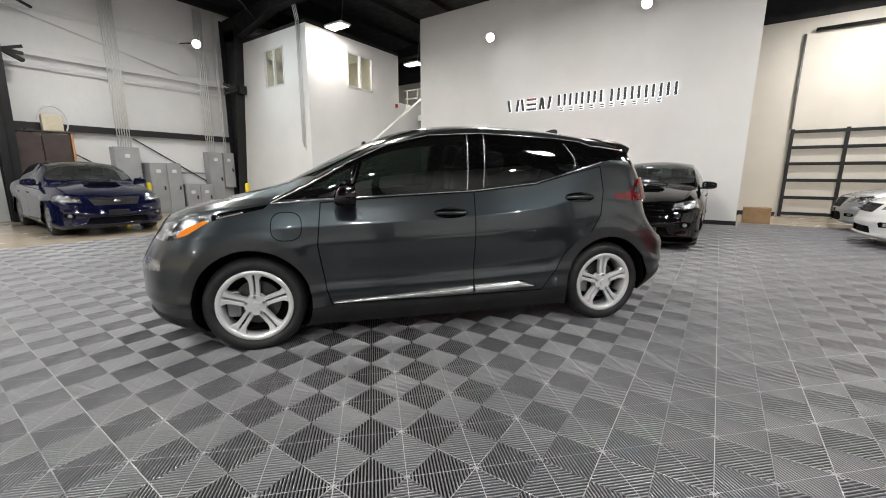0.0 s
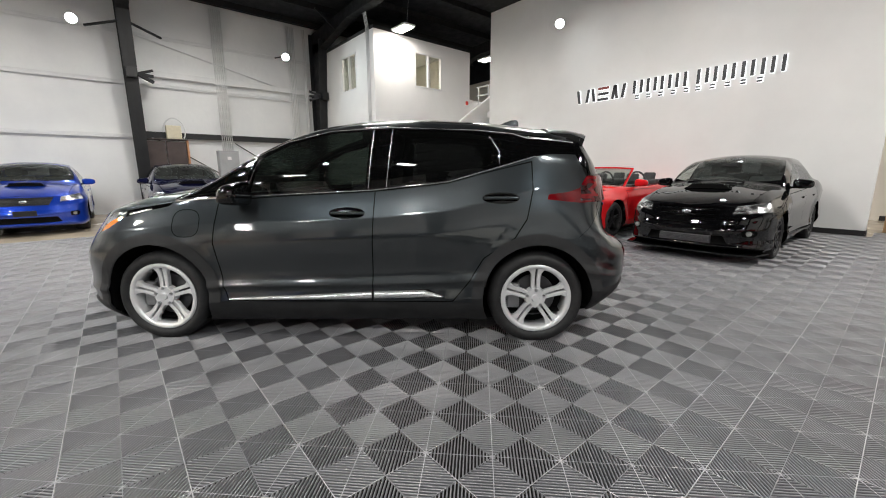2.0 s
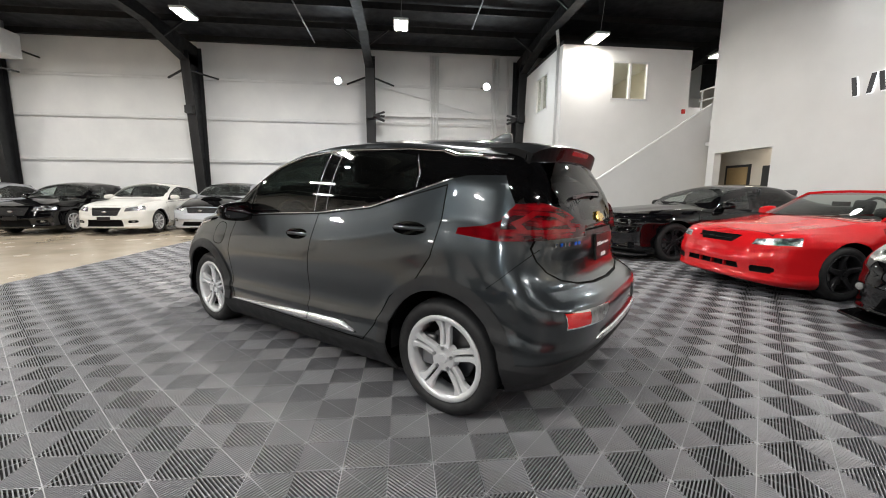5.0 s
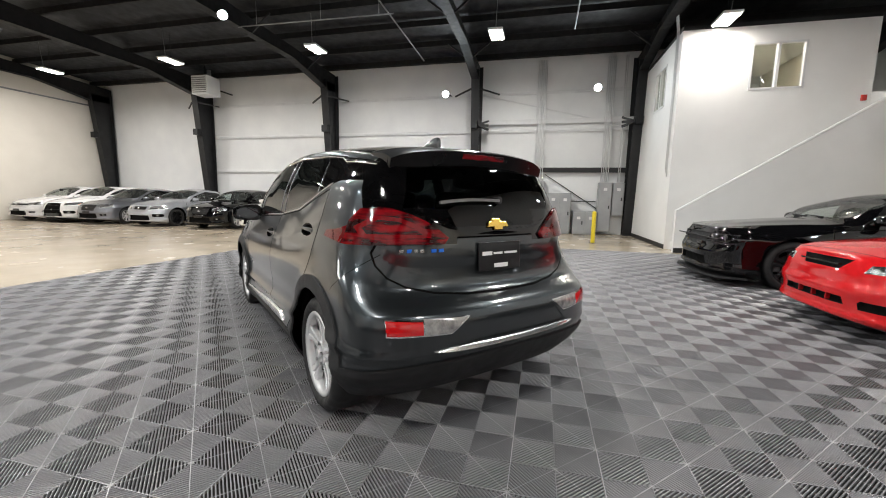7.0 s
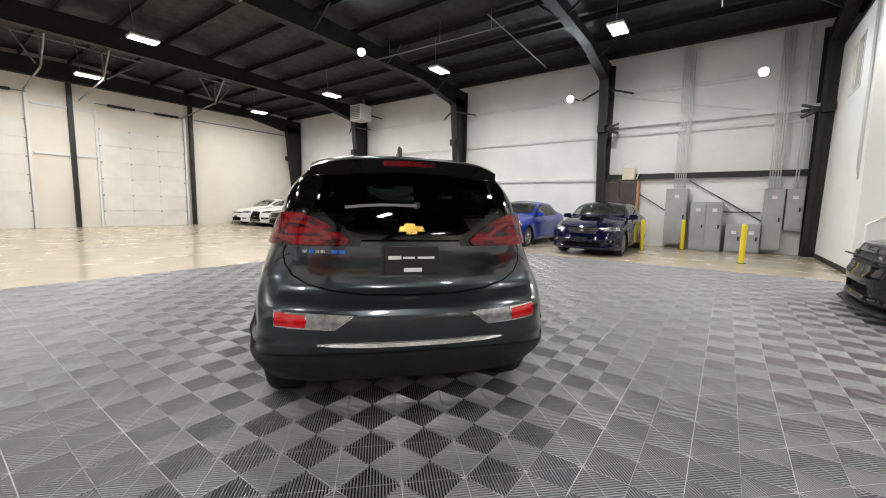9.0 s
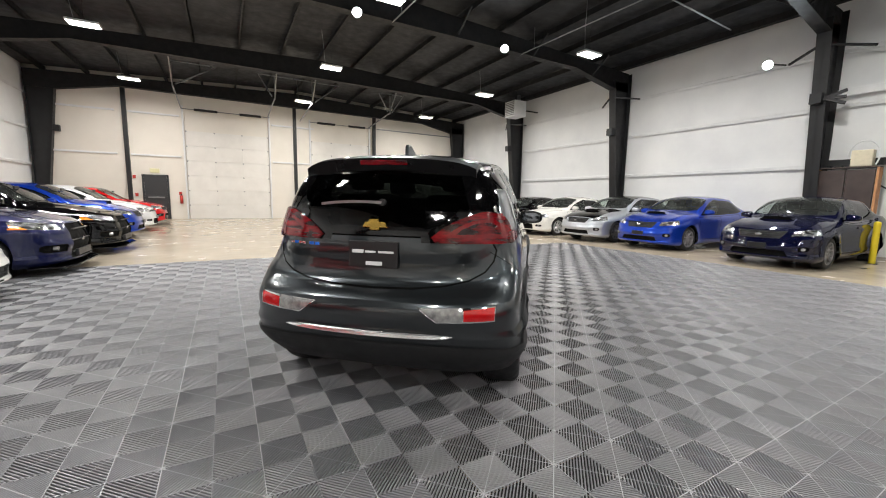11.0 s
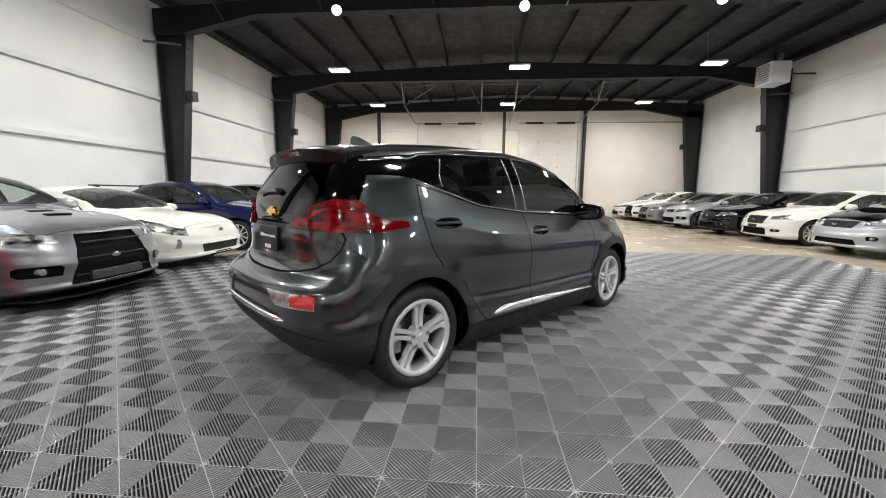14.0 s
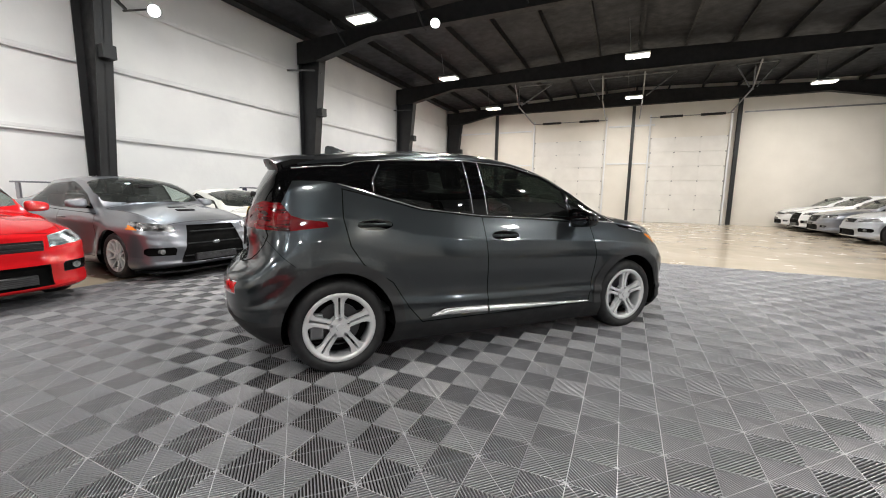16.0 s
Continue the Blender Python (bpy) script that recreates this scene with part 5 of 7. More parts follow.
def build_grey_car():
    s = GREY_CAR
    k = Skin(s, 1.7)
    car = empty("electric_hatchback", pose(0, 0, 0), "dark graphite grey electric hatchback on ribbed grey tiles", "car")
    sideish = lambda f: abs(f.normal.y) > 0.3
    # doors, each with its shut line
    front_door = [(0.44, 0.98), (0.415, 0.70), (0.46, 0.40), (0.49, 0.30), (1.495, 0.30), (1.505, 0.7), (1.52, 1.044), (0.9, 1.012)]
    rear_door = [(1.51, 1.043), (1.497, 0.7), (1.487, 0.30), (2.03, 0.30), (2.13, 0.42), (2.24, 0.60), (2.44, 0.735), (2.52, 0.86), (2.56, 1.05), (2.555, 1.235), (2.30, 1.175), (2.0, 1.096)]
    for name, poly in (("front_door", front_door), ("rear_door", rear_door)):
        k.cut("door_gap", grown(poly, 0.004), "side", sideish)
        k.cut(name, grown(poly, -0.004), "side", sideish)
    # lower cladding, sills and bumper skirt
    k.cut("cladding", [(-1, 0.1), (-1, 0.27), (-0.3, 0.27), (0.5, 0.288), (2.1, 0.292), (2.6, 0.30), (2.75, 0.395), (2.98, 0.40), (3.14, 0.405), (3.26, 0.425), (3.4, 0.435), (3.4, 0.1)], "side", lambda f: True, ["body", "door_gap", "front_door", "rear_door"])
    k.arches(0.072)
    # bright strip along the doors
    k.cut("door_strip", [(0.50, 0.318), (0.50, 0.305), (1.49, 0.318), (1.98, 0.330), (1.93, 0.352), (1.86, 0.386), (1.49, 0.368)], "side", sideish, ["front_door", "rear_door"])
    # side glass
    shell = lambda f: abs(f.normal.y) > 0.25 and f.calc_center_median().z > 0.95
    for hx, hz in ((1.325, 0.900), (2.35, 0.998)):
        k.cut("handle_cup", [(hx + 0.122 * math.cos(a), hz + 0.038 * math.sin(a)) for a in np.linspace(0, 2 * math.pi, 21)[:-1]], "side", sideish, ["front_door", "rear_door"])
    k.cut("bumper_gap", [(3.045, 0.925), (2.93, 0.80), (2.86, 0.74), (2.8625, 0.738), (2.9325, 0.798), (3.0475, 0.9225)], "side", sideish, ["body"])
    k.cut("daylight", [(0.12, 0.984), (0.62, 1.018), (1.5, 1.058), (2.0, 1.112), (2.33, 1.205), (2.60, 1.272), (2.66, 1.284), (2.80, 1.284), (3.1, 1.272), (3.1, 1.37), (2.88, 1.384), (2.60, 1.415), (2.2, 1.448), (1.6, 1.47), (1.2, 1.445), (0.9, 1.372), (0.60, 1.232), (0.36, 1.10), (0.22, 1.03)], "side", shell)
    for poly in ([(0.22, 1.012), (0.60, 1.035), (0.665, 1.225), (0.60, 1.205), (0.40, 1.10)],):
        k.cut("quarter_window", poly, "side", shell, ["daylight"])
    k.cut("front_window", [(0.655, 1.035), (1.44, 1.068), (1.475, 1.452), (1.22, 1.432), (0.93, 1.358), (0.725, 1.262)], "side", shell, ["daylight"])
    k.cut("rear_window", [(1.61, 1.082), (2.0, 1.130), (2.325, 1.220), (2.335, 1.30), (2.27, 1.405), (2.1, 1.436), (1.64, 1.452)], "side", shell, ["daylight"])
    # windscreen
    up = lambda f: f.normal.z > 0.2
    k.cut("windscreen", [(0.22, -0.1), (0.22, 0.1), (0.28, 0.4), (0.40, 0.60), (0.62, 0.60), (0.95, 0.555), (1.16, 0.51), (1.2, 0.3), (1.2, -0.3), (1.16, -0.51), (0.95, -0.555), (0.62, -0.60), (0.40, -0.60), (0.28, -0.4)], "top", up, ["body"])
    # tail: dark glass hatch, lamps, lower panel
    hatch_line = [(-0.662, 1.005), (-0.702, 0.93), (-0.69, 0.868), (-0.645, 0.808), (-0.56, 0.762), (-0.43, 0.732), (-0.25, 0.714), (-0, 0.708), (0.25, 0.714), (0.43, 0.732), (0.56, 0.762), (0.645, 0.808), (0.69, 0.868), (0.702, 0.93), (0.662, 1.005)]
    k.cut_end("hatch_gap", hatch_line, False, ["body"], False, 0.4)
    k.cut_end("hatch", grown(hatch_line, -0.009), False, ["hatch_gap"], False, 0.4)
    k.cut_end("hatch_black", [(-0.72, 1.003), (-0.64, 1.25), (-0.56, 1.41), (0.56, 1.41), (0.64, 1.25), (0.72, 1.003)], False, ["body", "daylight"], False, 0.42)
    k.cut("hatch_black", [(2.94, 1.12), (2.85, 1.30), (2.815, 1.40), (3.4, 1.42), (3.4, 1.12)], "side", lambda f: abs(f.normal.y) > 0.25, ["body", "daylight"])
    k.cut_end("rear_glass", [(-0.565, 1.09), (-0.505, 1.25), (-0.46, 1.385), (0.46, 1.385), (0.505, 1.25), (0.565, 1.09), (0.3, 1.055), (-0.3, 1.055)], False, ["hatch_black"], False, 0.42)
    lamp_zone = lambda f: abs(f.calc_center_median().y) > 0.30 and f.calc_center_median().x > 2.5
    k.cut("tail_lamp", [(2.655, 0.988), (2.664, 1.020), (2.80, 1.036), (2.875, 1.06), (2.93, 1.135), (3.0, 1.145), (3.4, 1.145), (3.4, 0.975), (2.88, 0.964)], "side", lamp_zone)
    for sg in (-1, 1):
        tri = [(sg * 0.2, 1.25), (sg * 0.2, 0.95), (sg * 0.37, 0.96), (sg * 0.335, 1.0), (sg * 0.39, 1.045), (sg * 0.45, 1.083), (sg * 0.52, 1.115), (sg * 0.59, 1.138), (sg * 0.66, 1.15), (sg * 0.66, 1.25)]
        k.cut_end("hatch_black", tri if sg > 0 else tri[::-1], False, ["tail_lamp"], False, 0.3)
    k.cut("lamp_wing", [(2.6, 0.9), (2.885, 0.9), (2.885, 1.2), (2.6, 1.2)], "side", lamp_zone, ["tail_lamp"])
    for sg in (-1, 1):
        # the lit loop lies inside the lens, with the smoked rim round it
        loop = [(sg * y, z) for y, z in ((0.43, 1.000), (0.72, 1.002), (0.735, 1.05), (0.66, 1.105), (0.56, 1.095), (0.48, 1.06), (0.425, 1.02))]
        core = [(sg * y, z) for y, z in ((0.47, 1.016), (0.70, 1.018), (0.71, 1.045), (0.65, 1.085), (0.57, 1.077), (0.50, 1.045))]
        k.cut_end("lamp_band", loop if sg > 0 else loop[::-1], False, ["tail_lamp"], False, 0.6)
        k.cut_end("lamp_core", core if sg > 0 else core[::-1], False, ["lamp_band"], False, 0.6)
    for sg in (-1, 1):
        for nm, a, b in (("rear_reflector", 0.555, 0.715), ("rear_signal", 0.31, 0.55)):
            q = [(sg * (a if a > 0.5 else a + 0.10), 0.576 if a > 0.5 else 0.568), (sg * b, 0.579 if a > 0.5 else 0.574), (sg * b, 0.648), (sg * a, 0.636)]
            k.cut_end(nm, q if sg > 0 else q[::-1], False, ["body"], False, 0.6)
    k.cut_end("bumper_recess", [(-0.295, 0.630), (-0.44, 0.505), (0.44, 0.505), (0.295, 0.630)], False, ["body"], False, 0.3)
    for sg in (-1, 1):
        q = [(sg * 0.302, 0.639), (sg * 0.408, 0.564), (sg * 0.718, 0.573), (sg * 0.718, 0.652)]
        k.cut_end("lamp_rim", q if sg > 0 else q[::-1], False, ["body"], False, 0.6)
    # nose
    nose = lambda f: f.calc_center_median().x < 0.3
    k.cut("headlamp", [(-0.70, 0.745), (-0.58, 0.835), (-0.42, 0.882), (-0.22, 0.912), (-0.24, 0.865), (-0.36, 0.79), (-0.50, 0.742)], "side", lambda f: nose(f) and abs(f.calc_center_median().y) > 0.36)
    k.cut("signal_amber", [(-0.435, 0.765), (-0.36, 0.79), (-0.235, 0.868), (-0.27, 0.872), (-0.36, 0.835), (-0.42, 0.80)], "side", lambda f: nose(f) and abs(f.calc_center_median().y) > 0.4, ["headlamp"])
    k.cut("fender_trim", [(-0.22, 0.87), (-0.22, 0.912), (-0.05, 0.942), (0.12, 0.972), (0.09, 0.945), (-0.1, 0.902)], "side", lambda f: nose(f) and abs(f.normal.y) > 0.2, ["body"])
    k.cut_end("fog_lamp", [(0.56, 0.55), (0.76, 0.56), (0.76, 0.625), (0.60, 0.635)], True, ["body"], True, 0.7)
    k.cut_end("grille", [(-0.5, 0.64), (-0.46, 0.76), (0.46, 0.76), (0.5, 0.64)], True, ["body"])
    k.cut_end("grille", [(-0.55, 0.30), (-0.5, 0.45), (0.5, 0.45), (0.55, 0.30)], True, ["body"])
    # charging flap on the nose wing
    flap = [(0.225 + math.copysign(abs(math.cos(a)) ** 0.72, math.cos(a)) * 0.094, 0.832 + math.copysign(abs(math.sin(a)) ** 0.72, math.sin(a)) * 0.090) for a in np.linspace(0, 2 * math.pi, 29)[:-1]]
    k.cut("flap_gap", grown(flap, 0.003), "side", lambda f: f.normal.y < -0.3, ["body"])
    k.cut("charge_flap", grown(flap, -0.003), "side", lambda f: f.normal.y < -0.3, ["flap_gap"])
    k.finish()
    for n in ("door_gap", "hatch_gap", "flap_gap", "bumper_gap"):
        k.sink(n, 0.012 if n == "hatch_gap" else 0.006)
    k.sink("handle_cup", 0.03)
    for n in ("tail_lamp", "lamp_band", "lamp_core"):
        k.sink(n, -0.02)
    k.sink("bumper_recess", 0.010)
    k.sink("arch_trim", -0.012)
    k.sink("cladding", -0.012)
    P = M["p_grey"]
    k.ribbon([(0.13, 0.985), (0.62, 1.014)], 0.022, 0.006, M["chrome"], car, "belt_moulding", "bright belt moulding")
    k.ribbon([(0.62, 1.012), (1.5, 1.052), (2.0, 1.106), (2.33, 1.199), (2.58, 1.272)], 0.012, 0.005, M["chrome"], car, "belt_moulding", "bright belt moulding")
    k.ribbon([(0.13, 0.99), (0.22, 1.034), (0.36, 1.104), (0.60, 1.238)], 0.022, 0.010, M["chrome"], car, "roof_moulding", "bright roof moulding", tilt=0.5)
    k.ribbon([(0.60, 1.238), (0.9, 1.378), (1.2, 1.451), (1.6, 1.476), (2.2, 1.454), (2.45, 1.43)], 0.012, 0.005, M["chrome"], car, "roof_moulding", "bright roof moulding")
    k.ribbon([(2.45, 1.43), (2.54, 1.40), (2.62, 1.398), (2.86, 1.372)], 0.018, 0.005, M["chrome"], car, "pillar_moulding", "bright pillar moulding")
    for x0, z0, x1, z1 in ((1.462, 1.06, 1.492, 1.46), (1.585, 1.072, 1.62, 1.46)):
        k.ribbon([(x0, z0), (x1, z1)], 0.006, 0.003, M["badge_grey"], car, "pillar_seal")
    k.ribbon([(2.34, 1.225), (2.345, 1.30), (2.28, 1.41)], 0.006, 0.003, M["badge_grey"], car, "pillar_seal")
    k.ribbon([(0.50, 0.312), (1.0, 0.326), (1.483, 0.343)], (0.012, 0.050), 0.016, M["bright_satin"], car, "door_strip", "bright strip along the door", tilt=1.4)
    k.ribbon([(1.498, 0.344), (1.84, 0.354)], 0.050, 0.016, M["bright_satin"], car, "door_strip", "bright strip along the door", tilt=1.4)
    k.ribbon([(1.84, 0.354), (1.96, 0.338)], (0.050, 0.008), 0.016, M["bright_satin"], car, "door_strip", "bright strip along the door", tilt=1.4)
    k.ribbon([(-0.19, 0.893), (-0.03, 0.928)], 0.020, 0.004, M["chrome"], car, "wing_badge", "bright badge strip on the wing trim")
    k.ribbon([(0.62, 1.02), (0.69, 1.27)], 0.03, 0.004, M["gloss_black"], car, "quarter_bar")
    k.take("body", car, P, "body_shell", "dark graphite metallic body shell")
    k.take("underbody", car, M["void"], "underbody")
    k.take("cladding", car, M["plastic"], "lower_cladding", "matt black lower cladding")
    for sg in (-1, 1):
        for n, mat, nm, lb in (("front_door", P, "front_door", "graphite front door"), ("rear_door", P, "rear_door", "graphite rear door"), ("door_gap", M["void"], "door_seal", ""),
                               ("front_window", M["front_tint"], "front_window", "light green glass"), ("rear_window", M["tint"], "rear_window", "dark tinted glass"), ("quarter_window", M["front_tint"], "quarter_window", "light green glass"),
                               ("daylight", M["gloss_black"], "pillar_trim", "gloss black pillar trim"),
                               ("door_strip", M["gloss_black"], "strip_backing", "dark backing of the door strip"), ("tail_lamp", M["tail"], "tail_lamp", "dark red tail lamp"), ("lamp_band", M["tail_mid"], "lamp_band", "bright red lamp band"), ("lamp_wing", M["lamp_wing"], "lamp_wing", "red lamp tip on the flank"), ("lamp_core", M["tail"], "lamp_core", "dark red lamp core"),
                               ("rear_reflector", M["tail_bright"], "rear_reflector", "bright red reflector"), ("rear_signal", M["signal_clear"], "rear_signal", "clear signal lens"), ("headlamp", M["lens"], "headlamp", "clear headlamp"),
                               ("signal_amber", M["amber"], "signal_lens", "amber signal lens"), ("fog_lamp", M["signal_clear"], "fog_lamp", "white fog lamp"), ("fender_trim", M["gloss_black"], "fender_trim", "gloss black wing trim")):
            k.take(n, car, mat, nm, lb, sg)
        for fr in (lambda f: f.calc_center_median().x < 1.6, lambda f: f.calc_center_median().x > 1.6):
            k.take("handle_cup", car, M["gloss_black"], "handle_cup", "dark oval handle recess", sg, fr)
        for fr in (lambda f: f.calc_center_median().x < 1.3, lambda f: f.calc_center_median().x > 1.3):
            k.take("arch_trim", car, M["plastic"], "wheel_arch_trim", "matt black wheel arch trim", sg, fr)
    k.take("windscreen", car, M["front_tint"], "windscreen", "tinted windscreen")
    k.take("hatch", car, P, "tailgate", "graphite tailgate panel")
    k.take("hatch_gap", car, M["void"], "tailgate_seal")
    k.take("hatch_black", car, M["gloss_black"], "tailgate_trim", "gloss black tailgate surround")
    k.take("rear_glass", car, M["rear_glass"], "rear_window_glass", "very dark rear window")
    for sg in (-1, 1):
        k.take("bumper_gap", car, M["void"], "bumper_seal", "", sg)
    k.take("bumper_recess", car, P, "bumper_recess")
    for sg in (-1, 1):
        k.take("lamp_rim", car, M["chrome"], "reflector_rim", "bright reflector rim", sg)
    k.take("grille", car, M["gloss_black"], "grille", "gloss black grille")
    k.take("flap_gap", car, M["void"], "flap_seal")
    k.take("charge_flap", car, P, "charge_flap", "rounded square graphite charging flap")
    tail_tree = BVHTree.FromBMesh(k.bm)
    k.bm.free()
    wells(car, s)
    cabin(car, s)
    for x in (0.0, s["wb"]):
        for sg in (-1, 1):
            wheel_parts(car, x, sg * 0.868, 0.312, 0.215, (5, 0.004, 0.002), M["alloy"], True, s["wr"])
    side_mirror(car, 0.63, 0.765, 1.03, M["gloss_black"], 1.08)
    for sg in (-1, 1):
        bm = bmesh.new()
        add_beam(bm, (0.57, sg * 0.965, 1.002), (0.67, sg * 0.965, 1.004), 0.008, 0.014)
        part("mirror_strip", bm, M["chrome"], car)
        # door handles in dark cups
        for hx, hz in ((1.325, 0.897), (2.35, 0.998)):
            ye = sg * (0.818 if hx < 2 else 0.806)
            part("door_handle", box((hx - 0.115, ye - 0.012, hz - 0.012), (hx + 0.118, ye + 0.010, hz + 0.012), 0.01), P, car, "graphite door handle", True)
    # roof spoiler
    ws = 0.555
    sp = bmesh.new()
    grid = []
    for y in np.linspace(-ws, ws, 25):
        e = abs(y) / ws
        drop = 0.03 * e**7
        back = 3.03 - 0.08 * e**3
        sec = [(2.70, 1.497 - 0.03 * e**2 - drop), (2.85, 1.487 - 0.03 * e**2 - drop), (back - 0.03, 1.463 - 0.028 * e**2 - drop), (back, 1.45 - 0.028 * e**2 - drop), (back - 0.030, 1.382 - 0.05 * e**2 - drop), (back - 0.075, 1.345 - 0.05 * e**2 - drop), (2.90, 1.31 - 0.05 * e**2 - drop)]
        grid.append([sp.verts.new((x, y, z)) for x, z in sec])
    for a, b in zip(grid, grid[1:]):
        for i in range(3):
            sp.faces.new((a[i], b[i], b[i + 1], a[i + 1]))
    lip = bmesh.new()
    low = [[lip.verts.new(v.co) for v in row[2:]] for row in grid]
    for a, b in zip(low, low[1:]):
        for i in range(1, len(a) - 1):
            lip.faces.new((a[i], b[i], b[i + 1], a[i + 1]))
    for row in (low[0], low[-1]):
        lip.faces.new(row)
    for row in (grid[0], grid[-1]):
        lip.faces.new([lip.verts.new(p) for p in (row[0].co, row[1].co, row[2].co, (2.90, row[2].co.y, row[2].co.z - 0.06))])
    bmesh.ops.recalc_face_normals(sp, faces=sp.faces)
    bmesh.ops.recalc_face_normals(lip, faces=lip.faces)
    spo = part("roof_spoiler", sp, P, car, "graphite roof spoiler with a black lip", True)
    part("spoiler_lip", lip, M["lip_black"], spo, "satin black spoiler lip")
    part("brake_lamp", box((-0.006, -0.15, -0.014), (0.005, 0.15, 0.016), 0.003, Matrix.Translation((3.019, 0, 1.424)) @ pose(0, 0, 0, 0, 24)), M["tail"], spo, "dark red brake lamp")
    bar = bmesh.new()
    rows = []
    for y in np.linspace(-0.50, 0.50, 27):
        e = abs(y) / 0.50
        h = 0.013 * (1 - e**6) + 0.002
        zs = 0.478 + 0.012 * e**2
        row = []
        for z, out in ((zs - h, 0.0), (zs - h * 0.7, 0.014), (zs + h * 0.6, 0.008), (zs + h, 0.0)):
            hit = tail_tree.ray_cast((4.0, y, z), (-1, 0, 0))
            row.append(bar.verts.new(hit[0] + Vector((out + 0.001, 0, 0))))
        rows.append(row)
    for a, b in zip(rows, rows[1:]):
        for i in range(3):
            bar.faces.new((a[i], b[i], b[i + 1], a[i + 1]))
    bmesh.ops.recalc_face_normals(bar, faces=bar.faces)
    part("bumper_strip", bar, M["bright_satin"], car, "bright strip on the rear bumper")
    # shark fin aerial
    fin = slab([(2.33, 1.525), (2.575, 1.51), (2.568, 1.578), (2.552, 1.592), (2.505, 1.588), (2.41, 1.553)], -0.014, 0.014, "xz", 0.006)
    part("aerial", fin, P, car, "graphite shark fin aerial", True)
    # rear wiper, plate and badges
    skin_x = lambda y, z: tail_tree.ray_cast((4.0, y, z), (-1, 0, 0))[0].x
    wp = bmesh.new()
    stops = [(0.03, 1.190), (-0.08, 1.193), (-0.18, 1.192), (-0.27, 1.186), (-0.36, 1.176)]
    for (ya, za), (yb, zb) in zip(stops, stops[1:]):
        add_beam(wp, (skin_x(ya, za) + 0.022, ya, za), (skin_x(yb, zb) + 0.022, yb, zb), 0.020 + 0.012 * ya, 0.015)
    w = part("rear_wiper", wp, M["alloy_grey"], car, "grey rear wiper")
    part("wiper_pivot", rod((skin_x(0.03, 1.19) - 0.02, 0.03, 1.188), (skin_x(0.03, 1.19) + 0.03, 0.03, 1.192), 0.02, 14), M["plastic"], w)
    tilt = Matrix.Translation((skin_x(0.0, 0.895) + 0.004, 0, 0.895)) @ pose(0, 0, 0, 0, -3)
    pl = part("dealer_plate", box((0, -0.152, -0.076), (0.012, 0.152, 0.076), 0.004, tilt), M["plate"], car, "black dealer plate with white bars")
    for y0, y1, z0, z1 in ((-0.13, -0.06, 0.006, 0.026), (-0.05, 0.015, 0.009, 0.021), (0.03, 0.125, 0.009, 0.021), (-0.045, 0.055, -0.062, -0.04)):
        part("print_bar", box((0.012, y0, z0), (0.0135, y1, z1), 0, tilt), M["white_mark"], pl)
    cross_bar = slab([(-0.075, -0.016), (-0.03, -0.016), (-0.03, -0.032), (0.03, -0.032), (0.03, -0.016), (0.075, -0.016), (0.062, 0.016), (0.02, 0.016), (0.02, 0.032), (-0.04, 0.032), (-0.04, 0.016), (-0.062, 0.016)], 0, 0.012, "yz", 0.003)
    bmesh.ops.transform(cross_bar, matrix=Matrix.Translation((skin_x(0.0, 1.062) + 0.002, 0, 1.062)) @ pose(0, 0, 0, 0, -18), verts=cross_bar.verts)
    part("badge", cross_bar, M["gold"], car, "gold badge")
    for i, (y, wd, mt) in enumerate(((-0.585, 0.028, "badge_grey"), (-0.55, 0.028, "badge_blue"), (-0.515, 0.02, "badge_grey"), (-0.488, 0.024, "badge_grey"), (-0.43, 0.03, "badge_blue"), (-0.39, 0.03, "badge_blue"))):
        a = math.atan2(0.12, 0.5)
        part("name_bar", box((0, 0, 0), (0.004, wd, 0.017), 0.001, Matrix.Translation((skin_x(y + wd / 2, 0.94), y, 0.932)) @ pose(0, 0, 0, 0, -2)), M[mt], car)
    return car


grey = build_grey_car()
grey.matrix_world = pose(-2.177, 2.878, -0.004, 0, 0, 48.5) @ Matrix.Diagonal((1.019, 0.995, 1.013, 1)) @ Matrix.Translation((-1.3, 0, 0))


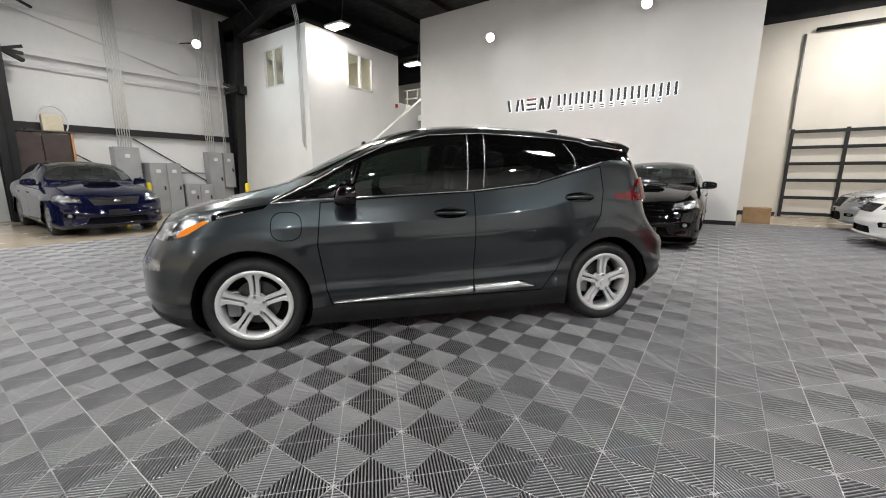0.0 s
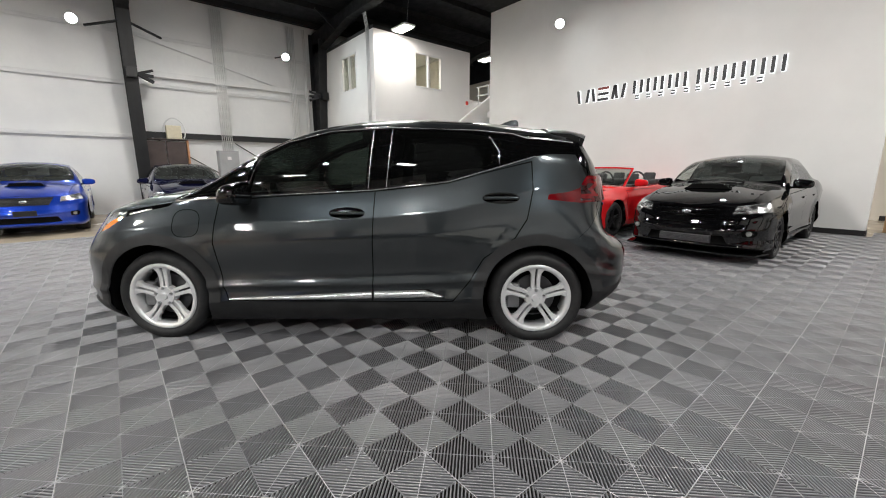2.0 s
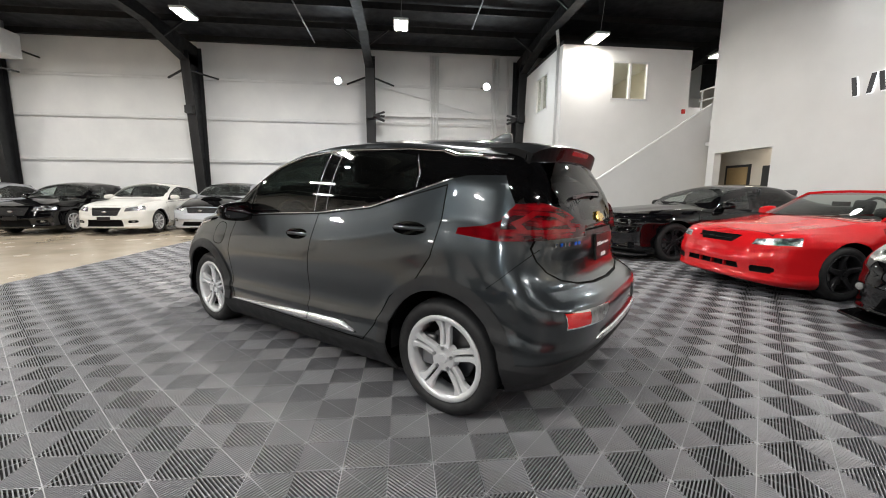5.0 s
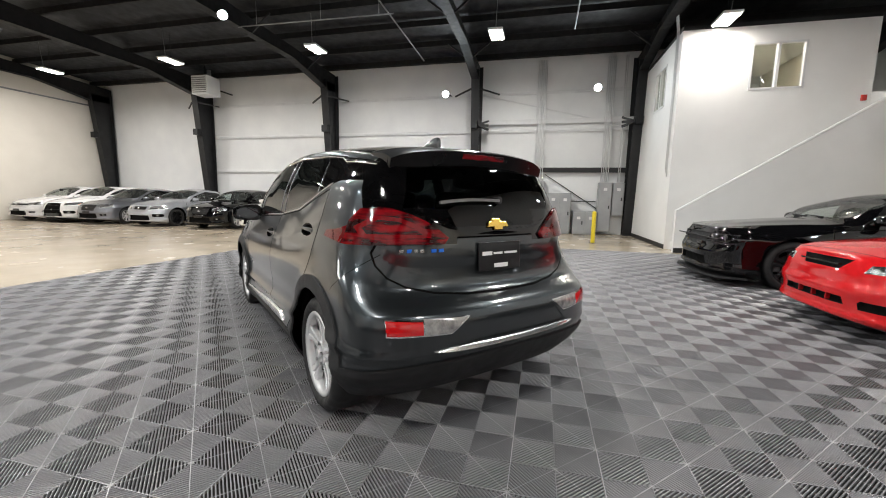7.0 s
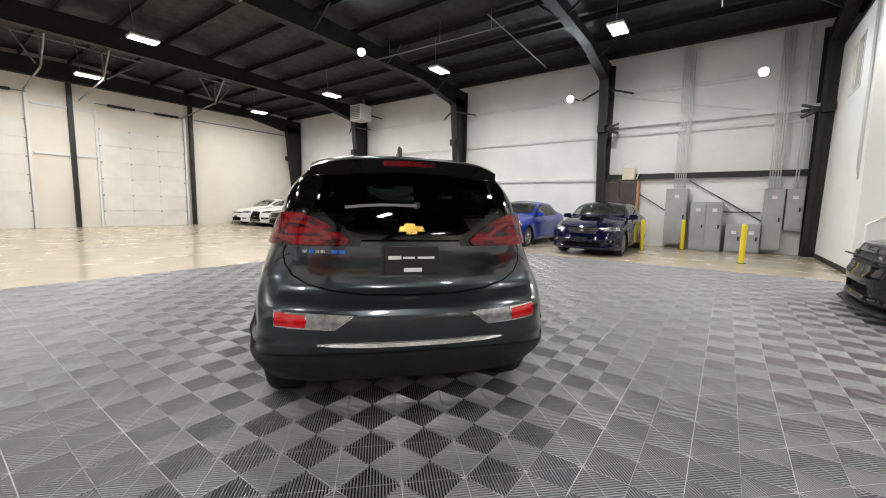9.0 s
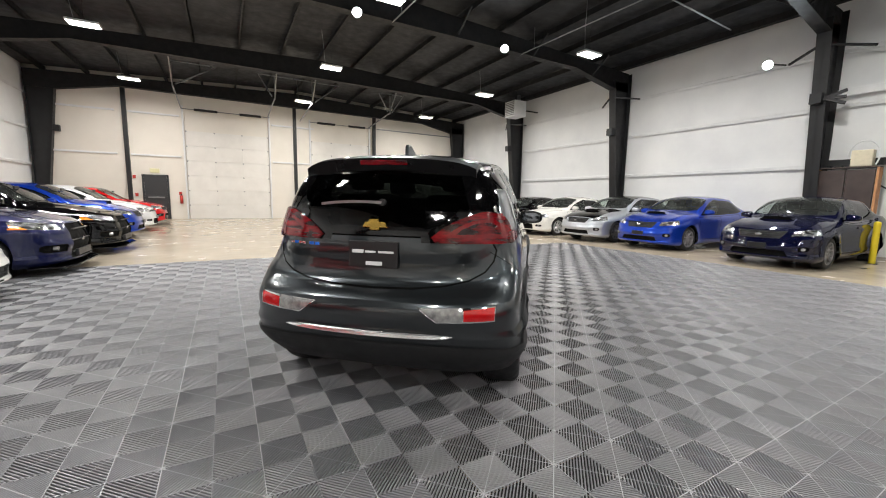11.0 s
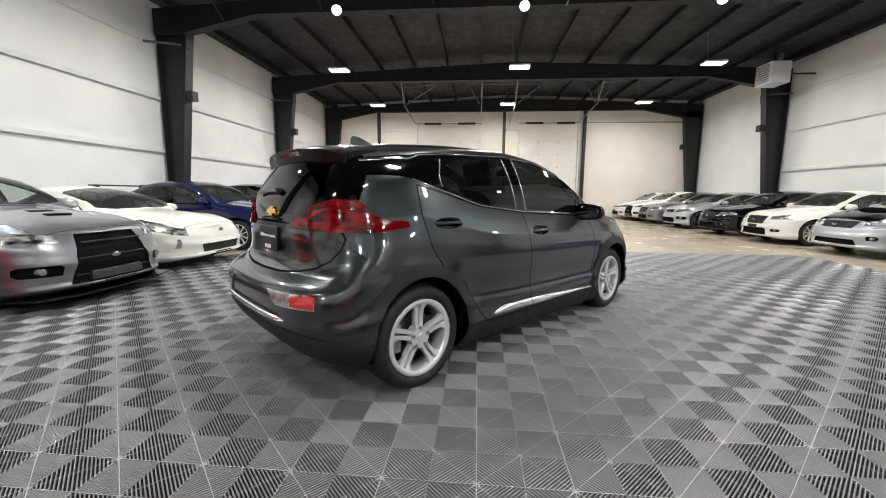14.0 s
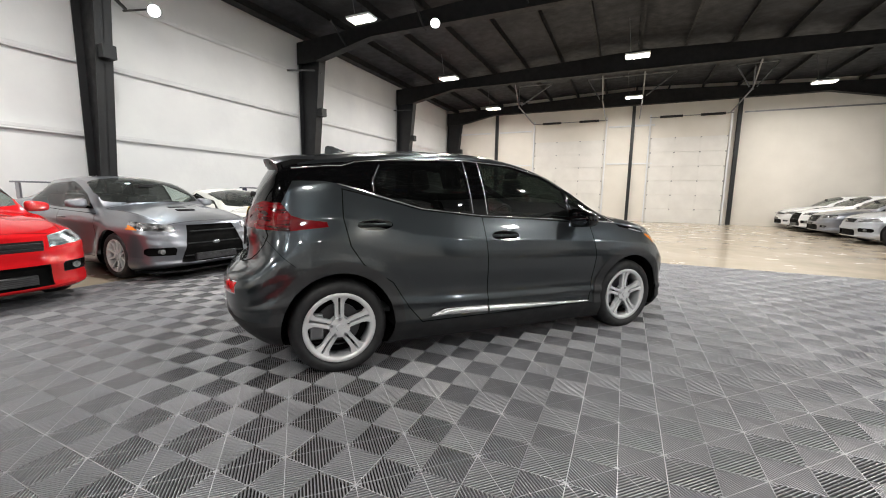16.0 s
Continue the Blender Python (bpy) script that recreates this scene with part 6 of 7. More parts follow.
def car_spec(length, width, height, wb, fo, nose=0.66, hood=0.93, cowl=0.42, roof_a=1.12, roof_b=2.25, deck=2.95, deck_z=1.02, tail_z=0.98, wr=0.32, belt=0.90, rake=0.0, **more):
    """Curves of a plain saloon, coupe or hatchback from its main sizes."""
    w, tail = width / 2, length - fo
    n = -fo
    s = {
        "height": height, "w": w, "wb": wb, "wr": wr, "arch": wr + 0.045, "seat_x": 0.95 + rake, "flare": 0.02,
        "af": 0.50, "ar": 0.34, "nf": 2.6, "nr": 2.8,
        "belt": [(n, nose), (n + 0.25, nose + 0.10), (0.0, hood - 0.10), (cowl, belt), (1.6, belt + 0.02), (2.4, belt + 0.05), (deck, deck_z - 0.04), (tail - 0.1, tail_z - 0.05), (tail, tail_z - 0.08)],
        "under": [(n, 0.20), (n + 0.5, 0.15), (0.5, 0.17), (wb - 0.5, 0.18), (tail, 0.28)],
        "centre": [(n, nose), (n + 0.12, nose + 0.09), (0.0, hood), (cowl - 0.05, hood + 0.06), (cowl + 0.12, hood + 0.14), (roof_a - 0.1, height - 0.07), (roof_a + 0.3, height - 0.008), ((roof_a + roof_b) / 2 + 0.15, height), (roof_b, height - 0.05), (deck - 0.05, deck_z + 0.06), (deck + 0.1, deck_z + 0.015), (tail - 0.08, tail_z), (tail, tail_z - 0.06)],
        "edge": [(n, nose), (n + 0.2, nose + 0.10), (0.0, hood - 0.03), (cowl, hood + 0.0), (cowl + 0.3, hood + 0.21), (roof_a + 0.02, height - 0.115), (roof_a + 0.4, height - 0.07), (roof_b - 0.1, height - 0.10), (roof_b + 0.15, height - 0.2), (deck, deck_z + 0.0), (tail - 0.1, tail_z - 0.02), (tail, tail_z - 0.07)],
        "lean": [(n, 0.84), (0.0, 0.86), (cowl, 0.90), (cowl + 0.4, 0.84), (roof_a + 0.2, 0.755), (roof_b, 0.745), (deck - 0.1, 0.80), (deck + 0.2, 0.86), (tail, 0.86)],
        "front": [(0, n + 0.07), (0.05, n - 0.004), (0.10, n - 0.002), (0.16, n + 0.022), (0.36, n + 0.016), (0.50, n), (0.56, n + 0.004), (0.64, n + 0.032), (0.80, n + 0.06), (1, n + 0.13)],
        "rear": [(0, tail - 0.14), (0.2, tail - 0.02), (0.5, tail), (0.8, tail - 0.06), (1, tail - 0.11)],
        "width": [(0, w - 0.07), (0.12, w - 0.012), (0.2, w - 0.004), (0.27, w - 0.016), (0.5, w - 0.018), (0.68, w - 0.006), (0.76, w), (0.79, w - 0.003), (0.9, w - 0.032), (1, w - 0.085)],
        "taper": [(n, 0.94), (n + 0.5, 0.985), (0.2, 1.0), (wb, 1.0), (tail - 0.4, 0.985), (tail, 0.93)],
    }
    s["bulge"] = 0.014
    s.update(more)
    s.update(dict(n=n, tail=tail, cowl=cowl, roof_a=roof_a, roof_b=roof_b, deck=deck, deck_z=deck_z, belt_z=belt, hood=hood, nose=nose, length=length))
    return s


def base_car(s, name, label, mat, look_of):
    """A saloon, coupe or open car with glass, lamps, grille, wheels and cabin. look_of: what sets its face apart."""
    k = Skin(s, 1.0)
    car = empty(name, pose(0, 0, 0), label, "car", look_of.get("group", ""))
    n, w, b, h, c, ra, rb, dk = s["n"], s["w"], s["belt_z"], s["height"], s["cowl"], s["roof_a"], s["roof_b"], s["deck"]
    sideish = lambda f: abs(f.normal.y) > 0.3
    shell = lambda f: abs(f.normal.y) > 0.22 and f.calc_center_median().z > b - 0.08
    is_open = look_of.get("open", False)
    two = look_of.get("doors", 4) == 2
    if two:
        doors = [[(0.42, b - 0.05), (0.40, 0.6), (0.46, 0.30), (1.70, 0.30), (1.82, 0.6), (1.84, b - 0.04), (1.1, b - 0.03)]]
    else:
        doors = [[(0.42, b - 0.05), (0.40, 0.6), (0.46, 0.30), (1.45, 0.30), (1.46, b - 0.02), (0.9, b - 0.035)],
                 [(1.46, b - 0.02), (1.45, 0.30), (s["wb"] - 0.52, 0.30), (s["wb"] - 0.37, 0.52), (s["wb"] - 0.12, 0.72), (s["wb"] - 0.1, b + 0.03)]]
    for i, poly in enumerate(doors):
        k.cut("door_gap", grown(poly, 0.004), "side", sideish)
        k.cut("door_%d" % i, grown(poly, -0.004), "side", sideish)
    k.arches()
    if not is_open:
        glassp = [(c + 0.18, b + 0.02), (1.45, b + 0.03), (rb - 0.05, b + 0.075), (rb + 0.22, b + 0.12), (rb + 0.06, h - 0.26), (rb - 0.22, h - 0.165), (ra + 0.3, h - 0.135), (ra + 0.0, h - 0.22), (c + 0.45, b + 0.20)]
        k.cut("daylight", grown(glassp, 0.018), "side", shell)
        front = [p for p in glassp]
        k.cut("front_window", [(c + 0.22, b + 0.03), (1.43, b + 0.035), (1.46, h - 0.13), (ra + 0.3, h - 0.15), (ra, h - 0.235), (c + 0.47, b + 0.20)], "side", shell, ["daylight"])
        k.cut("rear_window", [(1.50, b + 0.04), (rb - 0.06, b + 0.085), (rb + 0.17, b + 0.13), (rb + 0.03, h - 0.27), (rb - 0.24, h - 0.18), (1.53, h - 0.15)], "side", shell, ["daylight"])
        up = lambda f: f.normal.z > 0.12
        yw = w * 0.80
        k.cut("windscreen", [(c + 0.02, 0.0), (c + 0.05, yw * 0.6), (c + 0.16, yw * 0.97), (c + 0.36, yw * 0.98), (ra - 0.06, yw * 0.90), (ra + 0.0, yw * 0.80), (ra + 0.03, 0.0), (ra + 0.0, -yw * 0.80), (ra - 0.06, -yw * 0.90), (c + 0.36, -yw * 0.98), (c + 0.16, -yw * 0.97), (c + 0.05, -yw * 0.6)], "top", up, ["body"])
        k.cut("back_glass", [(rb + 0.04, -yw * 0.72), (dk - 0.1, -yw * 0.82), (dk - 0.1, yw * 0.82), (rb + 0.04, yw * 0.72)], "top", lambda f: up(f) and abs(f.normal.y) < 0.6, ["body"])
    # lamps and openings of the nose
    L = look_of
    zl, zh = L.get("lamp_z", (0.62, 0.74))
    yo, yi = w * 0.97, L.get("lamp_in", w * 0.52)
    if L.get("lamp_top"):
        for sg in (1, -1):
            q = [(n + 0.14, 0.54), (n + 0.36, 0.60), (n + 0.60, 0.655), (n + 0.90, 0.755), (n + 0.80, 0.80), (n + 0.45, 0.735), (n + 0.20, 0.64)]
            k.cut("headlamp", q, "side", lambda f, sg=sg: f.calc_center_median().y * sg > 0.5, ["body"])
            q = [(sg * 0.74, 0.36), (sg * 0.80, 0.36), (sg * 0.77, 0.50), (sg * 0.73, 0.50)]
            k.cut_end("day_lamp", q if sg > 0 else q[::-1], True, ["body"], False, 0.6)
    for sg in () if L.get("lamp_top") else (1, -1):
        q = [(sg * yi, zl + 0.01), (sg * (yo + 0.02), zl + L.get("lamp_rise", 0.05)), (sg * (yo + 0.02), zh + L.get("lamp_rise", 0.05) + 0.02), (sg * (yi + 0.02), zh)]
        k.cut_end("headlamp", q if sg > 0 else q[::-1], True, ["body"], False, L.get("lamp_back", 0.55))
        if L.get("amber"):
            q = [(sg * (yo - 0.03), zl + 0.02), (sg * (yo + 0.02), zl + 0.02), (sg * (yo + 0.02), zh + 0.10), (sg * (yo - 0.015), zh + 0.10)]
            k.cut_end("amber_corner", q if sg > 0 else q[::-1], True, ["headlamp"], False, L.get("lamp_back", 0.55))
        if L.get("fog", True):
            fa, fb, fc, fd = L.get("fog_box", (0.60, 0.92, 0.36, 0.47))
            q = [(sg * (w * (fa + 0.01)), fc), (sg * (w * (fb - 0.03)), fc), (sg * w * fb, fc + 0.03), (sg * w * fb, fd - 0.02), (sg * w * (fb - 0.03), fd), (sg * w * (fa + 0.03), fd), (sg * w * fa, fd - 0.025)]
            k.cut_end("side_intake", q if sg > 0 else q[::-1], True, ["body"], False, 0.5)
    g = L["grille"]
    k.cut_end("grille", [(-g[0], g[1]), (-g[2], g[3]), (g[2], g[3]), (g[0], g[1])], True, ["body"], False, 0.5)
    g = L.get("intake", (w * 0.5, 0.24, w * 0.46, 0.42))
    k.cut_end("intake", [(-g[0], g[1]), (-g[2], g[3]), (g[2], g[3]), (g[0], g[1])], True, ["body"], False, 0.5)
    for sg in (1, -1):
        q = [(sg * w * 0.55, 0.72), (sg * (w + 0.02), 0.72), (sg * (w + 0.02), 0.88), (sg * w * 0.55, 0.86)]
        k.cut_end("tail_lamp", q if sg > 0 else q[::-1], False, ["body"], False, 0.45)
    if s.get("dark_roof"):
        k.cut("roof", [(ra + 0.0, -w), (rb + 0.05, -w), (rb + 0.05, w), (ra + 0.0, w)], "top", lambda f: f.normal.z > 0.6 and f.calc_center_median().z > h - 0.14, ["body"])
    if L.get("dark_hood"):
        k.cut("hood", [(n + 0.22, -w * 0.7), (c - 0.02, -w * 0.78), (c - 0.02, w * 0.78), (n + 0.22, w * 0.7)], "top", lambda f: f.normal.z > 0.5, ["body"])
    else:
        hood_poly = [(n + 0.22, -w * 0.7), (c - 0.02, -w * 0.82), (c - 0.02, w * 0.82), (n + 0.22, w * 0.7)]
        k.cut("hood_gap", grown(hood_poly, 0.004), "top", lambda f: f.normal.z > 0.5, ["body"])
        k.cut("hood", grown(hood_poly, -0.004), "top", lambda f: f.normal.z > 0.5, ["hood_gap"])
    if is_open:
        k.cut("cockpit", [(c + 0.55, -w * 0.72), (dk - 0.3, -w * 0.72), (dk - 0.3, w * 0.72), (c + 0.55, w * 0.72)], "top", lambda f: f.normal.z > 0.3, ["body", "hood_gap"])
        doomed = [f for f in k.bm.faces if f[k.layer] == k.tag("cockpit")]
        bmesh.ops.delete(k.bm, geom=doomed, context="FACES")
    k.finish()
    for nm, d in (("door_gap", 0.006), ("hood_gap", 0.006), ("grille", 0.03), ("intake", 0.05), ("side_intake", 0.03)):
        k.sink(nm, d)
    k.take("body", car, mat, "body_shell")
    k.take("underbody", car, M["void"], "underbody")
    k.take("roof", car, M["p_black"], "roof", "black roof panel")
    k.take("hood", car, L.get("hood_mat") or (M["p_black"] if L.get("dark_hood") else mat), "bonnet", "black bonnet" if L.get("dark_hood") else "")
    k.take("hood_gap", car, M["void"], "bonnet_seal")
    gm = L.get("glass", M["clear"])
    for sg in (-1, 1):
        k.take("door_0", car, mat, "front_door", "", sg)
        k.take("door_1", car, mat, "rear_door", "", sg)
        for nm, mt, pn, lb in (("door_gap", M["void"], "door_seal", ""), ("front_window", gm, "front_window", ""), ("rear_window", M["tint"], "rear_window", ""), ("daylight", M["gloss_black"], "pillar_trim", "gloss black window surround"),
                               ("headlamp", L.get("lamp_mat", M["lens"]), "headlamp", "clear headlamp"), ("amber_corner", M["amber"], "amber_corner", "amber corner lens"), ("day_lamp", M["signal_clear"], "day_lamp", "upright clear lamp strip"), ("tail_lamp", M["tail"], "tail_lamp", "red tail lamp"), ("side_intake", M["void"], "side_intake", "dark bumper opening")):
            k.take(nm, car, mt, pn, lb, sg)
    k.take("windscreen", car, gm, "windscreen", "lightly tinted windscreen")
    k.take("back_glass", car, M["tint"], "back_window")
    k.take("grille", car, L.get("grille_mat", M["plastic"]), "grille", "dark grille")
    k.take("intake", car, M["void"], "lower_intake", "dark lower intake")
    k.bm.free()
    wells(car, s)
    cabin(car, s)
    for x in (0.0, s["wb"]):
        for sg in (-1, 1):
            wheel_parts(car, x, sg * (w - 0.012), s["wr"], 0.22, L.get("wheel", (10, 0, 0.016)), L.get("rim", M["alloy_grey"]), False)
    side_mirror(car, c + 0.32, w - 0.09, b + 0.09, L.get("mirror", mat), 1.0)
    xn = n
    # details of the face
    g = L["grille"]
    for i in range(L.get("bars", 3)):
        z = g[1] + (g[3] - g[1]) * (i + 0.5) / L.get("bars", 3)
        hw = (g[0] + (g[2] - g[0]) * (i + 0.5) / L.get("bars", 3)) * 0.94
        part("grille_bar", box((xn + 0.055, -hw, z - 0.008), (xn + 0.085, hw, z + 0.008), 0.003), L.get("bar_mat", M["plastic"]), car)
    if L.get("badge", True):
        bm = bmesh.new()
        zz = L.get("badge_z", (g[1] + g[3]) / 2)
        bmesh.ops.create_uvsphere(bm, u_segments=14, v_segments=8, radius=1, matrix=Matrix.Translation((xn + 0.035, 0, zz)) @ Matrix.Diagonal((0.012, 0.06, 0.03, 1)))
        part("badge", bm, M["badge_grey"], car, "plain silver badge", True)
    if L.get("core"):
        part("cooler_core", box((xn + 0.022, -0.31, 0.265), (xn + 0.08, 0.31, 0.36), 0.004), M["core"], car, "bare aluminium cooler core")
        for i in range(5):
            part("core_fin", box((xn + 0.017, -0.31, 0.268 + i * 0.018), (xn + 0.022, 0.31, 0.276 + i * 0.018)), M["disc"], car)
    if L.get("scoop"):
        sc = bmesh.new()
        x0, hz = -0.18, s["hood"]
        pts = [(x0, hz + 0.052), (x0 + 0.14, hz + 0.068), (x0 + 0.42, hz + 0.066), (x0 + 0.62, hz + 0.03)]
        rows = []
        for y in np.linspace(-0.32, 0.32, 13):
            e = (abs(y) / 0.32) ** 3
            rows.append([sc.verts.new((x, y * (1 - 0.2 * i / 3), z - e * 0.085)) for i, (x, z) in enumerate(pts)])
        for a, q in zip(rows, rows[1:]):
            for i in range(3):
                sc.faces.new((a[i], q[i], q[i + 1], a[i + 1]))
        bmesh.ops.recalc_face_normals(sc, faces=sc.faces)
        so = part("bonnet_scoop", sc, M["p_black"] if L.get("dark_hood") else mat, car, "", True)
        part("scoop_mouth", slab([(-0.27, hz - 0.015), (0.27, hz - 0.015), (0.22, hz + 0.044), (-0.22, hz + 0.044)], x0 + 0.006, x0 + 0.03, "yz"), M["void"], so, "dark scoop mouth")
    if L.get("vents"):
        for y0 in (-0.13,):
            for x0 in (-0.26, -0.04):
                zv = s["hood"] + s["bulge"] + 0.145 * x0
                bm = box((0, y0, -0.012), (0.075, y0 + 0.26, 0.004), 0.004, Matrix.Translation((x0, 0, zv)) @ pose(0, 0, 0, 0, -8))
                part("bonnet_vent", bm, M["void"], car, "dark bonnet vent")
    if L.get("splitter"):
        bm = slab([(n - 0.03, -0.5), (n + 0.1, -w * 0.9), (n + 0.45, -w * 0.98), (n + 0.45, w * 0.98), (n + 0.1, w * 0.9), (n - 0.03, 0.5)], 0.135, 0.16, "xy", 0.004)
        part("splitter", bm, L.get("splitter_mat", M["gloss_black"]), car, "thin lip below the bumper")
    if L.get("plate"):
        part("front_plate", box((n - 0.012, -0.16, 0.40), (n + 0.01, 0.16, 0.50), 0.004), M["plate"], car, "black plate")
    if L.get("wing"):
        wg = part("rear_wing", box((s["tail"] - 0.34, -w * 0.8, s["deck_z"] + 0.24), (s["tail"] - 0.10, w * 0.8, s["deck_z"] + 0.27), 0.01), mat, car)
        for sg in (-1, 1):
            part("wing_stay", box((s["tail"] - 0.30, sg * w * 0.72 - 0.015, s["deck_z"] - 0.05), (s["tail"] - 0.14, sg * w * 0.72 + 0.015, s["deck_z"] + 0.24), 0.006), mat, wg)
    # door handles
    for hx in ((1.55,) if two else (1.22, 2.12)):
        for sg in (-1, 1):
            part("door_handle", box((hx, sg * (w - 0.012) - 0.02, b - 0.135), (hx + 0.19, sg * (w - 0.012) + 0.02, b - 0.108), 0.008), mat, car)
    # lamp insides
    for i in range(L.get("teeth", 0)):
        y = -0.2 + 0.2 * i
        part("intake_rib", box((xn + 0.03, y - 0.008, 0.335), (xn + 0.07, y + 0.008, 0.405), 0.004), mat, car)
    for y in L.get("round_lamps", ()):
        for sg in (-1, 1):
            xl = n + 0.09 + s["af"] * (1 - (1 - (y / (w * 0.96)) ** s["nf"]) ** (1 / s["nf"]))
            part("lamp_ring", rod((xl - 0.012, sg * y, 0.712), (xl + 0.05, sg * y, 0.712), 0.062, 20), M["alloy_dark"], car)
            part("round_lamp", rod((xl - 0.018, sg * y, 0.712), (xl - 0.012, sg * y, 0.712), 0.048, 20), M["lens"], car, "round headlamp")
    if L.get("fog", True) and not is_open:
        # round fog lamps deep in the bumper openings
        fa, fb, fc, fd = L.get("fog_box", (0.60, 0.92, 0.36, 0.47))
        y, z = w * (fa + fb) / 2, (fc + fd) / 2
        xl = n + 0.03 + s["af"] * (1 - (1 - (y / w) ** s["nf"]) ** (1 / s["nf"]))
        for sg in (-1, 1):
            part("fog_lamp", rod((xl, sg * y, z), (xl + 0.06, sg * y, z), min(0.034, (fd - fc) * 0.36), 18), M["signal_clear"], car, "round fog lamp")
    for y in (-0.3, 0.05):
        bm = bmesh.new()
        add_beam(bm, (c + 0.02, y, s["hood"] + 0.085), (c + 0.06, y + 0.45, s["hood"] + 0.10), 0.02, 0.015)
        part("wiper", bm, M["plastic"], car)
    if is_open:
        fr = bmesh.new()
        zc, yc = s["hood"] + 0.06, w * 0.80
        pts = [(c + 0.08, -yc, zc - 0.04), (c + 0.63, -yc * 0.86, h - 0.03), (c + 0.585, -yc * 0.45, h - 0.008), (c + 0.565, 0, h - 0.002), (c + 0.585, yc * 0.45, h - 0.008), (c + 0.63, yc * 0.86, h - 0.03), (c + 0.08, yc, zc - 0.04)]
        for a, q in zip(pts, pts[1:]):
            add_beam(fr, a, q, 0.036, 0.034)
        wf = part("screen_frame", fr, mat, car)
        ws = bmesh.new()
        base = [(c - 0.12 + 0.16 * (y / yc) ** 2, y, zc) for y in np.linspace(-yc, yc, 9)]
        up2 = [(c + 0.56 + 0.07 * (y / yc) ** 2, y * 0.86, h - 0.02 - 0.01 * (y / yc) ** 2) for y in np.linspace(-yc, yc, 9)]
        va, vb = [ws.verts.new(p) for p in base], [ws.verts.new(p) for p in up2]
        for i in range(8):
            ws.faces.new((va[i], va[i + 1], vb[i + 1], vb[i]))
        part("windscreen", ws, M["open_screen"], car, "clear windscreen", True)
        part("folded_top", box((dk - 0.45, -w * 0.7, b + 0.0), (dk - 0.05, w * 0.7, b + 0.14), 0.05), M["seat"], car, "folded black fabric top")
        part("cockpit_tub", box((c + 0.55, -w * 0.74, 0.3), (dk - 0.28, w * 0.74, 0.32)), M["cabin"], car)
        for sg in (-1, 1):
            part("cockpit_side", box((c + 0.55, sg * w * 0.74 - 0.01, 0.3), (dk - 0.28, sg * w * 0.74 + 0.01, b - 0.02)), M["cabin"], car)
        for y in (-0.36, 0.36):
            hoops = bmesh.new()
            rings = []
            for a in np.linspace(0, math.pi, 13):
                c0, n0 = Vector((1.95, y + 0.2 * math.cos(a), b + 0.05 + 0.25 * math.sin(a))), Vector((0, math.cos(a), math.sin(a)))
                rings.append([hoops.verts.new(c0 + n0 * 0.02 * math.cos(p) + Vector((0.02 * math.sin(p), 0, 0))) for p in np.linspace(0, 2 * math.pi, 9)[:-1]])
            for a, q in zip(rings, rings[1:]):
                for i in range(8):
                    hoops.faces.new((a[i], a[(i + 1) % 8], q[(i + 1) % 8], q[i]))
            bmesh.ops.recalc_face_normals(hoops, faces=hoops.faces)
            part("roll_hoop", hoops, M["seat"], car, "black padded roll hoop", True)
    return car


def recolour(car, pairs):
    """Gives one copy paint of its own: each part whose material is a key gets a mesh copy with the other."""
    for o in car.children_recursive:
        if o.type == "MESH" and o.data.materials and o.data.materials[0] in pairs:
            o.data = o.data.copy()
            o.data.materials[0] = pairs[o.data.materials[0]]
    return car


rally = car_spec(4.45, 1.78, 1.475, 2.625, 0.93, nose=0.64, hood=0.97, belt=0.93, cowl=0.42, roof_b=2.45, deck=3.05, deck_z=1.08, tail_z=1.02, wr=0.32)
winged = car_spec(4.52, 1.81, 1.48, 2.65, 0.94, nose=0.68, hood=0.97, belt=0.95, cowl=0.40, deck_z=1.10, tail_z=1.06, wr=0.325)
winged_old = car_spec(4.49, 1.77, 1.45, 2.625, 0.92, nose=0.66, hood=0.93, belt=0.92, deck_z=1.06, tail_z=1.02, wr=0.32)
low_coupe = car_spec(4.25, 1.85, 1.315, 2.55, 0.86, nose=0.58, hood=0.86, belt=0.84, cowl=0.55, roof_a=1.35, roof_b=1.9, deck=3.0, deck_z=0.97, tail_z=0.93, wr=0.33, back_seat=False, rake=0.35)
muscle = car_spec(5.0, 1.92, 1.44, 2.95, 0.98, nose=0.78, hood=0.98, belt=0.95, cowl=0.60, roof_a=1.35, roof_b=2.35, deck=3.25, deck_z=1.06, tail_z=1.04, wr=0.36, rake=0.3, nf=3.2)
pony = car_spec(4.65, 1.86, 1.29, 2.57, 0.95, nose=0.68, hood=0.90, belt=0.90, cowl=0.50, roof_a=1.2, roof_b=2.2, deck=2.75, deck_z=0.97, tail_z=0.95, wr=0.33, rake=0.15, nf=2.9)
# the open car has no roof: its top follows the waistline
pony["centre"] = pony["centre"][:3] + [(0.45, 0.95), (1.0, 0.93), (2.0, 0.93), (2.9, 0.98), (pony["tail"] - 0.08, 0.95), (pony["tail"], 0.89)]
pony["edge"] = pony["edge"][:3] + [(0.5, 0.93), (1.0, 0.91), (2.0, 0.91), (2.9, 0.96), (pony["tail"] - 0.08, 0.93), (pony["tail"], 0.88)]
saloon = car_spec(4.55, 1.78, 1.43, 2.65, 0.90, nose=0.66, hood=0.92, belt=0.91, wr=0.32)
coupe = car_spec(4.6, 1.80, 1.42, 2.76, 0.80, nose=0.66, hood=0.93, belt=0.91, cowl=0.48, roof_a=1.25, roof_b=2.3, deck=3.05, wr=0.33)
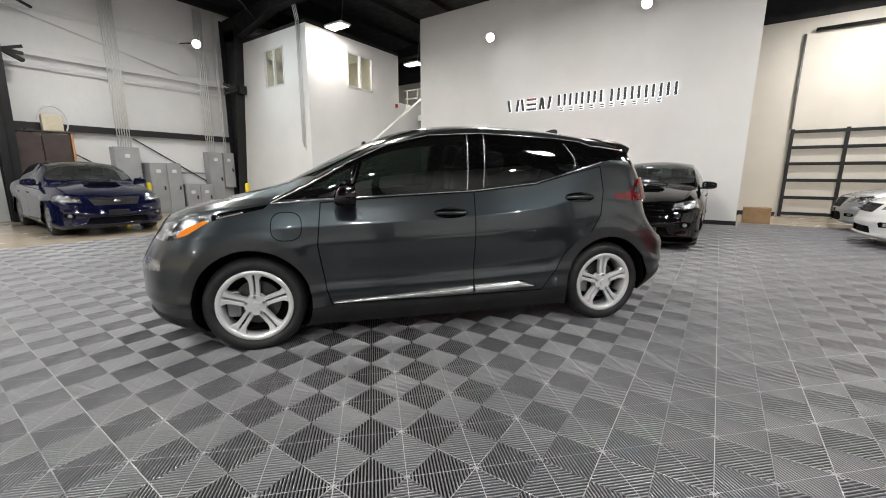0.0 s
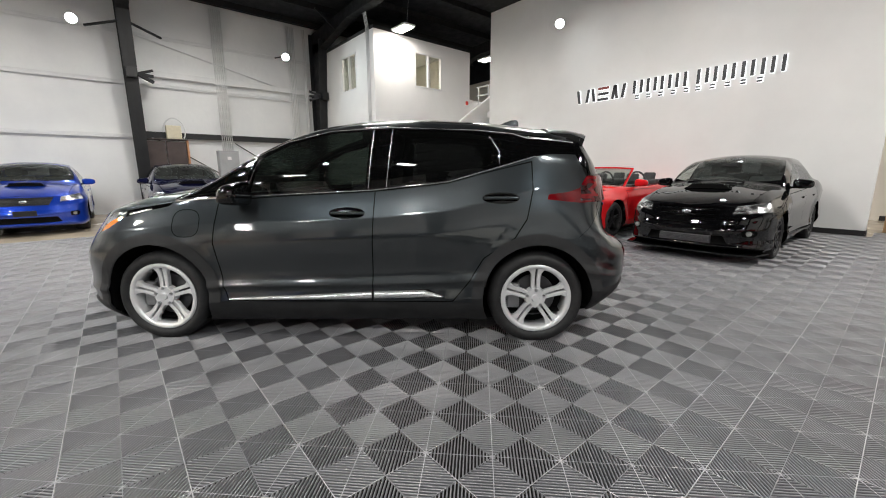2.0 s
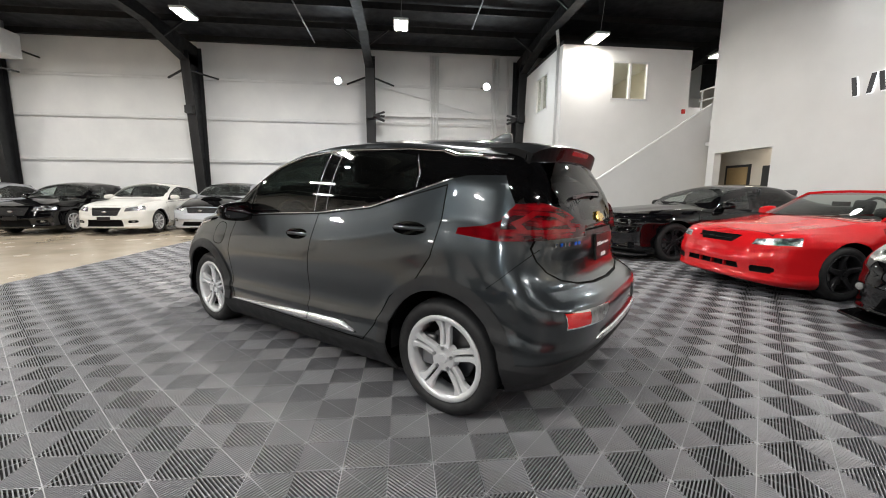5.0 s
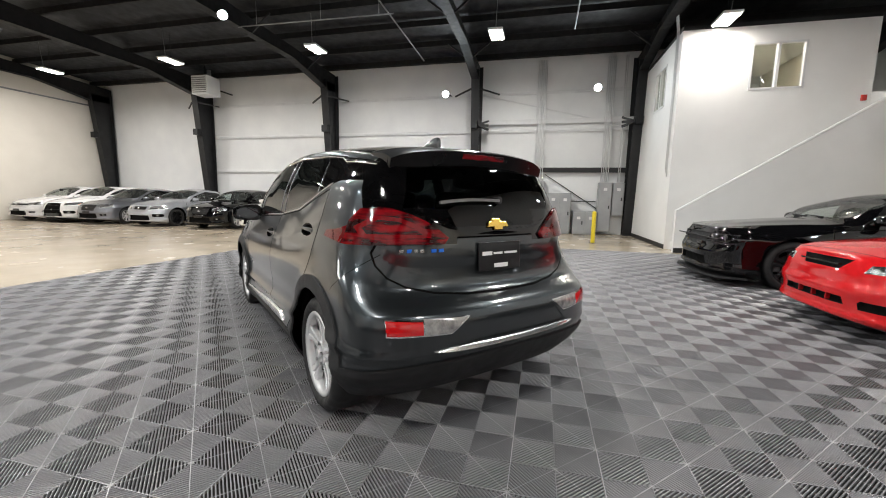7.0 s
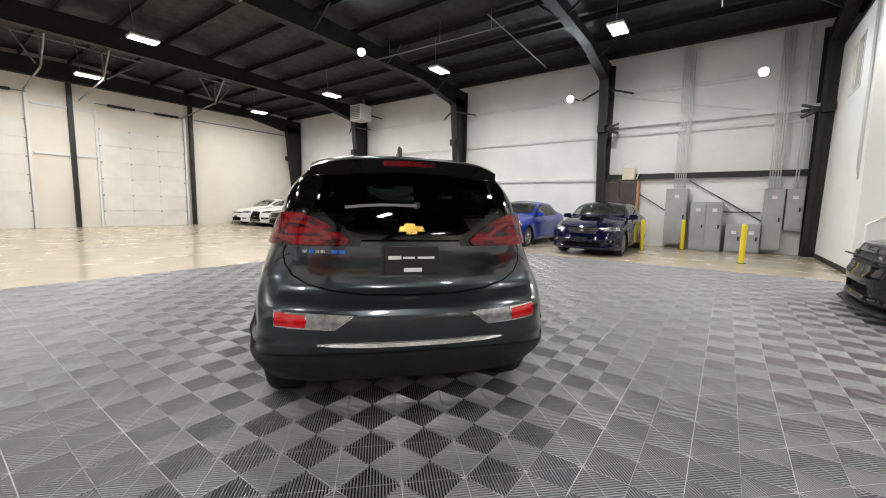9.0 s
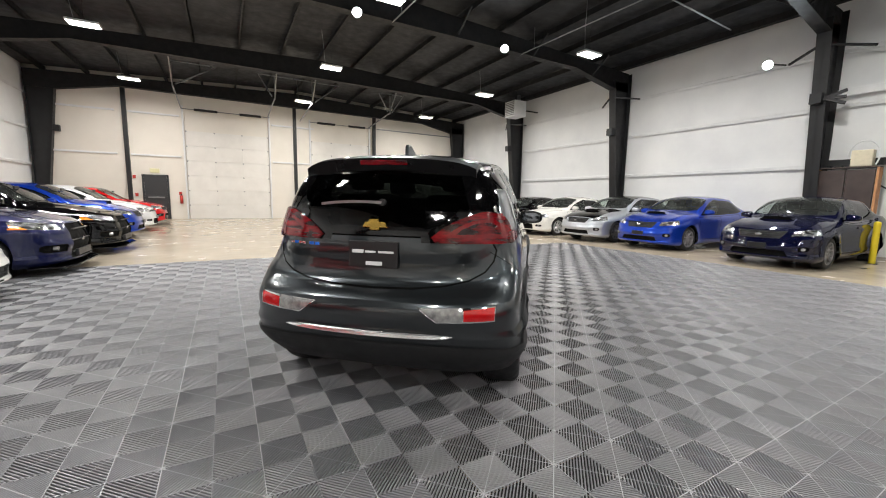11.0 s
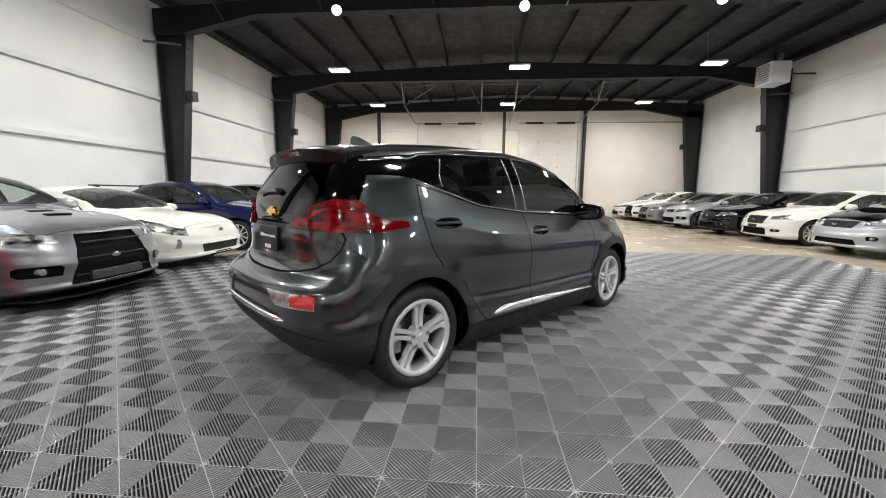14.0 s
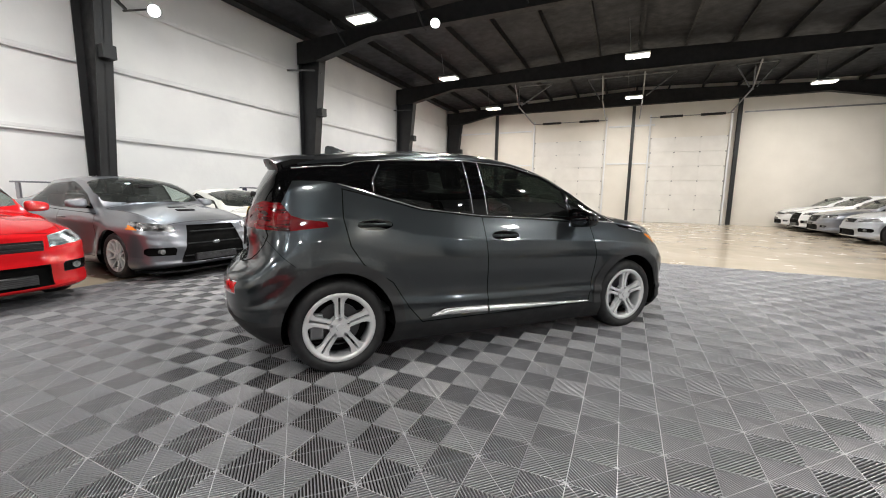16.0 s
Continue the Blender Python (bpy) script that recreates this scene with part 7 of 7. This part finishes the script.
small_hatch = car_spec(4.25, 1.79, 1.46, 2.62, 0.86, nose=0.66, hood=0.95, belt=0.93, roof_b=2.75, deck=3.2, deck_z=1.0, tail_z=0.95, wr=0.32)

FACE_RALLY = dict(lamp_z=(0.64, 0.75), lamp_in=0.50, lamp_back=0.50, grille=(0.34, 0.595, 0.42, 0.745), fog_box=(0.70, 0.86, 0.37, 0.46), scoop=True, bars=2, intake=(0.50, 0.26, 0.44, 0.37), plate=True, wheel=(10, 0, 0.014))
FACE_WINGED = dict(amber=True, lamp_z=(0.66, 0.76), lamp_in=0.50, lamp_back=0.6, grille=(0.50, 0.25, 0.35, 0.76), bars=3, intake=(0.2, 0.235, 0.2, 0.245), core=True, vents=True, wing=True, wheel=(10, 0, 0.013), splitter=True)
FACE_OLD = dict(lamp_z=(0.62, 0.75), lamp_in=0.45, lamp_back=0.42, grille=(0.40, 0.60, 0.42, 0.70), bars=2, intake=(0.44, 0.24, 0.42, 0.46), core=True, vents=True, wing=True, wheel=(6, 0, 0.024), rim=M["alloy_grey"])
FACE_LOW = dict(lamp_z=(0.58, 0.70), lamp_in=0.62, lamp_back=0.85, lamp_rise=0.12, grille=(0.42, 0.27, 0.46, 0.40), bars=2, intake=(0.2, 0.235, 0.2, 0.25), doors=2, fog=False, badge_z=0.60, lamp_top=True)
FACE_MUSCLE = dict(lamp_z=(0.66, 0.76), lamp_in=0.42, lamp_back=0.3, lamp_rise=0.0, lamp_mat=M["gloss_black"], round_lamps=(0.52, 0.74), grille=(0.88, 0.64, 0.88, 0.78), bars=1, intake=(0.5, 0.30, 0.46, 0.42), doors=2, rim=M["alloy_dark"], wheel=(5, 0.03, 0.012), splitter=True, splitter_mat=M["plastic"], badge=False, fog=False)
FACE_PONY = dict(lamp_z=(0.63, 0.71), lamp_in=0.50, lamp_back=0.40, lamp_rise=0.03, grille=(0.24, 0.64, 0.34, 0.735), bars=1, intake=(0.42, 0.335, 0.40, 0.405), fog_box=(0.58, 0.82, 0.32, 0.40), teeth=3, bar_mat=M["gloss_black"], grille_mat=M["void"], doors=2, open=True, rim=M["alloy_dark"], wheel=(5, 0, 0.03), badge=False)
FACE_SALOON = dict(fog_box=(0.60, 0.82, 0.33, 0.40), lamp_z=(0.62, 0.73), lamp_in=0.44, lamp_back=0.42, grille=(0.30, 0.52, 0.36, 0.73), bars=3, plate=True, wheel=(9, 0, 0.016))
FACE_COUPE = dict(lamp_z=(0.62, 0.72), lamp_in=0.40, lamp_back=0.45, grille=(0.26, 0.62, 0.28, 0.73), bars=3, doors=2, wheel=(10, 0, 0.014), rim=M["alloy_dark"])

made = {}
made["blue_rally"] = base_car(rally, "sports_saloon", "bright blue saloon with bonnet scoop parked on concrete", M["p_blue"], {**FACE_RALLY, "rim": M["alloy_grey"]})
made["black_rally"] = base_car({**rally, "height": 1.47}, "sports_saloon", "gloss black saloon with bonnet scoop and front splitter", M["p_black"], {**FACE_RALLY, "core": True, "splitter": True, "splitter_mat": M["gloss_black"], "plate": False, "rim": M["alloy_dark"], "grille_mat": M["gloss_black"], "bar_mat": M["gloss_black"]})
made["silver_rally"] = base_car({**rally, "dark_roof": True}, "sports_saloon", "silver saloon with a black scooped bonnet", M["p_silver"], {**FACE_RALLY, "dark_hood": True, "plate": False})
made["winged_silver"] = base_car(winged, "sports_saloon", "steel grey saloon with large dark grille and rear wing", M["p_grey_silver"], {**FACE_WINGED, "rim": M["alloy"], "grille_mat": M["void"]})
made["winged_red"] = base_car(winged_old, "sports_saloon", "bright red saloon with bare cooler core in its bumper", M["p_red"], FACE_OLD)
made["low_coupe"] = base_car(low_coupe, "sports_coupe", "white low two-door coupe with swept headlamps", M["p_pearl"], FACE_LOW)
made["muscle"] = base_car(muscle, "muscle_car", "black wide two-door muscle car beside the stair wall", M["p_black"], FACE_MUSCLE)
made["pony"] = base_car(pony, "convertible", "bright red open convertible with black wheels", M["p_red"], FACE_PONY)
made["plain_saloon"] = base_car(saloon, "saloon_car", "white four-door saloon parked on concrete", M["p_pearl"], {**FACE_SALOON, "rim": M["alloy"]})
made["pale_coupe"] = base_car(coupe, "coupe_car", "silver white two-door coupe with black wheels", M["p_silver"], FACE_COUPE)
made["small_hatch"] = base_car(small_hatch, "hatchback", "white hatchback in the far row", M["p_white"], {**FACE_SALOON, "grille": (0.5, 0.64, 0.5, 0.70), "bars": 1})


def stand(key, x, y, turn, s, label="", pairs=None, reuse=False):
    """Stands a vehicle with its nose at x, y; turn is the way from nose to tail."""
    a = radians(turn)
    m = pose(x + s["n"] * -1 * math.cos(a), y + s["n"] * -1 * math.sin(a), FLOOR_Z, 0, 0, turn)
    car = made[key]
    if reuse:
        car = copy_thing(car, m)
        recolour(car, pairs or {})
    else:
        car.matrix_world = m
    if label:
        tagged(car, label)
    return car


# row along the padded wall, noses into the hall
NAVY = {M["p_blue"]: M["p_navy"]}
stand("blue_rally", -9.58, 2.66, 180, rally, "deep navy saloon with bonnet scoop beside the brown boards", NAVY, True)
stand("blue_rally", -9.9, -0.20, 180, rally)
stand("silver_rally", -9.85, -2.35, 180, rally)
stand("plain_saloon", -9.8, -4.72, 180, saloon)
stand("plain_saloon", -9.8, -6.95, 180, saloon, "black four-door saloon in the wall row", {M["p_pearl"]: M["p_black"]}, True)
stand("pale_coupe", -9.8, -9.6, 180, coupe)
stand("plain_saloon", -9.8, -12.1, 180, saloon, "steel grey four-door saloon in the wall row", {M["p_pearl"]: M["p_grey_silver"]}, True)
stand("winged_silver", -9.9, -14.1, 180, winged, "white saloon with large dark grille in the wall row", {M["p_grey_silver"]: M["p_white"]}, True)
stand("small_hatch", -9.9, -16.0, 180, small_hatch)
# row along the other wall
stand("winged_red", 1.72, 4.95, 0, winged_old)
stand("winged_silver", 1.84, 2.62, 0, winged)
stand("low_coupe", 2.05, 0.45, 0, low_coupe)
stand("winged_silver", 1.85, -1.95, 0, winged, "dark blue saloon with large dark grille and rear wing", {M["p_grey_silver"]: M["p_navy_dark"]}, True)
stand("winged_silver", 1.7, -4.4, 0, winged, "black saloon with large dark grille and rear wing", {M["p_grey_silver"]: M["p_black"]}, True)
stand("blue_rally", 1.9, -7.6, 0, rally, "bright blue saloon in the row by the end wall", None, True)
stand("small_hatch", 1.9, -10.2, 0, small_hatch, "white hatchback in the row by the end wall", None, True)
stand("winged_red", 1.9, -13.0, 0, winged_old, "bright red saloon in the row by the end wall", None, True)
stand("silver_rally", 2.1, 9.9, 0, rally, "white saloon with bonnet scoop near the gate", {M["p_silver"]: M["p_white"], M["p_black"]: M["p_white"]}, True)
stand("plain_saloon", 2.25, 12.6, 0, saloon, "silver four-door saloon near the gate", {M["p_pearl"]: M["p_silver"]}, True)
# three before the white wall
stand("black_rally", -1.05, 7.1, 90, rally)
stand("pony", -3.45, 7.2, 90, pony)
stand("muscle", -6.1, 7.0, 90, muscle)

# ---- ribbed floor tiles, 0.40 m, four squares each with ribs on alternate diagonals ----
TILE, RIBS, RIB_H = 0.40, 20, 0.013
TX0, TY0, NX, NY = -9.07, -1.96, 29, 36


def tile_arrays():
    vs, fs, ms = [], [], []

    def face(pts, mat):
        k = len(vs)
        vs.extend(pts)
        fs.append(tuple(range(k, k + len(pts))))
        ms.append(mat)

    a = TILE / 2 - 0.0035
    # solid sheet under the ribs, its near-black giving the gaps their shade
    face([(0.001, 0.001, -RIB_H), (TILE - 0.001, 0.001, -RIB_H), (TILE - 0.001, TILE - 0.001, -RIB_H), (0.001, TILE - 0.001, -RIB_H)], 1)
    for qi in (0, 1):
        for qj in (0, 1):
            ox, oy = qi * TILE / 2 + 0.00175, qj * TILE / 2 + 0.00175
            flip = (qi + qj) % 2 == 0
            put = lambda x, y, z: (ox + (a - x if flip else x), oy + y, z)
            pitch = 2 * a / RIBS
            for r in range(RIBS):
                c1 = -a + pitch * (r + 0.38)
                c2 = c1 + pitch * 0.24
                b1, b2 = c1 - pitch * 0.09, c2 + pitch * 0.09
                strip = lambda u, v: [(u, 0), (v, 0), (a, a - v), (a, a - u)] if c1 >= 0 else [(0, -u), (0, -v), (a + v, a), (a + u, a)]
                p, q = strip(c1, c2), strip(max(b1, 0) if c1 >= 0 else max(b1, -a), min(b2, a) if c1 >= 0 else min(b2, 0))
                # a crowned rib: top and shoulders share their corners, the flanks below draw in to a thin web
                mid = (c1 + c2) / 2
                foot = strip(mid - pitch * 0.16, mid + pitch * 0.16)
                k = len(vs)
                vs.extend([put(x, y, 0.0) for x, y in p] + [put(x, y, -0.0028) for x, y in q])
                for ids in ((k, k + 1, k + 2, k + 3), (k + 1, k + 5, k + 6, k + 2), (k + 3, k + 7, k + 4, k)):
                    fs.append(ids[::-1] if flip else ids)
                    ms.append(0)
                for i, j in ((1, 2), (3, 0)):
                    pts = [put(*foot[i], -RIB_H), put(*foot[j], -RIB_H), put(*q[j], -0.0028), put(*q[i], -0.0028)]
                    face(pts if flip else pts[::-1], 0)
    # a flat brace crosses the ribs of each square from corner to corner
    for qi in (0, 1):
        for qj in (0, 1):
            ox, oy = qi * TILE / 2 + 0.00175, qj * TILE / 2 + 0.00175
            flip = (qi + qj) % 2 == 0
            w = 0.0024
            p = [(0, 0), (w, 0), (a, a - w), (a, a), (a - w, a), (0, w)] if flip else [(a, 0), (a, w), (w, a), (0, a), (0, a - w), (a - w, 0)]
            face([(ox + x, oy + y, 0.0003) for x, y in p], 2)
    # the raised edges between tiles and the small studs where squares meet
    e, z = 0.0019, 0.0006
    for x0, y0, x1, y1 in ((0, 0, TILE, e), (0, TILE - e, TILE, TILE), (0, e, e, TILE - e), (TILE - e, e, TILE, TILE - e)):
        face([(x0, y0, z), (x1, y0, z), (x1, y1, z), (x0, y1, z)], 2)
    m, h = TILE / 2, 0.00165
    for x0, y0, x1, y1 in ((m - h, e, m + h, TILE - e), (e, m - h, m - h, m + h), (m + h, m - h, TILE - e, m + h)):
        face([(x0, y0, -0.0004), (x1, y0, -0.0004), (x1, y1, -0.0004), (x0, y1, -0.0004)], 0)
    for cx, cy in ((m, m), (0.012, 0.012), (TILE - 0.012, 0.012), (0.012, TILE - 0.012), (TILE - 0.012, TILE - 0.012)):
        d = 0.0055
        face([(cx - d, cy, z), (cx, cy - d, z), (cx + d, cy, z), (cx, cy + d, z)], 2)
    return np.array(vs), fs, ms


tv, tf, tm = tile_arrays()


def tile_mesh(offsets):
    nv = len(tv)
    verts = (tv[None] + np.array([(x, y, 0.0) for x, y in offsets])[:, None]).reshape(-1, 3)
    loops = np.concatenate([np.array(f) for f in tf])
    starts = np.cumsum([0] + [len(f) for f in tf])[:-1]
    n = len(offsets)
    me = bpy.data.meshes.new("floor_tile")
    me.vertices.add(nv * n)
    me.vertices.foreach_set("co", verts.ravel())
    me.loops.add(len(loops) * n)
    me.loops.foreach_set("vertex_index", (loops[None] + (np.arange(n) * nv)[:, None]).ravel())
    me.polygons.add(len(tf) * n)
    me.polygons.foreach_set("loop_start", (starts[None] + (np.arange(n) * len(loops))[:, None]).ravel())
    me.polygons.foreach_set("use_smooth", np.ones(len(tf) * n, dtype=bool))
    me.polygons.foreach_set("material_index", np.tile(tm, n))
    for mt in (M["tile"], M["tile_gap_shade"], M["seam"]):
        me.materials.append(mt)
    me.update(calc_edges=True)
    me.validate()
    return me


mat_floor = tagged(new("floor_tiles"), "dark grey ribbed plastic floor tiles laid over concrete", "floor", kind="structure")
spots = [(TX0 + i * TILE, TY0 + j * TILE) for i in range(NX) for j in range(NY) if not (TX0 + i * TILE < 0.44 and TY0 + (j + 1) * TILE > 11.7)]
# the tiles round the grey car are pieces of their own, those farther off one joined field
near = sorted(spots, key=lambda p: (p[0] + 1.4) ** 2 + (p[1] - 3.9) ** 2)
one = tile_mesh([(0.0, 0.0)])
for x, y in near[:300]:
    ob = new("floor_tile", one)
    ob.parent = mat_floor
    ob.location = (x, y, 0)
field = new("tile_field", tile_mesh(near[300:]))
field.parent = mat_floor
tagged(field, kind="stuff")
